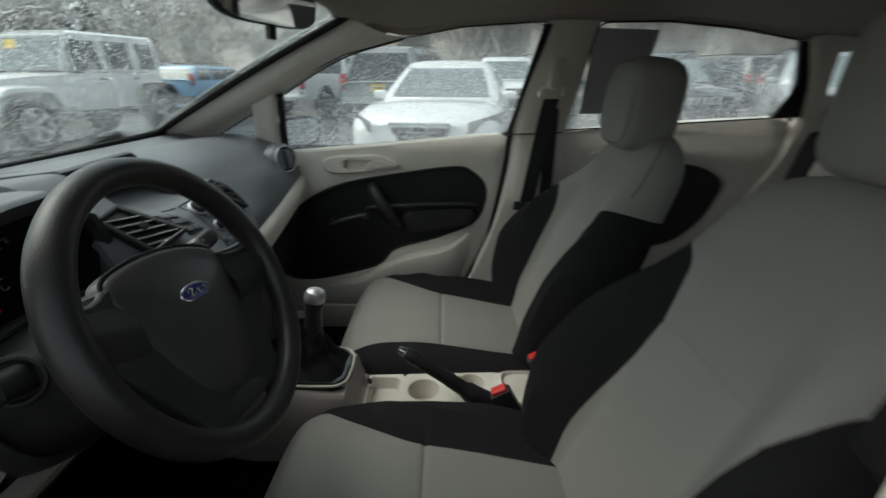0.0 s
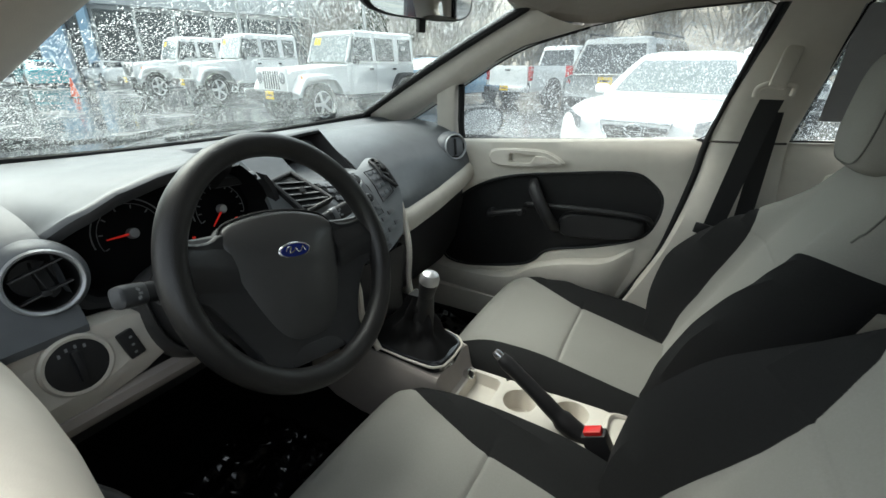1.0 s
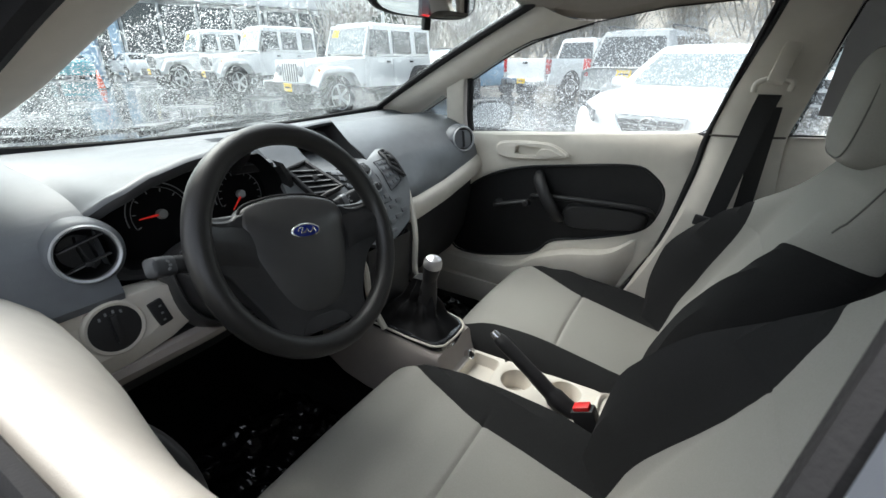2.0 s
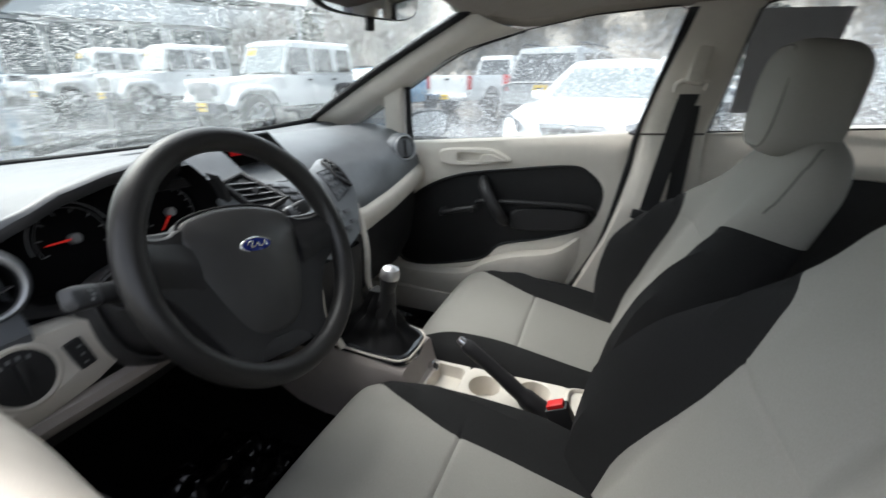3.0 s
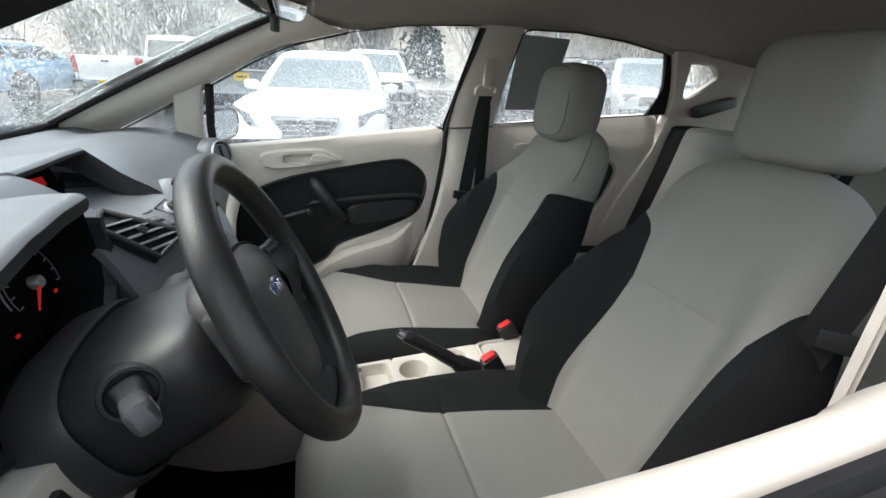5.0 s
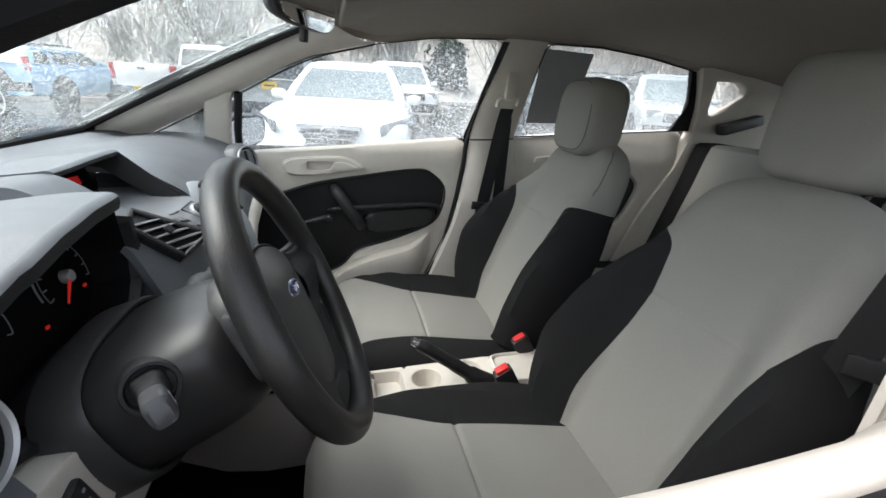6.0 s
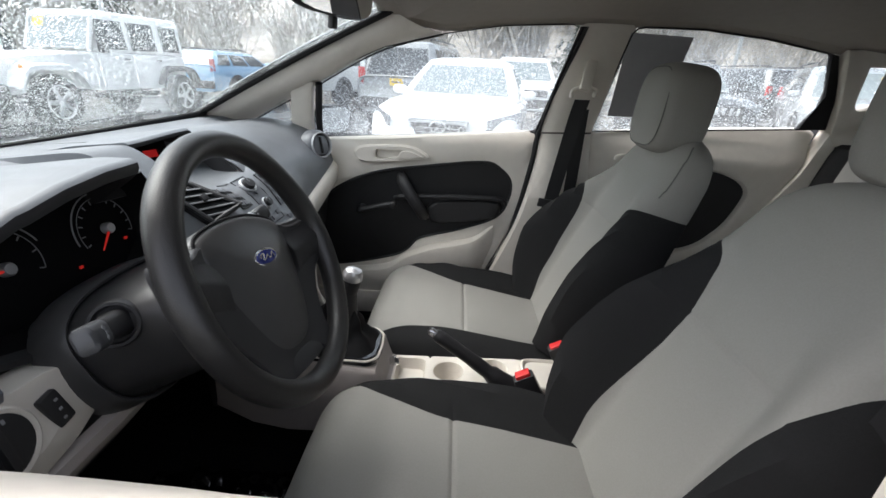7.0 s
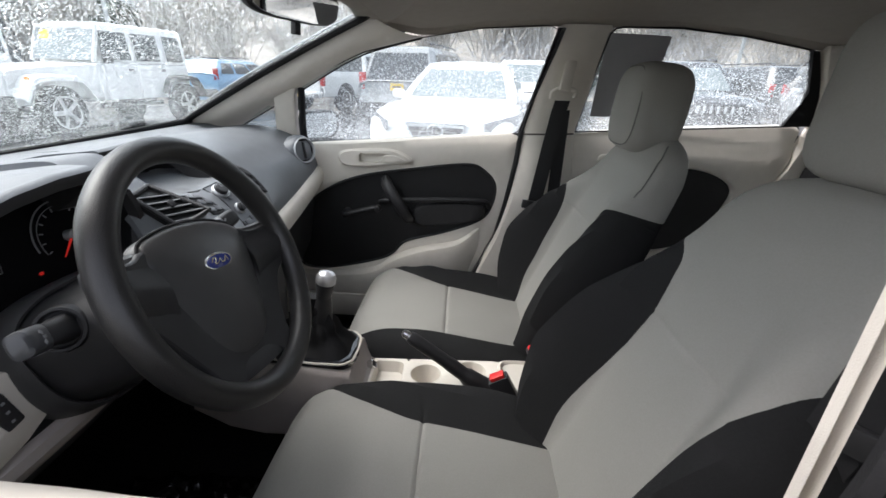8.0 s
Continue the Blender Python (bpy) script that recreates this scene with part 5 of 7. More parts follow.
for s in (-1, 1):
    corners = [(-0.576, 0.158), (-0.590, 0.092), (-0.482, 0.084), (-0.510, 0.136)] if s < 0 else [(-0.535, 0.138), (-0.537, 0.124), (-0.489, 0.114), (-0.462, 0.138)]
    a, b, c, d = [(x, s * y) for x, y in corners]
    mix2 = lambda u, v: (lerp(lerp(a[0], b[0], u), lerp(d[0], c[0], u), v), lerp(lerp(a[1], b[1], u), lerp(d[1], c[1], u), v))
    # the grille is flat between its four corners and stands clear of the bent fascia
    P0, P1, P2, P3 = [on_fascia(*q) for q in (a, b, c, d)]
    flat = lambda u, v: (P0 * (1 - u) + P1 * u) * (1 - v) + (P3 * (1 - u) + P2 * u) * v
    out = np.cross(P2 - P0, P1 - P3)
    out = out / np.linalg.norm(out) * (1 if out[2] > 0 else -1)
    clear = max(float(np.dot(on_fascia(*mix2(i / 8, j / 8)) - flat(i / 8, j / 8), out)) for i in range(9) for j in range(9))
    at_vent = (lambda u, v, up: flat(u, v) + out * (clear + up)) if s < 0 else (lambda u, v, up: on_fascia(*mix2(u, v), up + 0.0015))
    # black sheet over the fascia stands in for the shaded depth behind the slats
    v = part("air_vent", slab([[at_vent(i / 8, j / 8, 0.001) for i in range(9)] for j in range(9)], 0.010 if s < 0 else 0.003, (-0.6, 0, -0.8)), INSERT, fascia, "black slatted air vent, flat sheet for its shaded depth")
    ring = [at_vent(u, w, 0.006) for u, w in [(k / 8, 0) for k in range(8)] + [(1, k / 8) for k in range(8)] + [(1 - k / 8, 1) for k in range(8)] + [(0, 1 - k / 8) for k in range(8)]]
    part("vent_frame", tube(ring, 0.0045, 8, True), BLACK, v)
    for k in range(5):
        w = (0.02 + 0.19 * k) if s < 0 else (0.14 + 0.18 * k)
        rows = [[at_vent(u, min(0.97, w + dw + (0.30 * u if s < 0 else 0)), up) for u in np.linspace(0.03, 0.97, 7)] for dw, up in ((-0.030, 0.002), (0.035, 0.0080), (0.062, 0.0082))]
        part("vent_slat", slab(rows, 0.0020, (-0.6, 0, -0.8)), SLATGREY, v)
    part("vent_tab", box(0.014, 0.012, 0.006, 0.002, m=Matrix.Translation(at_vent(0.5, 0.55, 0.014)) @ fascia_frame(*mix2(0.5, 0.55)).to_3x3().to_4x4()), BLACK, v)
# radio: slot panel, keypad, two knobs, buttons along the valley's edges
def patch(name, corners, up, mat, edge=True):
    a, b, c, d = corners
    q = lambda u, v: on_fascia(lerp(lerp(a[0], b[0], u), lerp(d[0], c[0], u), v), lerp(lerp(a[1], b[1], u), lerp(d[1], c[1], u), v), up)
    p = part(name, slab([[q(i / 6, j / 6) for i in range(7)] for j in range(7)], 0.003, (-0.6, 0, -0.8)), mat, fascia)
    if edge:
        part("panel_joint", tube([q(*w) for w in ((0, 0), (0.5, 0), (1, 0), (1, 0.5), (1, 1), (0.5, 1), (0, 1), (0, 0.5))], 0.0014, 6, True), BLACK, p)
    return p
radio = patch("radio_panel", [(-0.530, -0.080), (-0.530, -0.034), (-0.490, -0.004), (-0.486, -0.052)], 0.002, BLACK)
for i in range(3):
    for j in range(2):
        u, v = 0.17 + 0.33 * i, 0.27 + 0.47 * j
        x = lerp(lerp(-0.530, -0.530, v), lerp(-0.486, -0.490, v), u)
        y = lerp(lerp(-0.080, -0.034, v), lerp(-0.052, -0.004, v), u)
        part("radio_button", box(0.0115, 0.019, 0.004, 0.0012, m=fascia_frame(x, y, -14) @ pose(0, 0, 0.0035)), STACK, radio)
patch("disc_slot", [(-0.548, -0.030), (-0.546, 0.008), (-0.542, 0.009), (-0.544, -0.029)], 0.001, BLACK, False)
patch("knob_panel", [(-0.542, 0.016), (-0.536, 0.060), (-0.452, 0.066), (-0.458, 0.022)], 0.0015, STACK)
for kx, ky, kr in ((-0.516, 0.038, 0.0135), (-0.480, 0.042, 0.0095)):
    kb = part("radio_knob", lathe([(kr * 0.95, 0.0), (kr, 0.004), (kr, 0.011), (kr * 0.92, 0.0135), (kr * 0.6, 0.014)], 28, fascia_frame(kx, ky)), BLACK, fascia, "black knob in a silver ring")
    part("knob_ring", lathe([(kr * 1.45, 0.0), (kr * 1.45, 0.0045), (kr * 1.25, 0.0065), (kr * 1.05, 0.005)], 32, fascia_frame(kx, ky)), SILVER, kb)
    part("knob_mark", box(kr * 0.7, 0.0015, 0.001, m=fascia_frame(kx, ky) @ pose(-kr * 0.45, 0, 0.0142)), MARK, kb, smooth=False)
kp2 = patch("keypad_panel", [(-0.522, 0.084), (-0.508, 0.134), (-0.462, 0.124), (-0.462, 0.080)], 0.002, STACK)
for i in range(4):
    for j in range(3):
        u, v = 0.14 + 0.24 * i, 0.2 + 0.3 * j
        x = lerp(lerp(-0.522, -0.508, v), lerp(-0.462, -0.462, v), u)
        y = lerp(lerp(0.084, 0.134, v), lerp(0.080, 0.124, v), u)
        part("keypad_button", box(0.0105, 0.0110, 0.003, 0.001, m=fascia_frame(x, y, 8) @ pose(0, 0, 0.003)), DASH, kp2)
for x, y, w in ((-0.500, 0.040, 0.010), (-0.462, 0.036, 0.018), (-0.462, 0.056, 0.014), (-0.447, 0.038, 0.020), (-0.446, 0.062, 0.022), (-0.446, 0.088, 0.022), (-0.432, 0.042, 0.020), (-0.431, 0.068, 0.022), (-0.431, 0.092, 0.018), (-0.455, -0.012, 0.026), (-0.440, -0.010, 0.026), (-0.424, -0.008, 0.026), (-0.424, 0.030, 0.030)):
    part("radio_button", box(0.0105, w, 0.004, 0.001, m=fascia_frame(x, y, 4) @ pose(0, 0, 0.003)), STACK, fascia)
part("lower_fascia", loft([[(x, y, z) for x, y in ((-0.60, -w), (-0.42, -w), (-0.41, -w + 0.01), (-0.41, w - 0.01), (-0.42, w), (-0.60, w))] for z, w in ((0.80, 0.095), (0.70, 0.09), (0.60, 0.09), (0.45, 0.09))]), BLACK, DASHBOARD)
for s in (-1, 1):
    part("stack_edge", tube(smooth_line([(-0.475, s * 0.165, 0.90), (-0.44, s * 0.140, 0.85), (-0.405, s * 0.108, 0.78), (-0.40, s * 0.098, 0.68), (-0.36, s * 0.095, 0.61)], 24), 0.008, 8), CREAM, DASHBOARD, "cream edging strip")

# ---------------------------------------------------------------- centre console
SATIN = material("brushed_knob_metal", (0.62, 0.62, 0.63), 0.38, 0.9, vary=0.05)
GAITER = material("black_gaiter_cloth", (0.006, 0.006, 0.0065), 0.55, vary=0.2, spec=0.25, bump=0.3, bump_scale=500)
CONSOLE = thing("centre_console", "cream plastic centre console with cup holders", "centre console")
def console_row(x, z, w):
    lo = table([(-0.58, 0.47), (-0.50, 0.425), (-0.40, 0.405), (-0.25, 0.41), (-0.15, 0.36), (0.4, 0.34)], x)
    return [(x, -w - 0.004, lo), (x, -w, max(lo + 0.01, z - 0.10)), (x, -w + 0.004, z - 0.012), (x, -w + 0.014, z), (x, 0, z), (x, w - 0.014, z), (x, w - 0.004, z - 0.012), (x, w, max(lo + 0.01, z - 0.10)), (x, w + 0.004, lo)]
rows = [console_row(*r) for r in ((-0.58, 0.54, 0.10), (-0.50, 0.585, 0.10), (-0.42, 0.595, 0.10), (-0.30, 0.585, 0.098), (-0.215, 0.570, 0.09), (-0.205, 0.545, 0.082), (-0.195, 0.520, 0.078), (-0.185, 0.516, 0.078), (0.14, 0.524, 0.076), (0.30, 0.526, 0.074), (0.34, 0.515, 0.07), (0.36, 0.42, 0.07))]
xs = [r[0][0] for r in rows]
front_end, rear_end = xs.index(-0.185), xs.index(0.14)
bm = loft(rows[:front_end + 1])
loft(rows[rear_end:], bm=bm)
for lo, hi in ((0, 4), (5, 9)):
    loft([r[lo:hi] for r in rows[front_end:rear_end + 1]], bm=bm)
part("body", bm, SHADED_CREAM, CONSOLE, "cream plastic console sides, darkened for shade")


def well(x0, x1, hole, depth, mat=CREAM):
    """A cell of the console's top with an opening and a sunk well."""
    n = len(hole)
    c = np.array((sum(p[0] for p in hole) / n, sum(p[1] for p in hole) / n))
    edge = even([(x0, -0.064), (x1, -0.064), (x1, 0.064), (x0, 0.064)], 400, True)
    ang = np.array([math.atan2(p[1] - c[1], p[0] - c[0]) for p in edge])
    out = [edge[int(np.argmin(np.abs((ang - math.atan2(p[1] - c[1], p[0] - c[0]) + math.pi) % (2 * math.pi) - math.pi)))] for p in hole]
    top = lambda x: 0.516 + (x + 0.185) * 0.0246
    rows = [[(q[0], q[1], top(q[0])) for q in out]]
    for k, d in ((1.06, 0.0), (1.02, -0.001), (1.0, -0.004), (0.96, -depth * 0.6), (0.88, -depth), (0.4, -depth)):
        rows.append([(c[0] + (p[0] - c[0]) * k, c[1] + (p[1] - c[1]) * k, top(p[0]) + d) for p in hole])
    bm = loft(rows, True)
    bm.faces.new([bm.verts.new(p) for p in rows[-1]])
    return bm


disc = lambda cx, cy, r, n=40: [(cx + r * math.cos(2 * math.pi * k / n), cy + r * math.sin(2 * math.pi * k / n)) for k in range(n)]
slot = [tuple(p) for p in even([(-0.178, -0.045), (-0.115, -0.050), (-0.105, -0.04), (-0.105, 0.04), (-0.115, 0.052), (-0.178, 0.055)], 40, True)]
part("tray", well(-0.185, -0.095, slot, 0.03), CREAM, CONSOLE)
part("cup_holder", well(-0.095, 0.010, disc(-0.046, 0.006, 0.037), 0.05), CREAM, CONSOLE)
part("cup_holder", well(0.010, 0.140, disc(0.066, 0.022, 0.037), 0.05), CREAM, CONSOLE)
tray_line = [tuple(p) for p in smooth_line([(0.150, -0.050), (0.215, -0.056), (0.290, -0.054), (0.302, -0.040), (0.302, 0.040), (0.290, 0.054), (0.215, 0.056), (0.150, 0.050), (0.143, 0.0), (0.150, -0.050)], 61)[:-1]]
part("rear_tray", loft([[(0.222 + (x - 0.222) * k, y * k, 0.5265 + dz) for x, y in tray_line] for k, dz in ((1.10, -0.003), (1.08, 0.005), (1.02, 0.007), (0.97, 0.004), (0.95, -0.001), (0.5, -0.0005))], True, True), CREAM, CONSOLE, "cream tray with a raised rim")
gp = [(-0.46, -0.082), (-0.30, -0.078), (-0.235, -0.070), (-0.216, -0.05), (-0.212, 0.0), (-0.216, 0.05), (-0.235, 0.070), (-0.30, 0.078), (-0.46, 0.082)]
zt = lambda x: 0.598 - 0.10 * max(0, x + 0.40) ** 1.0 + 0.006
rows = [[(x, y, zt(x) + d) for x, y in ((c + (x - c) * k, y * k) for x, y in even(gp, 60, True))] for c in (-0.34,) for k, d in ((1.0, -0.03), (1.0, 0.0), (0.96, 0.006), (0.86, 0.006), (0.82, -0.004))]
g = part("gear_surround", loft(rows, True), GLOSSBLACK, CONSOLE, "black gear lever surround")
part("surround_rim", tube([(-0.34 + (x + 0.34) * 1.01, y * 1.01, zt(x) + 0.001) for x, y in even(gp, 60, True)], 0.0028, 8, True), CREAM, CONSOLE, "pale rim round gear lever surround")
edge = even(gp, 96, True)
rows = []
for i in range(17):
    u = i / 16
    k = 0.80 * (1 - u) ** 1.9 + 0.21
    wave = 0.006 * math.sin(math.pi * u) ** 0.8
    row = []
    for j, (x, y) in enumerate(edge):
        fold = wave * (math.sin(j * 2 * math.pi / 96 * 9 + 2.5 * u) + 0.6 * math.sin(j * 2 * math.pi / 96 * 5 - 4 * u)) + 0.004 * math.sin(u * 16 + 2 * math.sin(j * 2 * math.pi / 96 * 2)) * math.sin(math.pi * u)
        cx, cy = -0.325 + 0.026 * u, -0.003 * u
        d = math.hypot(x + 0.325, y)
        row.append((cx + (x + 0.325) * (k * (0.82 if i == 0 else 0.84) / 0.84 + fold / d), cy + y * (k * 0.97 + fold / d), lerp(zt(x) - 0.004, 0.728, u ** 1.1)))
    rows.append(row)
part("gear_gaiter", loft(rows, True, True), GAITER, CONSOLE, "creased black gear gaiter")
lv = part("gear_lever", tube([(-0.302, 0, 0.62), (-0.290, -0.005, 0.70), (-0.282, -0.008, 0.745)], [0.030, 0.022, 0.016], 14), BLACK, CONSOLE)
knob_at = pose(-0.277, -0.009, 0.768, 0, 12, 0)
part("gear_knob", lathe([(0.014, -0.046), (0.018, -0.034), (0.0205, -0.014), (0.0218, -0.004), (0.0215, 0.000)], 28, knob_at), BLACK, lv, "black gear knob")
part("knob_cap", lathe([(0.0215, -0.002), (0.0228, 0.000), (0.0226, 0.012), (0.0180, 0.022), (0.009, 0.0265), (0.001, 0.0275)], 28, knob_at), SATIN, lv, "satin metal cap on gear knob")
so = part("socket", lathe([(0.013, -0.012), (0.0135, 0.003), (0.011, 0.005), (0.0085, 0.003), (0.008, -0.01)], 26, Matrix.Translation((-0.183, 0.031, 0.522)) @ Euler((0, radians(62), 0)).to_matrix().to_4x4()), CHROME, CONSOLE, "chrome-rimmed power socket")
part("socket_cap", lathe([(0.0085, -0.012), (0.0085, 0.002), (0.002, 0.002)], 20, Matrix.Translation((-0.183, 0.031, 0.522)) @ Euler((0, radians(62), 0)).to_matrix().to_4x4()), BLACK, so)
t = thing("handbrake", "black handbrake lever with chrome button", "handbrake")
part("lever", tube(smooth_line([(0.11, -0.034, 0.515), (0.06, -0.036, 0.545), (0.01, -0.038, 0.585), (-0.05, -0.041, 0.632), (-0.083, -0.042, 0.656)], 20), [0.022] * 6 + [0.017] * 4 + [0.0155] * 8 + [0.0145, 0.012], 16), BLACK, t)
part("button", tube([(-0.080, -0.042, 0.654), (-0.092, -0.042, 0.6625), (-0.096, -0.042, 0.6655)], [0.0095, 0.0095, 0.007], 16), CHROME, t)

# rear-view mirror under the header
mm = Matrix.Translation((-0.292, -0.020, 1.331)) @ Euler((0, radians(6), radians(-20))).to_matrix().to_4x4()
t = thing("rear_view_mirror", "black rear-view mirror on a windscreen stalk", "mirror", mm)
prof = lambda k, x: [(x, 0.125 * k * math.copysign(abs(math.cos(a)) ** 0.5, math.cos(a)), 0.037 * k * math.copysign(abs(math.sin(a)) ** 0.55, math.sin(a)) + 0.004 * math.cos(a) ** 2) for a in (2 * math.pi * i / 48 for i in range(48))]
part("housing", loft([prof(0.55, -0.03), prof(0.85, -0.022), prof(1.0, -0.004), prof(1.0, 0.006), prof(0.95, 0.010)], True, True), BLACK, t)
part("glass", loft([prof(0.94, 0.0105), prof(0.93, 0.0125)], True, True), MIRROR, t, "mirror glass")
part("stalk", tube([(-0.03, 0, 0.01), (-0.07, 0, 0.045)], 0.011, 10), BLACK, t)
part("dip_tab", box(0.012, 0.016, 0.022, 0.003, m=pose(-0.004, 0.01, -0.047)), BLACK, t)

# passenger sun visor stowed at the header, seat belt on the centre pillar
t = thing("sun_visor", "beige sun visor folded against headliner", "sun visor")
part("panel", box(0.15, 0.40, 0.018, 0.008, 3, m=pose(-0.15, 0.30, 1.385, 0, -14, 0)), LINER, t)
part("clip", box(0.02, 0.045, 0.014, 0.003, m=pose(-0.235, 0.09, 1.385, 0, -14, 0)), CREAM, t)


def seat_belt(name, side, label):
    t = thing(name, label, "seat belt")
    web = smooth_line([(0.335, 0.565, 1.16), (0.325, 0.575, 1.10), (0.305, 0.590, 0.95), (0.285, 0.600, 0.80), (0.27, 0.600, 0.66)], 16)
    if side > 0:
        rows, out = [[(p[0] + a, p[1], p[2]) for p in web] for a in (-0.024, 0.024)], (0, 1, 0)
    else:
        rows, out = [[(0.385 + a * 0.6, 0.505 + a * 0.8 + (z - 0.9) * 0.19, z) for z in np.linspace(1.20, 0.62, 16)] for a in (-0.024, 0.024)], (1, 0, 0)
    part("webbing", mirrored(slab(rows, 0.002, out), side), BELTWEB, t)
    web2 = [(0.352, 0.605, 1.13), (0.352, 0.612, 0.9), (0.345, 0.612, 0.66)]
    part("webbing", mirrored(slab([[(p[0] + a, p[1], p[2]) for p in web2] for a in (-0.02, 0.02)], 0.002, (0, 1, 0)), side), BELTWEB, t)
    part("anchor_ring", mirrored(tube(smooth_line([(0.300, 0.572, 1.165), (0.302, 0.568, 1.185), (0.325, 0.568, 1.195), (0.350, 0.568, 1.195), (0.372, 0.568, 1.190), (0.372, 0.572, 1.170)], 20), 0.007, 10), side), CREAM, t)
    part("anchor_cover", mirrored(box(0.036, 0.022, 0.13, 0.008, m=pose(0.348, 0.582, 1.245, -20, 12, 0)), side), CREAM, t)
    part("tongue", mirrored(box(0.055, 0.012, 0.03, 0.004, m=pose(0.27, 0.596, 0.81, 0, 8, 0) if side > 0 else pose(0.394, 0.526, 0.90, 0, 0, 53)), side), BLACK, t)
    return t


seat_belt("seat_belt", 1, "black seat belt hanging on passenger pillar")
seat_belt("seat_belt", -1, "black seat belt hanging on driver's pillar")

# paper sheet on the inside of the rear passenger window
corner = [(0.446, 1.356), (0.637, 1.351), (0.628, 1.112), (0.455, 1.110)]
rows = [[(lerp(a[0], b[0], k), glass_y(lerp(a[1], b[1], k)) - 0.006 - 0.004 * math.sin(k * 3.1), lerp(a[1], b[1], k)) for k in np.linspace(0, 1, 9)] for a, b in ((corner[0], corner[1]), (tuple(lerp(np.array(corner[0]), np.array(corner[3]), 0.5)), tuple(lerp(np.array(corner[1]), np.array(corner[2]), 0.5))), (corner[3], corner[2]))]
single("paper_sheet", slab(rows, 0.0008, (0, -1, 0)), PAPER, "grey printed sheet taped inside the rear window", "paper sheet")

# passenger door mirror outside
t = thing("door_mirror", "passenger door mirror, dark housing", "door mirror", Matrix.Translation((-0.565, 0.90, 1.03)) @ Euler((0, radians(9), radians(-28))).to_matrix().to_4x4())
mp = lambda k, x: [(x, 0.115 * k * math.copysign(abs(math.cos(a)) ** 0.6, math.cos(a)), 0.060 * k * math.copysign(abs(math.sin(a)) ** 0.6, math.sin(a))) for a in (2 * math.pi * i / 40 for i in range(40))]
part("housing", loft([mp(0.35, -0.10), mp(0.75, -0.07), mp(0.95, -0.03), mp(1.0, 0.0), mp(0.97, 0.008)], True, True), BLACK, t)
part("glass", loft([mp(0.85, 0.0085), mp(0.84, 0.0115)], True, True), MIRROR, t)
part("arm", box(0.05, 0.12, 0.05, 0.012, m=pose(-0.03, -0.14, -0.03)), BLACK, t)

# crumpled film over the driver's floor mat
def film(name, x0, x1, y0, y1, label):
    n = 64
    rows = []
    for i in range(n):
        r = []
        for j in range(n):
            x, y = lerp(x0, x1, i / (n - 1)), lerp(y0, y1, j / (n - 1))
            rough = noise.fractal(Vector((x * 11, y * 11, 0.3)), 0.9, 2.2, 3) * 0.024 + abs(noise.noise(Vector((x * 23, y * 23, 4.0)))) * 0.014 + abs(noise.noise(Vector((x * 47, y * 47, 9.0)))) * 0.002
            r.append((x, y, 0.302 + rough))
        rows.append(r)
    single(name, slab(rows, 0.001, (0, 0, -1)), FILM, label, "floor cover")


FILM = material("black_polythene", (0.006, 0.006, 0.007), 0.16, vary=0.2, coat=0.35, rough_vary=0.05)
film("floor_cover", -0.72, -0.32, -0.55, -0.14, "crumpled black polythene cover on driver's floor")
film("floor_cover", -0.72, -0.30, 0.14, 0.58, "crumpled black polythene cover on passenger's floor")

# ---------------------------------------------------------------- the lot outside
def road_material():
    m = material("wet_asphalt", (0.050, 0.052, 0.055), 0.20, vary=0.35, scale=6.0, big=0.35, bump=0.5, bump_scale=60, rough_vary=0.15)
    return m


WETROAD = road_material()
WHITEPAINT = material("white_car_paint", (0.80, 0.805, 0.81), 0.25, vary=0.03, scale=4, big=0.8, coat=0.7)
DARKPAINT = material("dark_grey_car_paint", (0.035, 0.037, 0.042), 0.25, 0.2, vary=0.05, scale=4, big=0.8, coat=0.7)
GREYPAINT = material("silver_grey_car_paint", (0.36, 0.37, 0.38), 0.25, 0.3, vary=0.05, scale=4, big=0.8, coat=0.7)
SILVERPAINT = material("silver_car_paint", (0.42, 0.44, 0.46), 0.28, 0.4, vary=0.04, scale=4, big=0.8, coat=0.7)
BLUEPAINT = material("bright_blue_car_paint", (0.26, 0.46, 0.68), 0.25, 0.1, vary=0.04, scale=4, big=0.8, coat=0.7)
TEALPAINT = material("teal_car_paint", (0.03, 0.26, 0.32), 0.25, 0.1, vary=0.04, scale=4, big=0.8, coat=0.7)
CARGLASS = material("dark_car_glass", (0.03, 0.035, 0.04), 0.06, vary=0.1, coat=0.5, rough_vary=0.03)
SCREENGLASS = material("pale_car_windscreen", (0.16, 0.19, 0.20), 0.08, vary=0.2, coat=0.5, rough_vary=0.03)
ALLOY = material("alloy_wheel", (0.45, 0.46, 0.47), 0.35, 0.8, vary=0.06)
LAMPGLASS = material("clear_lamp_glass", (0.22, 0.23, 0.25), 0.12, 0.3, vary=0.1, coat=0.5)
TAILRED = material("red_tail_lamp", (0.45, 0.01, 0.012), 0.2, vary=0.1, coat=0.5)
YELLOWPLATE = material("yellow_dealer_plate", (0.80, 0.52, 0.02), 0.5, vary=0.04)
AMBER = material("amber_lamp", (0.7, 0.25, 0.02), 0.3)
CONERED = material("orange_cone_plastic", (0.75, 0.09, 0.03), 0.5)
SKIRT = material("black_bumper_plastic", (0.02, 0.02, 0.022), 0.55, vary=0.1)

def lot_z(y):
    """The lot rises gently beyond the car."""
    return 0.024 * min(max(0.0, y - 2.0), 60.0)


def parked(x, y, heading):
    return Matrix.Translation((x, y, lot_z(y))) @ Matrix.Rotation(math.atan(0.024), 4, "X") @ Matrix.Rotation(radians(heading), 4, "Z")


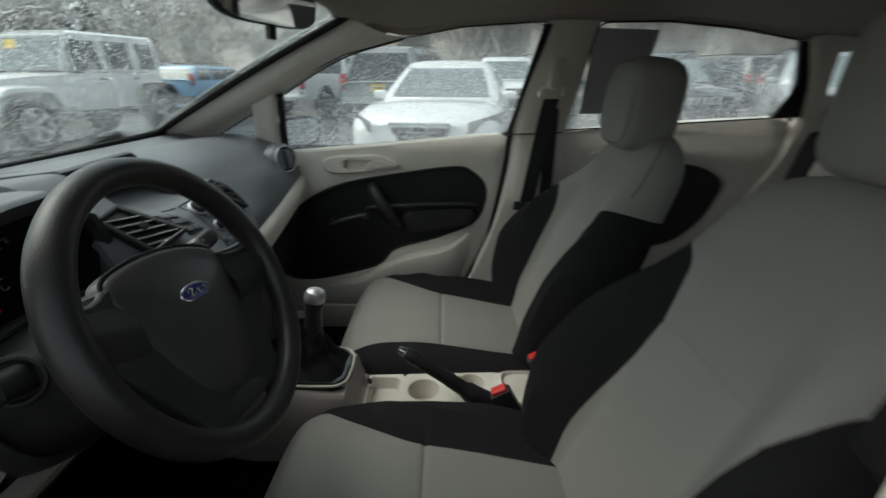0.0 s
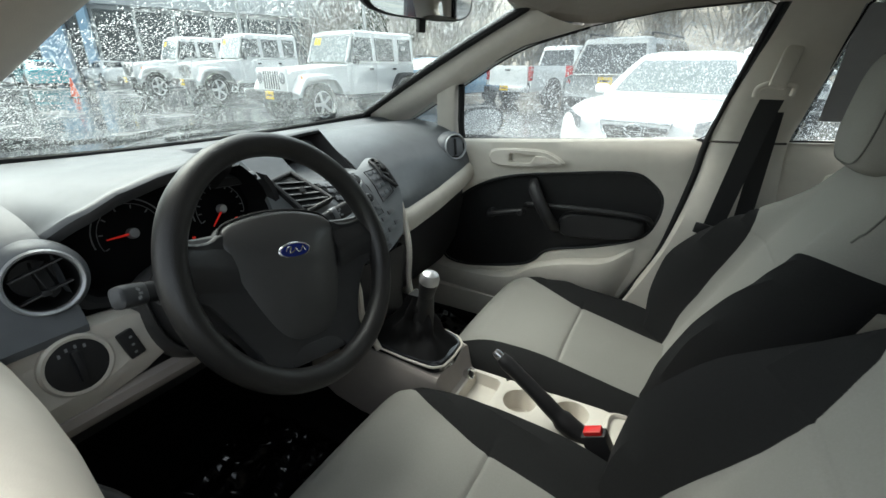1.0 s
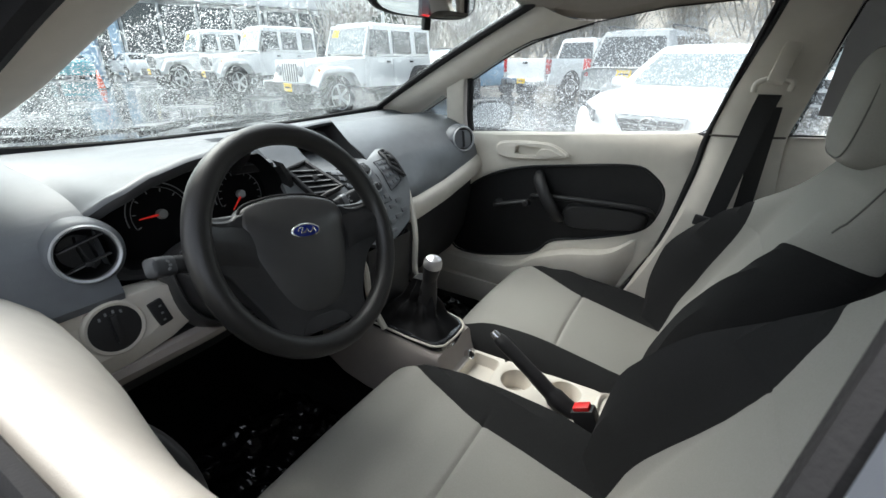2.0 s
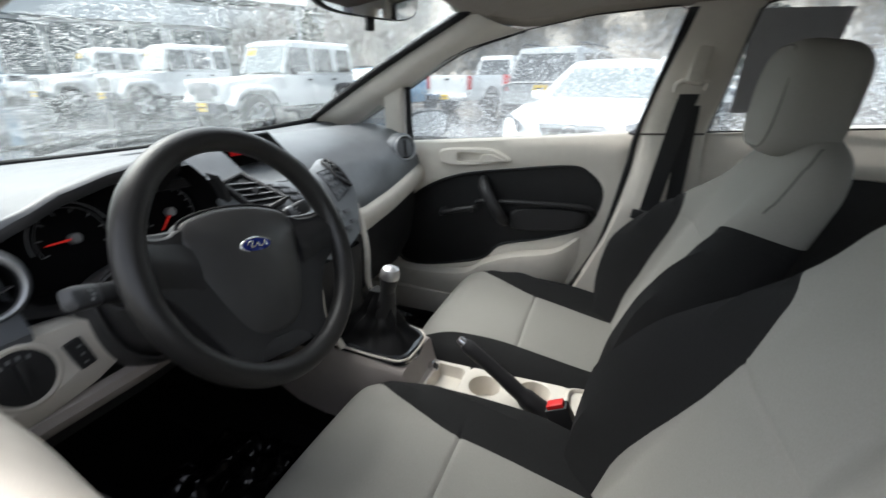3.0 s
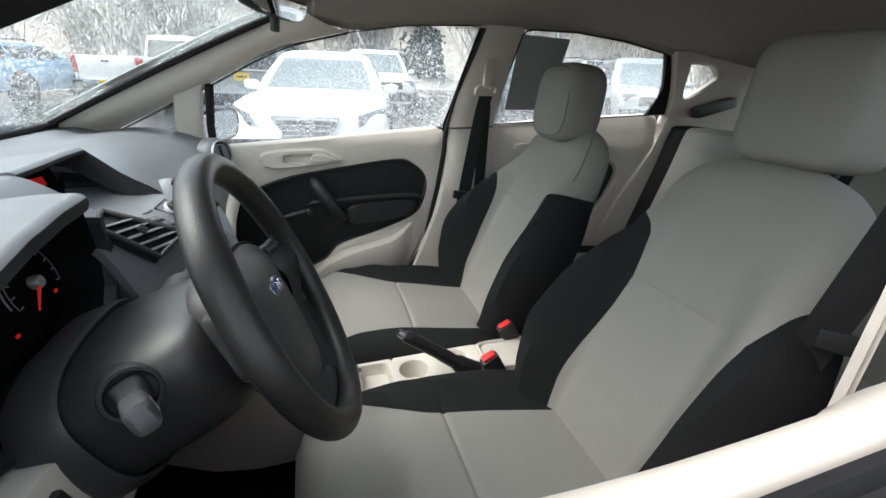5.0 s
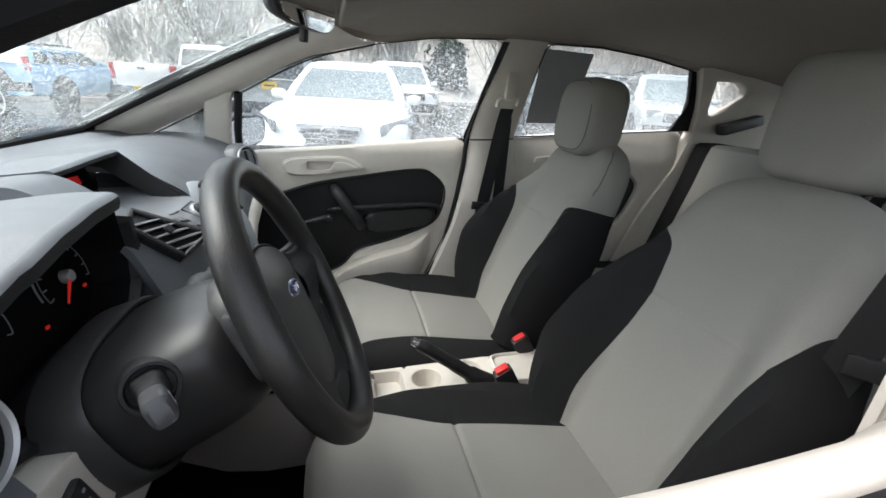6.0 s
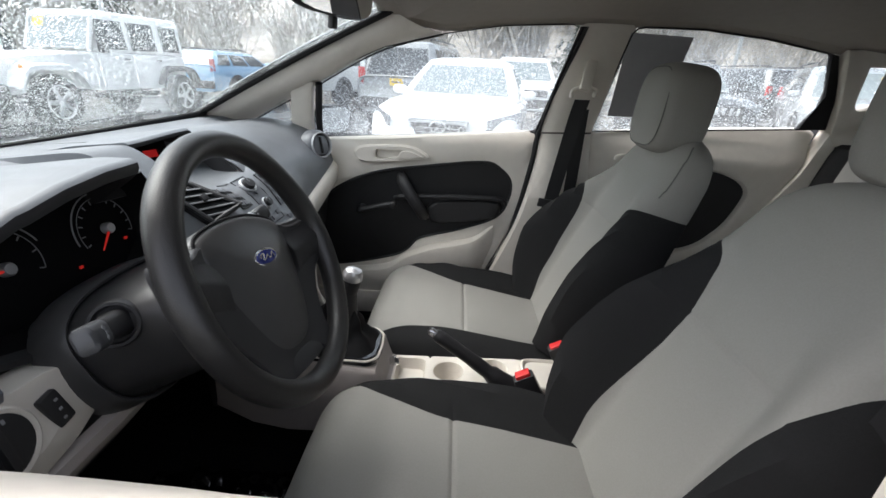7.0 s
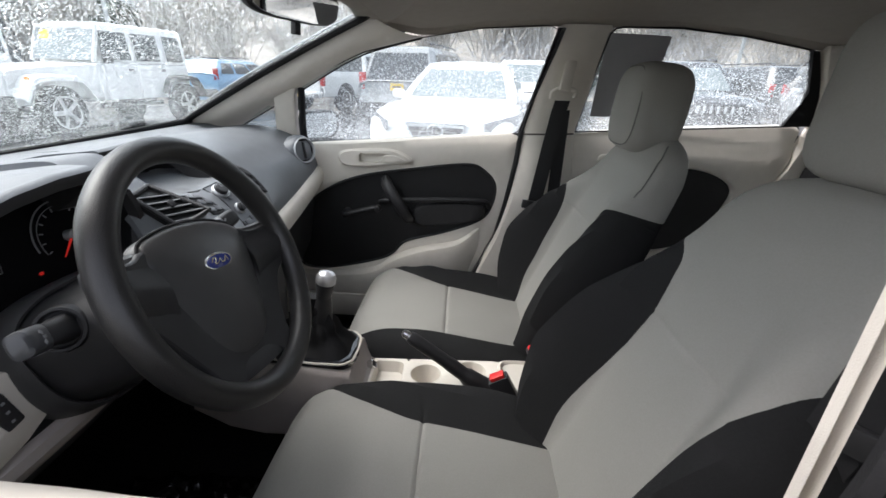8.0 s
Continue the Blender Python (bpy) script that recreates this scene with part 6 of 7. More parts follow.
single("ground", slab([[(x, y, lot_z(y)) for y in (-300, -60, -30, -10, 0, 2, 10, 30, 62, 300)] for x in (-300, -60, -30, -10, 0, 10, 30, 60, 300)], 0.2, (0, 0, -1)), WETROAD, "wet dark asphalt of a car park", "car park", kind="structure")


def wheel(parent, x, y, r, w=0.22, rim_mat=ALLOY, spokes=5):
    s = 1 if y > 0 else -1
    m = Matrix.Translation((x, y, r)) @ Euler((radians(-90 * s), 0, 0)).to_matrix().to_4x4()
    t = part("wheel", lathe([(r * 0.62, -w / 2), (r * 0.90, -w / 2), (r * 0.985, -w * 0.40), (r, -w * 0.2), (r, w * 0.2), (r * 0.985, w * 0.40), (r * 0.90, w / 2), (r * 0.64, w / 2), (r * 0.62, w * 0.42)], 36, m), RUBBER, parent, "black rubber tyre")
    part("rim", lathe([(r * 0.63, w * 0.40), (r * 0.63, w * 0.48), (r * 0.57, w * 0.47), (r * 0.55, w * 0.2), (r * 0.1, w * 0.15)], 30, m), SKIRT, t)
    for k in range(spokes):
        a = 2 * math.pi * k / spokes
        part("spoke", box(r * 0.56, r * 0.17, w * 0.10, r * 0.02, 1, m=m @ pose(r * 0.32 * math.cos(a), r * 0.32 * math.sin(a), w * 0.40, 0, 0, math.degrees(a))), rim_mat, t)
    part("hub_cap", lathe([(r * 0.15, w * 0.30), (r * 0.15, w * 0.46), (r * 0.08, w * 0.49)], 16, m), rim_mat, t)
    part("rim_edge", tube([m @ Vector((r * 0.60 * math.cos(a), r * 0.60 * math.sin(a), w * 0.46)) for a in (2 * math.pi * k / 30 for k in range(30))], r * 0.035, 6, True), rim_mat, t)


def hull(stations, low=0.24):
    """The lower body: stations (x, half width, shoulder height, top height), from tail to nose, forwards +x."""
    rows = []
    for x, w, zs, zt in stations:
        zb = low + 0.05 * (abs(x) > stations[-1][0] * 0.9)
        half = [(0.0, zb), (w * 0.80, zb), (w * 0.95, zb + 0.05), (w * 0.985, zb + 0.16), (w, lerp(zb, zs, 0.6)), (w * 0.985, zs - 0.04), (w * 0.95, zs), (w * 0.80, lerp(zs, zt, 0.75)), (w * 0.45, lerp(zs, zt, 0.97)), (0.0, zt)]
        rows.append([(x, y, z) for y, z in half] + [(x, -y, z) for y, z in half[-2:0:-1]])
    rows = [list(r) for r in zip(*[smooth_line([r[i] for r in rows], 48) for i in range(len(rows[0]))])]
    return loft(rows, True, True)


def cabin(xb, xr, wb, wr, zb, zr, n=10):
    """The roof house: base and roof each from rear x to front x, half widths and heights. Returns the mesh and a way to find points on its skin."""
    def at(u, v):
        """u: 0 rear to 1 front along the side; v: 0 belt to 1 roof."""
        x0, x1 = lerp(xb[0], xr[0], v ** 1.1), lerp(xb[1], xr[1], v ** 1.1)
        return lerp(x0, x1, u), lerp(wb, wr, v ** 1.4), lerp(zb, zr, v)
    rows = []
    for k in range(n + 1):
        v = k / n
        ring = []
        us = [0.0, 0.03, 0.10, 0.3, 0.5, 0.7, 0.90, 0.97, 1.0]
        for u in us:
            x, y, z = at(u, v)
            f = 0.86 if u in (0.0, 1.0) else 1.0 - 0.03 * (u in (0.03, 0.97))
            ring.append((x, y * f, z))
        ring = ring + [(x, -y, z) for x, y, z in ring[::-1]]
        rows.append(ring)
    for k, s in ((0.93, 0.022), (0.7, 0.05), (0.3, 0.065)):
        c = (xr[0] + xr[1]) / 2
        rows.append([(c + (x - c) * lerp(1, k, 0.8), y * k, zr + s) for x, y, z in rows[n]])
    return loft(rows, True, True), at


def glazing(parent, at, posts, v0, v1, wscreen=True, wrear=True, screen_mat=None, out=0.006):
    """Side panes between posts (u limits), front and rear screens, each its own mesh just proud of the skin."""
    for s in (1, -1):
        for u0, u1, va, vb in posts:
            rows = [[(lambda p: (p[0], s * (p[1] + out), p[2]))(at(u, v)) for u in np.linspace(u0, u1, 7)] for v in np.linspace(v0 * va, v1 * vb, 5)]
            part("side_window", slab(rows, 0.004, (0, s, 0)), CARGLASS, parent)
    for u, dx, on, name, mt in ((1.0, out, wscreen, "windscreen", screen_mat or SCREENGLASS), (0.0, -out, wrear, "rear_window", CARGLASS)):
        if on:
            rows = [[(lambda p: (p[0] + dx * 2, p[1] * 0.86 * k * 0.95, p[2]))(at(u, v)) for k in np.linspace(-1, 1, 9)] for v in np.linspace(v0, v1, 5)]
            part(name, slab(rows, 0.004, (1 if dx > 0 else -1, 0, 0)), mt, parent)


def plate(parent, m, mat=YELLOWPLATE, w=0.30):
    p = part("number_plate", box(0.012, w, 0.15, 0.004, 1, m=m), mat, parent, "yellow dealer plate")
    part("plate_bar", box(0.004, w * 0.7, 0.03, m=m @ pose(0.008, 0, 0)), SKIRT, p, smooth=False)


def mirrors(parent, x, y, z, mat):
    for s in (1, -1):
        part("door_mirror", superbox(0.07, 0.10, 0.065, pose(x, s * (y + 0.08), z), 3.0, 16, 10), mat, parent)


def sedan(name, place, paint, label, L=4.85, W=1.84, H=1.45, group="parked cars"):
    t = thing(name, label, "car", place, group)
    h, w = L / 2, W / 2
    st = [(-h, w * 0.80, 0.75, 0.80), (-h + 0.12, w * 0.92, 0.86, 0.98), (-h + 0.6, w * 0.985, 0.93, 1.05), (-0.9, w, 0.93, 1.0), (0.3, w, 0.91, 0.96), (h - 1.15, w * 0.985, 0.87, 0.95), (h - 0.55, w * 0.96, 0.84, 0.95), (h - 0.2, w * 0.90, 0.77, 0.88), (h - 0.05, w * 0.78, 0.70, 0.80), (h, w * 0.66, 0.66, 0.76)]
    part("body", hull(st, 0.20), paint, t)
    bm, at = cabin((-h + 0.45, h - 1.35), (-h + 1.35, h - 2.15), w * 0.90, w * 0.66, 0.92, H - 0.06)
    part("roof", bm, paint, t)
    glazing(t, at, ((0.16, 0.46, 1, 1), (0.49, 0.90, 1, 1)), 0.12, 0.88)
    for s in (1, -1):
        for x in (-h + 1.0, h - 0.92):
            wheel(t, x, s * (w - 0.11), 0.335)
            part("wheel_arch", lathe([(0.39, -0.02), (0.40, 0.0), (0.36, 0.004), (0.34, 0.0)], 32, Matrix.Translation((x, s * (w - 0.004), 0.335)) @ Euler((radians(-90 * s), 0, 0)).to_matrix().to_4x4()), SKIRT, t)
        hl = [[(h - 0.10 - a * 0.42, s * (w * 0.56 + a * w * 0.36), 0.735 + b + a * 0.075) for a in np.linspace(0, 1, 6)] for b in (-0.055, 0.0, 0.05)]
        hd = part("headlight", slab([[(x + 0.13, y * 1.03, z) for x, y, z in r] for r in hl], 0.03, (1, s * 0.5, 0.2)), LAMPGLASS, t)
        part("lamp_bar", tube([(x + 0.15, y * 1.04, z) for x, y, z in hl[0]], 0.012, 6), SKIRT, hd)
        part("fog_recess", box(0.05, 0.26, 0.12, 0.02, 1, m=pose(h - 0.10, s * w * 0.66, 0.38, 0, 0, -s * 30)), SKIRT, t)
    spindle = [(-0.34, 0.765), (0.34, 0.765), (0.31, 0.68), (0.25, 0.60), (0.27, 0.50), (0.36, 0.34), (0.38, 0.28), (-0.38, 0.28), (-0.36, 0.34), (-0.27, 0.50), (-0.25, 0.60), (-0.31, 0.68)]
    bg = loft([[(h + d - (0.66 - z) * -0.08, y * k, 0.52 + (z - 0.52) * k) for y, z in spindle] for k, d in ((1.0, -0.12), (1.0, 0.0), (0.93, 0.006))], True, True)
    g = part("grille", bg, SKIRT, t, "dark hourglass grille")
    for k in range(9):
        z = 0.31 + k * 0.052
        part("grille_bar", box(0.012, 0.48, 0.006, m=pose(h + 0.004 - (0.66 - z) * -0.08, 0, z)), ALLOY, g, smooth=False)
    rim = [(h + 0.012 - (0.66 - z) * -0.08, y, z) for y, z in spindle]
    part("grille_rim", tube(rim, 0.012, 6, True), CHROME, g)
    b = part("badge", tube([(h + 0.025, 0.085 * math.cos(a), 0.685 + 0.058 * math.sin(a)) for a in (2 * math.pi * k / 24 for k in range(24))], 0.010, 6, True), CHROME, t, "chrome oval badge")
    part("badge_stroke", tube([(h + 0.025, 0.02, 0.725), (h + 0.025, -0.02, 0.66), (h + 0.025, 0.06, 0.655)], 0.008, 6), CHROME, b)
    mirrors(t, h - 1.75, w * 0.93, 0.98, paint)
    return t


def suv(name, place, paint, label, L=4.9, W=1.95, H=1.82, group="parked cars", front=False, plate_rear=True, slots=False, sticker=False):
    t = thing(name, label, "car", place, group)
    h, w = L / 2, W / 2
    st = [(-h, w * 0.90, 1.0, 1.06), (-h + 0.08, w * 0.96, 1.05, 1.12), (-0.8, w, 1.06, 1.12), (0.6, w, 1.05, 1.10), (h - 0.95, w * 0.98, 1.02, 1.08), (h - 0.35, w * 0.94, 0.95, 1.02), (h - 0.08, w * 0.86, 0.86, 0.93), (h, w * 0.80, 0.80, 0.86)]
    part("body", hull(st, 0.30), paint, t)
    bm, at = cabin((-h + 0.04, h - 1.25), (-h + 0.35, h - 1.95), w * 0.93, w * 0.74, 1.05, H - 0.06)
    part("roof", bm, paint, t)
    glazing(t, at, ((0.05, 0.26, 1, 1), (0.30, 0.58, 1, 1), (0.61, 0.92, 1, 1)), 0.10, 0.86)
    for s in (1, -1):
        for x in (-h + 0.95, h - 0.92):
            wheel(t, x, s * (w - 0.12), 0.38)
            part("wheel_arch", lathe([(0.45, -0.02), (0.46, 0.0), (0.41, 0.006), (0.39, 0.0)], 32, Matrix.Translation((x, s * (w - 0.004), 0.38)) @ Euler((radians(-90 * s), 0, 0)).to_matrix().to_4x4()), SKIRT, t)
        part("tail_lamp", box(0.06, 0.15, 0.36, 0.02, 2, m=pose(-h + 0.03, s * w * 0.86, 1.08)), TAILRED, t)
        part("headlight", box(0.10, 0.30, 0.16, 0.03, 2, m=pose(h - 0.06, s * w * 0.68, 0.86, 0, 0, -s * 14)), LAMPGLASS, t)
        part("roof_bar", tube(smooth_line([(-h + 0.5, s * w * 0.66, H - 0.01), (-h + 0.6, s * w * 0.66, H + 0.04), (h - 2.3, s * w * 0.66, H + 0.04), (h - 2.15, s * w * 0.66, H - 0.01)], 16), 0.018, 8), SKIRT, t)
    part("bumper", box(0.14, W * 0.9, 0.22, 0.05, 2, m=pose(-h - 0.02, 0, 0.55)), SKIRT, t)
    part("bumper", box(0.14, W * 0.86, 0.24, 0.05, 2, m=pose(h - 0.02, 0, 0.52)), SKIRT, t)
    g = part("grille", box(0.05, W * 0.48, 0.18, 0.015, 1, m=pose(h + 0.0, 0, 0.80)), SKIRT, t)
    for k in range(7):
        part("grille_slot", box(0.03, 0.05, 0.13, 0.008, 1, m=pose(h + 0.02, -0.36 + 0.12 * k, 0.80)), ALLOY if slots else SKIRT, g)
    if plate_rear:
        plate(t, pose(-h - 0.012, 0, 0.98, 0, 0, 180))
    if sticker:
        part("sticker", lathe([(0.11, 0.0), (0.11, 0.006)], 20, Matrix.Translation((h - 1.58, 0.42, 1.47)) @ Euler((0, radians(52), 0)).to_matrix().to_4x4()), YELLOWPLATE, t, "round yellow sticker")
    mirrors(t, h - 1.55, w * 0.95, 1.14, paint)
    return t


def pickup(name, place, paint, label, L=5.8, W=2.02, H=1.92):
    t = thing(name, label, "pickup truck", place, "parked cars")
    h, w = L / 2, W / 2
    st = [(0.0, w, 1.13, 1.18), (0.6, w, 1.13, 1.18), (h - 1.2, w, 1.12, 1.18), (h - 0.3, w * 0.96, 1.06, 1.13), (h, w * 0.90, 0.98, 1.05)]
    part("body", hull([(-0.45, w, 1.13, 1.18)] + st, 0.40), paint, t)
    bm, at = cabin((-0.40, h - 1.35), (-0.25, h - 2.0), w * 0.90, w * 0.74, 1.13, H - 0.06)
    part("roof", bm, paint, t)
    glazing(t, at, ((0.07, 0.44, 1, 1), (0.49, 0.92, 1, 1)), 0.10, 0.86)
    # load bed: two sides, tailgate, floor
    bed0, bed1 = -h + 0.05, -0.48
    for s in (1, -1):
        rows = [[(x, s * y, z) for x in np.linspace(bed0, bed1, 14)] for y, z in ((w * 0.95, 0.50), (w, 0.62), (w, 0.95), (w * 0.99, 1.20), (w * 0.96, 1.25), (w * 0.90, 1.25))]
        part("bed_side", slab(rows, 0.05, (0, -s, 0)), paint, t)
        part("tail_lamp", box(0.10, 0.14, 0.42, 0.02, 2, m=pose(-h + 0.07, s * w * 0.93, 1.02)), TAILRED, t)
        for x in (-h + 1.15, h - 1.0):
            wheel(t, x, s * (w - 0.13), 0.40, 0.27)
            part("wheel_arch", lathe([(0.48, -0.02), (0.49, 0.0), (0.43, 0.006), (0.41, 0.0)], 32, Matrix.Translation((x, s * (w + 0.002), 0.42)) @ Euler((radians(-90 * s), 0, 0)).to_matrix().to_4x4()), SKIRT, t)
        part("headlight", box(0.10, 0.32, 0.22, 0.03, 2, m=pose(h - 0.04, s * w * 0.72, 0.95)), LAMPGLASS, t)
    part("bed_floor", box(bed1 - bed0, W * 0.9, 0.06, m=pose((bed0 + bed1) / 2, 0, 0.62)), SKIRT, t)
    part("tailgate", box(0.06, W * 0.84, 0.60, 0.03, 2, m=pose(-h + 0.04, 0, 0.95)), paint, t)
    part("tailgate_handle", box(0.02, 0.22, 0.06, 0.01, 1, m=pose(-h, 0, 1.12)), SKIRT, t)
    part("bumper", box(0.18, W * 0.95, 0.20, 0.04, 2, m=pose(-h - 0.05, 0, 0.56)), CHROME, t)
    plate(t, pose(-h - 0.15, 0, 0.58, 0, 0, 180), w=0.34)
    mirrors(t, h - 1.7, w * 0.97, 1.22, paint)
    return t


def jeep(name, place, paint, label, sticker=True):
    """A boxy off-roader: upright grille, flared wings, hard top."""
    t = thing(name, label, "off-road car", place, "parked off-roaders")
    part("tub", box(2.35, 1.52, 0.62, 0.05, 2, m=pose(-0.92, 0, 0.86)), paint, t)
    bon = [[(x, y * w, z - 0.04 * y * y) for y in np.linspace(-1, 1, 9)] for x, w, z in ((0.24, 0.74, 1.17), (0.8, 0.70, 1.15), (1.4, 0.64, 1.10), (1.72, 0.60, 1.06), (1.78, 0.59, 1.02))]
    part("bonnet", slab(bon, 0.50, (0, 0, -1)), paint, t)
    g = part("grille", box(0.08, 1.16, 0.50, 0.03, 2, m=pose(1.80, 0, 0.84)), paint, t)
    for k in range(7):
        part("grille_slot", box(0.02, 0.055, 0.34, 0.01, 1, m=pose(1.838, -0.27 + 0.09 * k, 0.86)), SKIRT, g)
    for s in (1, -1):
        part("headlight", lathe([(0.105, 0.0), (0.11, 0.02), (0.09, 0.035), (0.03, 0.045)], 24, Matrix.Translation((1.83, s * 0.43, 0.90)) @ Euler((0, radians(90), 0)).to_matrix().to_4x4()), LAMPGLASS, g)
        part("turn_lamp", lathe([(0.05, 0.0), (0.05, 0.02), (0.02, 0.03)], 16, Matrix.Translation((1.60, s * 0.80, 0.90)) @ Euler((0, radians(90), 0)).to_matrix().to_4x4()), AMBER, t)
        for x in (1.18, -1.77):
            wheel(t, x, s * 0.79, 0.41, 0.26)
            fl = smooth_line([(x - 0.66, 0, 0.62), (x - 0.46, 0, 0.90), (x - 0.30, 0, 0.97), (x + 0.28, 0, 0.97), (x + 0.46, 0, 0.88), (x + 0.60, 0, 0.66)], 20)
            part("wing_flare", slab([[(p[0], s * y, p[2] + dz) for p in fl] for y, dz in ((0.62, 0.01), (0.80, 0.0), (0.92, -0.03), (0.935, -0.07))], 0.03, (0, 0, -1)), SKIRT if x < 0 else paint, t)
        part("sill_step", box(1.5, 0.10, 0.08, 0.02, 1, m=pose(-0.35, s * 0.80, 0.48)), SKIRT, t)
        for x0, x1 in ((-0.60, 0.14), (-1.42, -0.66)):
            dr = part("door", box(x1 - x0, 0.03, 0.58, 0.02, 2, m=pose((x0 + x1) / 2, s * 0.768, 0.85)), paint, t)
            part("door_handle", box(0.14, 0.02, 0.04, 0.008, 1, m=pose(x0 + 0.12, s * 0.79, 1.06)), SKIRT, dr)
        for x0, x1, sl in ((-0.58, 0.12, 0.10), (-1.34, -0.68, 0.0), (-2.0, -1.50, 0.0)):
            pts = [[(x0 + 0.03, s * 0.765, 1.22), (x1, s * 0.765, 1.22)], [(x0 + 0.03, s * 0.715, 1.68), (x1 - sl, s * 0.715, 1.68)]]
            part("side_window", slab(pts, 0.012, (0, s, 0)), CARGLASS, t)
    top = [[(x, s * y, z) for x, s in ((-2.08, 1), (-2.05, 1), (-0.5, 1), (0.10 if z < 1.5 else -0.06, 1), (0.10 if z < 1.5 else -0.06, -1), (-0.5, -1), (-2.05, -1), (-2.08, -1))] for y, z in ((0.755, 1.17), (0.75, 1.22), (0.70, 1.70), (0.68, 1.78), (0.60, 1.82))]
    part("hard_top", loft(top, True, True), paint, t, "white hard top")
    ws = [[(x, y * 0.68, z) for y in (-1, -0.5, 0, 0.5, 1)] for x, z in ((0.26, 1.20), (0.04, 1.70))]
    part("windscreen", slab(ws, 0.02, (1, 0, 0.3)), SCREENGLASS, t)
    part("windscreen_frame", tube([(0.27, -0.72, 1.18), (0.03, -0.70, 1.73), (0.03, 0.70, 1.73), (0.27, 0.72, 1.18)], 0.04, 8), paint, t)
    part("bumper", box(0.22, 1.60, 0.20, 0.05, 2, m=pose(1.97, 0, 0.58)), SKIRT, t)
    plate(t, pose(2.09, 0.25, 0.60))
    if sticker:
        part("sticker", box(0.01, 0.24, 0.16, 0.004, 1, m=pose(0.10, -0.47, 1.61, 0, -24, 0)), YELLOWPLATE, t, "yellow windscreen sticker")
    for s in (1, -1):
        part("door_mirror", box(0.10, 0.16, 0.17, 0.03, 2, m=pose(0.10, s * 0.88, 1.24)), SKIRT, t)
    return t


sedan("white_saloon", parked(0.12, 6.36, -99), WHITEPAINT, "white saloon car with dark hourglass grille, parked facing")
suv("grey_suv", parked(-0.87, 11.28, 78), GREYPAINT, "silver-grey estate SUV parked tail first, yellow plate", W=1.86)
pickup("white_pickup", parked(-4.07, 16.1, 68), WHITEPAINT, "white pickup truck seen from behind, yellow plate", W=1.96)
suv("white_suv", parked(1.95, 13.8, -92), WHITEPAINT, "white SUV parked behind the saloon", H=1.75)
suv("black_suv", parked(4.9, 9.6, -97), DARKPAINT, "black compact SUV with slotted chrome grille", L=4.4, W=1.80, H=1.68, slots=True)
suv("silver_suv", parked(8.0, 8.9, -118), SILVERPAINT, "silver SUV with a round yellow windscreen sticker", L=4.6, W=1.85, H=1.72, sticker=True)
suv("dark_suv", parked(9.2, 14.6, 95), DARKPAINT, "dark SUV parked further back with red lamps", H=1.75)
suv("blue_hatchback", parked(-7.6, 14.5, 80), BLUEPAINT, "bright blue hatchback parked past the off-roader", L=4.1, W=1.74, H=1.50, plate_rear=False)
sedan("white_saloon", parked(-11.0, 17.5, 80), WHITEPAINT, "white saloon parked in the far row")
J = jeep("white_off_roader", parked(-7.57, 7.98, -100) @ Matrix.Diagonal((0.96, 1.0, 1.10, 1.0)), WHITEPAINT, "white boxy off-roader with hard top and yellow sticker")
for x, y, turn in ((-13.8, 10.0, -104), (-17.7, 10.3, -102)):
    copy_thing(J, parked(x, y, turn) @ Matrix.Diagonal((0.96, 1.0, 1.10, 1.0)))
sedan("teal_saloon", parked(-33, 11.5, 170), TEALPAINT, "teal saloon in the far row")
sedan("white_saloon", parked(-34, 15.5, 175), WHITEPAINT, "white saloon in the far row")
suv("silver_suv", parked(-38, 19.5, 175), SILVERPAINT, "silver SUV in the far row")

# traffic cone
t = thing("traffic_cone", "orange traffic cone on wet asphalt", "traffic cone", parked(-21.5, 8.2, 0))
part("base", box(0.36, 0.36, 0.04, 0.01, 1, m=pose(0, 0, 0.02)), SKIRT, t)
part("cone", lathe([(0.14, 0.04), (0.03, 0.72), (0.02, 0.73)], 24), CONERED, t)


# outer shell of the hatchback round the cabin
t = thing("hatchback_body", "slate-blue compact hatchback body, wet from rain", "car")
for s in (1, -1):
    wing = [[(x, s * (y + 0.02 * math.sin((x + 2.1) * 2.2)), z) for x in np.linspace(-2.12, -0.80, 20)] for y, z in ((0.74, 0.90), (0.79, 0.84), (0.82, 0.70), (0.82, 0.50), (0.79, 0.32))]
    part("front_wing", slab(wing, 0.006, (0, s, 0)), BODYBLUE, t)
    tail = [[(x, s * (y - 0.03 * ease(1.5, 1.9, x)), z) for x in np.linspace(1.21, 1.90, 12)] for y, z in ((0.70, 1.06), (0.76, 0.99), (0.82, 0.85), (0.835, 0.62), (0.81, 0.40), (0.77, 0.28))]
    part("rear_quarter", slab(tail, 0.006, (0, s, 0)), BODYBLUE, t)
    part("outer_sill", box(2.0, 0.10, 0.10, 0.03, 2, m=pose(0.2, s * 0.76, 0.24)), SKIRT, t)
    for x in (-1.42, 1.45):
        wheel(t, x, s * 0.74, 0.30, 0.19)
    part("tail_lamp", box(0.08, 0.14, 0.34, 0.03, 2, m=pose(1.86, s * 0.66, 0.98)), TAILRED, t)
    part("headlight", superbox(0.26, 0.10, 0.08, pose(-1.98, s * 0.62, 0.74, 0, 12, s * 24), 3.0, 16, 10), LAMPGLASS, t)
tg = [[(x, y * w, z) for y in np.linspace(-1, 1, 11)] for x, z, w in ((1.905, 1.03, 0.69), (1.92, 1.00, 0.70), (1.95, 0.80, 0.74), (1.94, 0.55, 0.74))]
part("tailgate", slab(tg, 0.02, (1, 0, 0.1)), BODYBLUE, t)
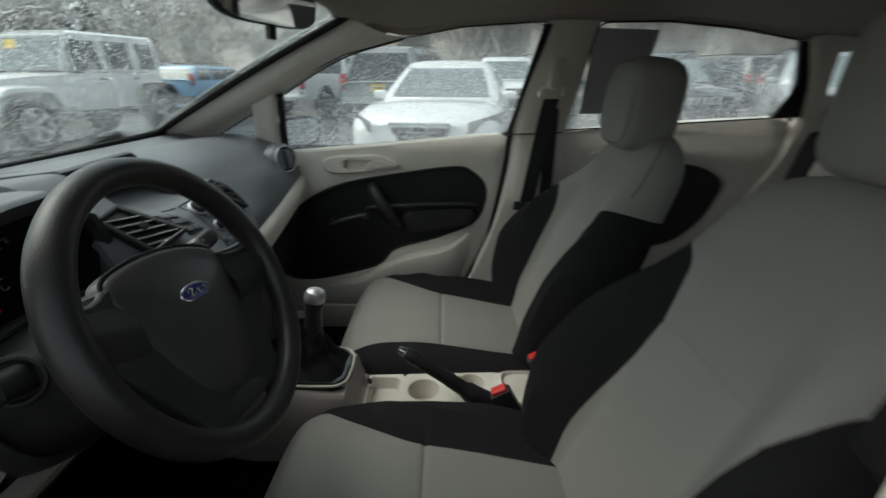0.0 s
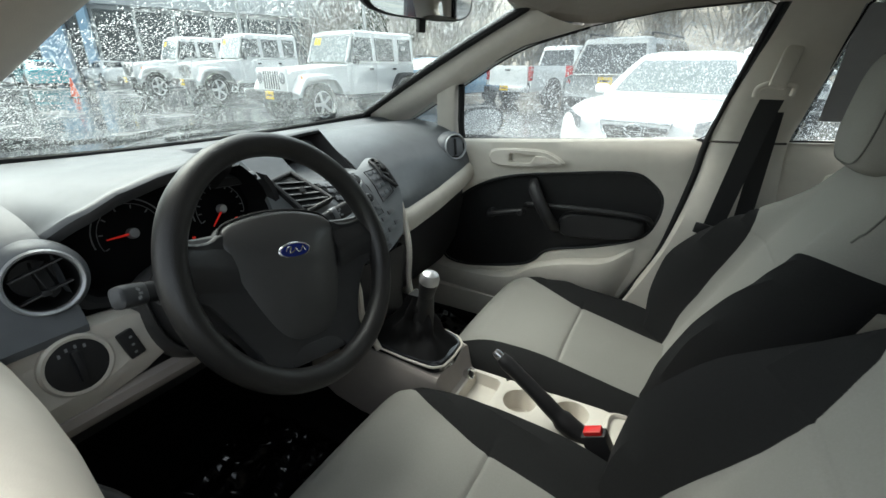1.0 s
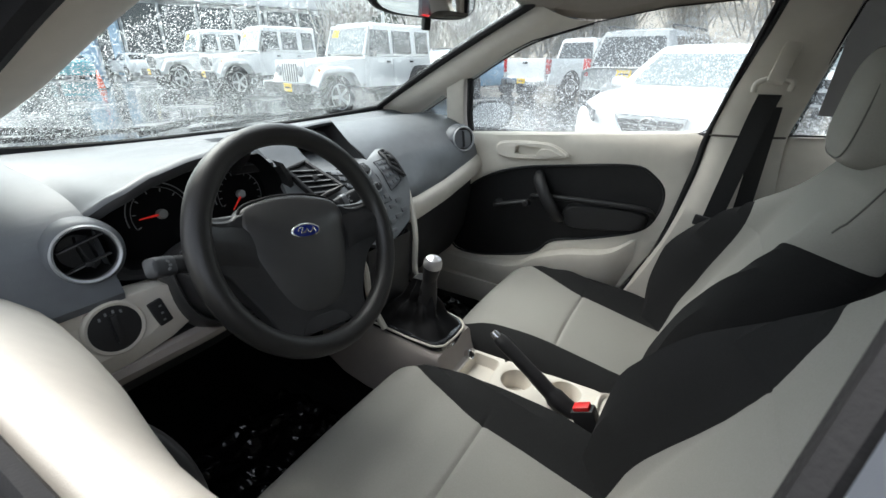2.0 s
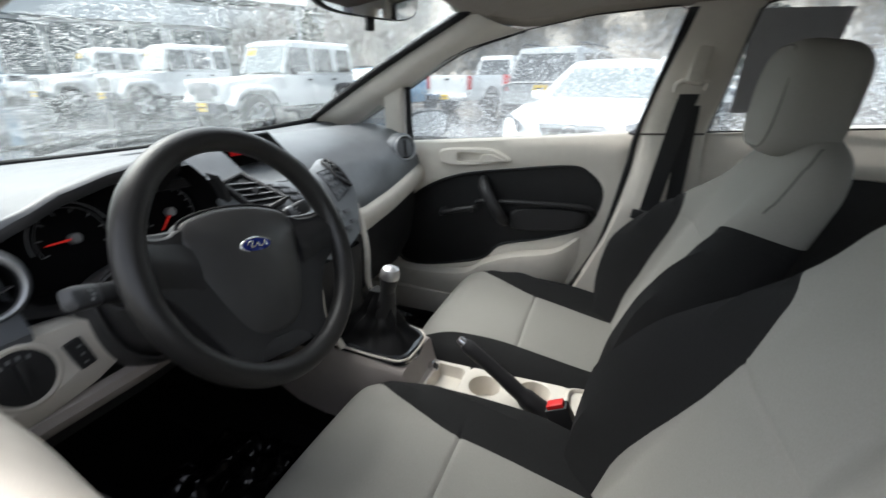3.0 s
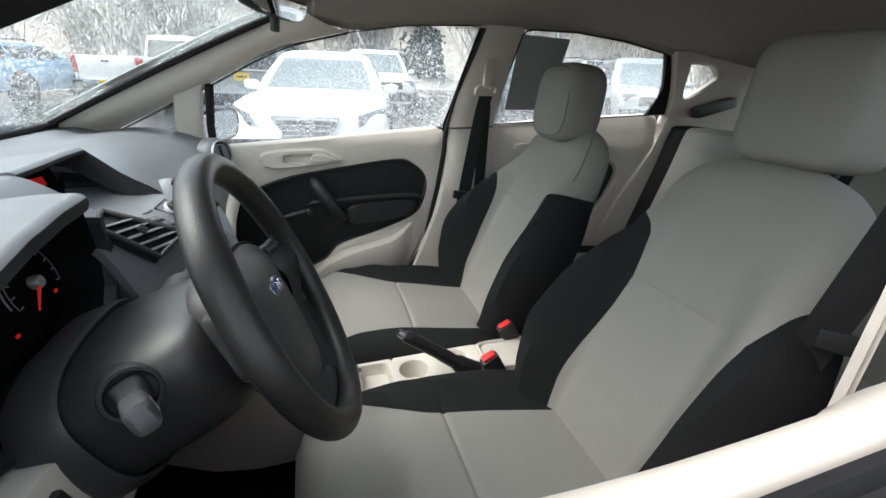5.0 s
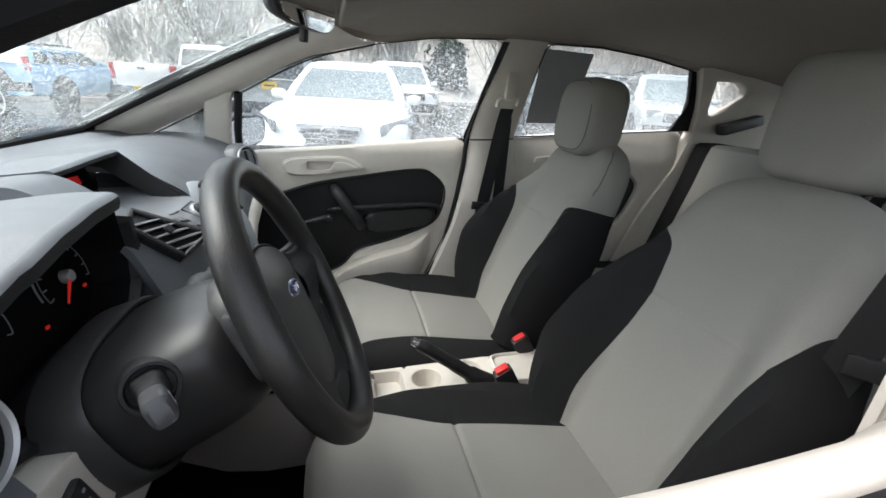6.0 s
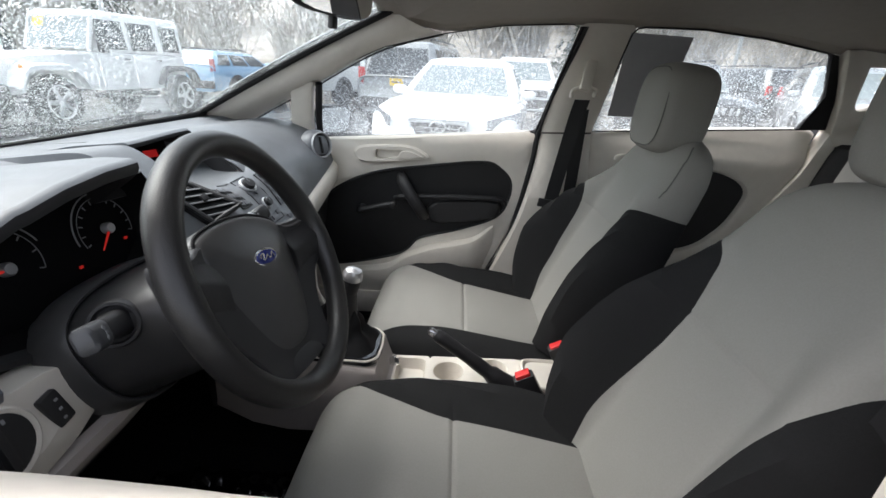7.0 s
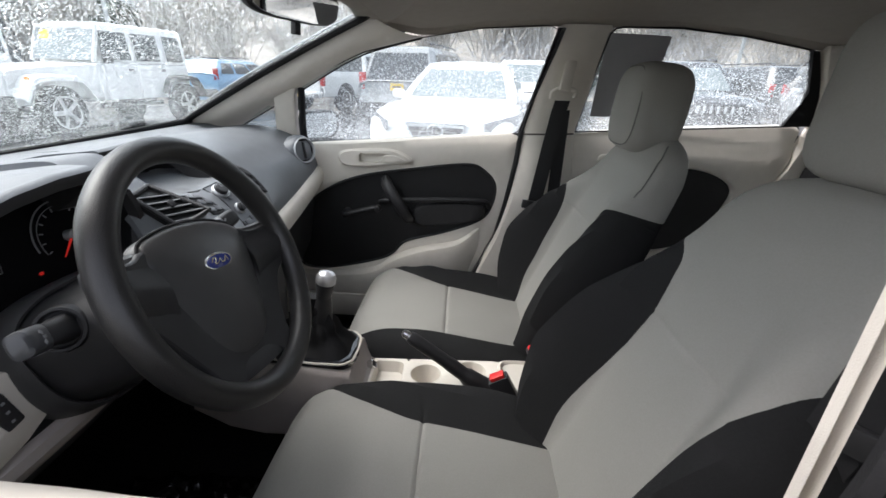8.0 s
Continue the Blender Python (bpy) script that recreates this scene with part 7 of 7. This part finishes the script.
for s in (1, -1):
    post = [[(x + a, s * (w + b), z) for x, z, w in ((1.90, 1.03, 0.60), (1.86, 1.18, 0.575), (1.81, 1.32, 0.55))] for a, b in ((0.0, 0.0), (0.012, 0.02), (0.0, 0.07), (-0.06, 0.09))]
    part("tailgate_post", loft(post), BODYBLUE, t)
part("bumper", box(0.16, 1.50, 0.34, 0.07, 3, m=pose(1.95, 0, 0.46)), BODYBLUE, t)
part("bumper", box(0.20, 1.46, 0.42, 0.08, 3, m=pose(-2.12, 0, 0.48)), BODYBLUE, t)
part("grille", box(0.03, 0.80, 0.16, 0.03, 2, m=pose(-2.22, 0, 0.46)), SKIRT, t)

# ---------------------------------------------------------------- bank with bare scrub, showroom, lamp posts
SCRUB = material("winter_scrub_earth", (0.40, 0.365, 0.33), 0.95, vary=0.5, scale=1.2, big=0.12, bump=1.0, bump_scale=3.0)
TWIG = material("bare_grey_twigs", (0.40, 0.37, 0.34), 0.9, vary=0.3, scale=3)
EVERGREEN = material("dark_evergreen_leaves", (0.035, 0.05, 0.03), 0.8, vary=0.4, scale=2)
rng = np.random.default_rng(5)
rows = []
for j in range(12):
    y0 = 24 + j * 2.6
    rows.append([(x, y0 + 2.0 * math.sin(x * 0.11) + (0.0 if x > -22 else (-22 - x) * 0.5), 0.2 + 1.15 * j + 0.5 * math.sin(x * 0.35 + j) * (j > 0)) for x in np.linspace(-70, 75, 60)])
single("bank", slab(rows, 0.5, (0, 0, -1)), SCRUB, "brown wooded bank behind the car park", "bank", kind="structure")


def twig_mass(n, spread):
    """A bush or bare tree crown: many thin tapered shoots from low limbs, as one mesh."""
    v, f = [], []
    for _ in range(n):
        a, lean = rng.uniform(0, 6.283), rng.uniform(0.05, 0.75)
        base = np.array((rng.normal(0, spread * 0.16), rng.normal(0, spread * 0.16), rng.uniform(0, spread * 0.6)))
        d = np.array((math.cos(a) * lean, math.sin(a) * lean, 1.0))
        d /= np.linalg.norm(d)
        L = rng.uniform(0.35, 1.0) * spread
        side = np.cross(d, (0.3, 0.5, 0.8))
        side /= np.linalg.norm(side)
        up = np.cross(d, side)
        bend = rng.normal(0, 0.12, 3) * L
        r = 0.010 * spread * rng.uniform(0.6, 1.6)
        k = len(v)
        for s, w in ((0.0, 1.0), (0.55, 0.6), (1.0, 0.12)):
            c = base + d * L * s + bend * s * s
            for t in (0, 2.094, 4.189):
                v.append(tuple(c + (side * math.cos(t) + up * math.sin(t)) * r * w))
        for q in (0, 3):
            for i in range(3):
                j = (i + 1) % 3
                f.append((k + q + i, k + q + j, k + q + 3 + j, k + q + 3 + i))
    me = bpy.data.meshes.new("twigs")
    me.from_pydata(v, [], f)
    return me


def leaf_mass(n, rx, rz):
    v, f = [], []
    for _ in range(n):
        p = rng.normal(0, 1, 3)
        p /= np.linalg.norm(p)
        p *= rng.uniform(0.5, 1.05) * (1 + 0.25 * math.sin(5 * p[0] + 3 * p[2]))
        c = np.array((p[0] * rx, p[1] * rx, p[2] * rz))
        u = rng.normal(0, 1, 3)
        u /= np.linalg.norm(u)
        w = np.cross(u, rng.normal(0, 1, 3))
        w /= np.linalg.norm(w)
        s = rng.uniform(0.12, 0.30)
        k = len(v)
        v += [tuple(c + u * s), tuple(c + w * s * 0.6), tuple(c - u * s), tuple(c - w * s * 0.6)]
        f.append((k, k + 1, k + 2, k + 3))
    me = bpy.data.meshes.new("leaves")
    me.from_pydata(v, [], f)
    return me


TWIGS = [twig_mass(260, 3.2), twig_mass(220, 2.6), twig_mass(300, 3.8)]
for me in TWIGS:
    me.materials.append(TWIG)
LEAVES = [leaf_mass(900, 1.5, 2.2), leaf_mass(700, 1.2, 1.6)]
for me in LEAVES:
    me.materials.append(EVERGREEN)
TRUNK = tube([(0, 0, -0.4), (0.03, 0, 1.0), (-0.05, 0.04, 2.2), (0.02, 0.0, 3.2)], [0.13, 0.11, 0.08, 0.03], 8)
TRUNK_MESH = bpy.data.meshes.new("trunk")
TRUNK.to_mesh(TRUNK_MESH)
TRUNK.free()
TRUNK_MESH.materials.append(TWIG)
for k in range(84):
    x = -62 + (k % 42) * 3.2 + rng.uniform(-1, 1)
    j = 0.4 + (k // 42) * 3.0 + rng.uniform(0, 1.5)
    y = 24 + j * 2.6 + 2.0 * math.sin(x * 0.11) + (0.0 if x > -22 else (-22 - x) * 0.5)
    z = 0.2 + 1.15 * j - 0.2
    green = k % 9 == 4
    t = thing("evergreen_shrub" if green else "bare_tree", "dark evergreen shrub on the bank" if green else "leafless grey tree on the bank", "shrub" if green else "tree", Matrix.Translation((x, y, z)) @ Matrix.Rotation(rng.uniform(0, 6.28), 4, "Z") @ Matrix.Scale(rng.uniform(0.8, 1.35), 4), "trees on the bank")
    tr = new("trunk", TRUNK_MESH)
    tr.parent = t
    cr = new("crown", LEAVES[k % 2] if green else TWIGS[k % 3])
    cr.parent = t
    cr.location = (0, 0, 1.5 if green else 0.4)

# showroom building: dark glazing, pale fascia, blue portal
FACADE = material("pale_fascia_panel", (0.62, 0.64, 0.66), 0.5, vary=0.05, scale=0.6, big=0.2)
SHOPGLASS = material("dark_shop_glass", (0.05, 0.06, 0.07), 0.08, vary=0.2, scale=0.5, big=0.2)
PORTAL = material("pale_blue_portal_panel", (0.30, 0.48, 0.66), 0.4, vary=0.05, scale=0.6, big=0.2)
t = thing("showroom_building", "car showroom with dark glass front and pale fascia", "building", pose(-31.0, 21.5, 0.35, 0, 0, 56))
part("wall", box(30, 9, 6.4, 0.05, 1, m=pose(0, 4.6, 3.2)), FACADE, t)
part("roof", box(31, 10, 0.35, 0.05, 1, m=pose(0, 4.5, 6.55)), SKIRT, t)
part("fascia", box(30.4, 0.6, 1.3, 0.04, 1, m=pose(0, -0.15, 5.4)), FACADE, t)
for k in range(12):
    w = part("window", box(2.1, 0.12, 4.2, 0.02, 1, m=pose(-12.6 + k * 2.3, 0.08, 2.4)), SHOPGLASS, t)
    part("mullion", box(0.10, 0.18, 4.3, 0.01, 1, m=pose(-11.45 + k * 2.3, 0.03, 2.4)), ALLOY, w)
part("portal", box(1.4, 1.0, 7.2, 0.05, 1, m=pose(-9.0, -0.7, 3.6)), PORTAL, t, "pale blue entrance portal")
part("portal", box(0.5, 1.0, 7.2, 0.05, 1, m=pose(-7.2, -0.7, 3.6)), PORTAL, t)
part("portal_beam", box(3.2, 1.0, 0.9, 0.05, 1, m=pose(-8.2, -0.7, 6.8)), PORTAL, t)
for x, y in ((-19.0, 14.5), (-14.0, 17.5), (12.0, 20.0)):
    t = thing("street_lamp", "grey steel lamp post in the car park", "lamp post", parked(x, y, 0), "lamp posts")
    part("base", lathe([(0.28, 0.0), (0.28, 0.6), (0.24, 0.65)], 20), FACADE, t)
    part("pole", tube([(0, 0, 0.6), (0, 0, 8.0)], [0.09, 0.06], 12), ALLOY, t)
    part("lamp_head", box(0.9, 0.35, 0.12, 0.03, 2, m=pose(0.4, 0, 8.0)), SKIRT, t)


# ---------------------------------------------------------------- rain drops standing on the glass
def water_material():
    m = bpy.data.materials.new("whitened_rain_water")
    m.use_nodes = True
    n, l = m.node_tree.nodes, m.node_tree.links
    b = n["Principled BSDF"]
    # translucent white mixed in, standing in for bright sky glinting in the drops
    sky_glint, mix = n.new("ShaderNodeBsdfTranslucent"), n.new("ShaderNodeMixShader")
    sky_glint.inputs["Color"].default_value, mix.inputs[0].default_value = (0.95, 0.97, 1.0, 1), 0.48
    l.new(b.outputs[0], mix.inputs[1]), l.new(sky_glint.outputs[0], mix.inputs[2])
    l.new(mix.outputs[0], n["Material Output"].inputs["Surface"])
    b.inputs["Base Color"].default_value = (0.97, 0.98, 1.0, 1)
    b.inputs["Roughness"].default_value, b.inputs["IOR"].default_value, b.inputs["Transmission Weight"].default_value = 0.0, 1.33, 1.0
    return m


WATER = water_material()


def drops(name, n, place, label, small, large, run=0.0, seed=1, tall=1.0, high=0.55):
    """Low domes of water. place(u, v) gives the point, the way down and the outward normal for u, v in 0..1, or None outside the pane."""
    r = np.random.default_rng(seed)
    sides, V, F = 5, [], []
    while n > 0:
        u, v = r.uniform(0, 1, 2)
        got = place(u, v)
        n -= 1
        if got is None:
            continue
        p, down, nor = got
        side = np.cross(nor, down)
        size = small * (large / small) ** (r.uniform() ** 2.2)
        long = tall + abs(r.normal(0, 0.25)) + (run * r.uniform() if r.uniform() < 0.25 else 0)
        hgt = size * high * r.uniform(0.8, 1.2)
        k = len(V)
        for rad, h in ((1.0, 0.0), (0.70, 0.70)):
            for i in range(sides):
                a = 2 * math.pi * i / sides
                V.append(p + (side * math.cos(a) + down * math.sin(a) * long) * size * rad + nor * (h * hgt + 0.0003))
        V.append(p + nor * (hgt + 0.0003))
        V.append(p + nor * 0.0003)
        for q in (0,):
            for i in range(sides):
                j = (i + 1) % sides
                F.append((k + q + i, k + q + j, k + q + sides + j, k + q + sides + i))
        for i in range(sides):
            j = (i + 1) % sides
            F.append((k + sides + i, k + sides + j, k + 2 * sides))
            F.append((k + j, k + i, k + 2 * sides + 1))
    me = bpy.data.meshes.new(name)
    me.from_pydata([tuple(p) for p in V], [], F)
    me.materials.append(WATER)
    me.shade_smooth()
    me.set_sharp_from_angle(angle=radians(75))
    ob = tagged(new(name, me), label, "rain drops", kind="stuff")
    ob.visible_shadow = False
    return ob


WS_GRID = np.array([ws_row(i / 49) for i in range(50)])


def on_screen(u, v):
    a, b = v * 49, u * 24
    i, j = min(int(a), 48), min(int(b), 23)
    s, t = a - i, b - j
    P, Q, R, S = WS_GRID[i, j], WS_GRID[i, j + 1], WS_GRID[i + 1, j], WS_GRID[i + 1, j + 1]
    p = P * (1 - s) * (1 - t) + Q * (1 - s) * t + R * s * (1 - t) + S * s * t
    if noise.noise(Vector(p) * 5.0) + 0.5 < np.random.default_rng(int(u * 1e9)).uniform() * 0.22:
        return None
    down = P - R
    down /= np.linalg.norm(down)
    across = Q - P
    nor = np.cross(across, down)
    nor /= np.linalg.norm(nor)
    if nor[2] < 0:
        nor = -nor
    return p + nor * 0.0052, down, nor


def inside(x, z, outline):
    hit = False
    for (x0, z0), (x1, z1) in zip(outline, outline[1:] + outline[:1]):
        if (z0 > z) != (z1 > z) and x < x0 + (z - z0) / (z1 - z0) * (x1 - x0):
            hit = not hit
    return hit


def on_side(outline):
    xs, zs = [p[0] for p in outline], [p[1] for p in outline]
    def place(u, v):
        x, z = lerp(min(xs), max(xs), u), lerp(min(zs), max(zs), v)
        if not inside(x, z, outline):
            return None
        nor = np.array((0, 1, 0.407)) / math.hypot(1, 0.407)
        return np.array((x, glass_y(z), z)) + nor * 0.0032, np.array((0, 0.377, -0.926)), nor
    return place


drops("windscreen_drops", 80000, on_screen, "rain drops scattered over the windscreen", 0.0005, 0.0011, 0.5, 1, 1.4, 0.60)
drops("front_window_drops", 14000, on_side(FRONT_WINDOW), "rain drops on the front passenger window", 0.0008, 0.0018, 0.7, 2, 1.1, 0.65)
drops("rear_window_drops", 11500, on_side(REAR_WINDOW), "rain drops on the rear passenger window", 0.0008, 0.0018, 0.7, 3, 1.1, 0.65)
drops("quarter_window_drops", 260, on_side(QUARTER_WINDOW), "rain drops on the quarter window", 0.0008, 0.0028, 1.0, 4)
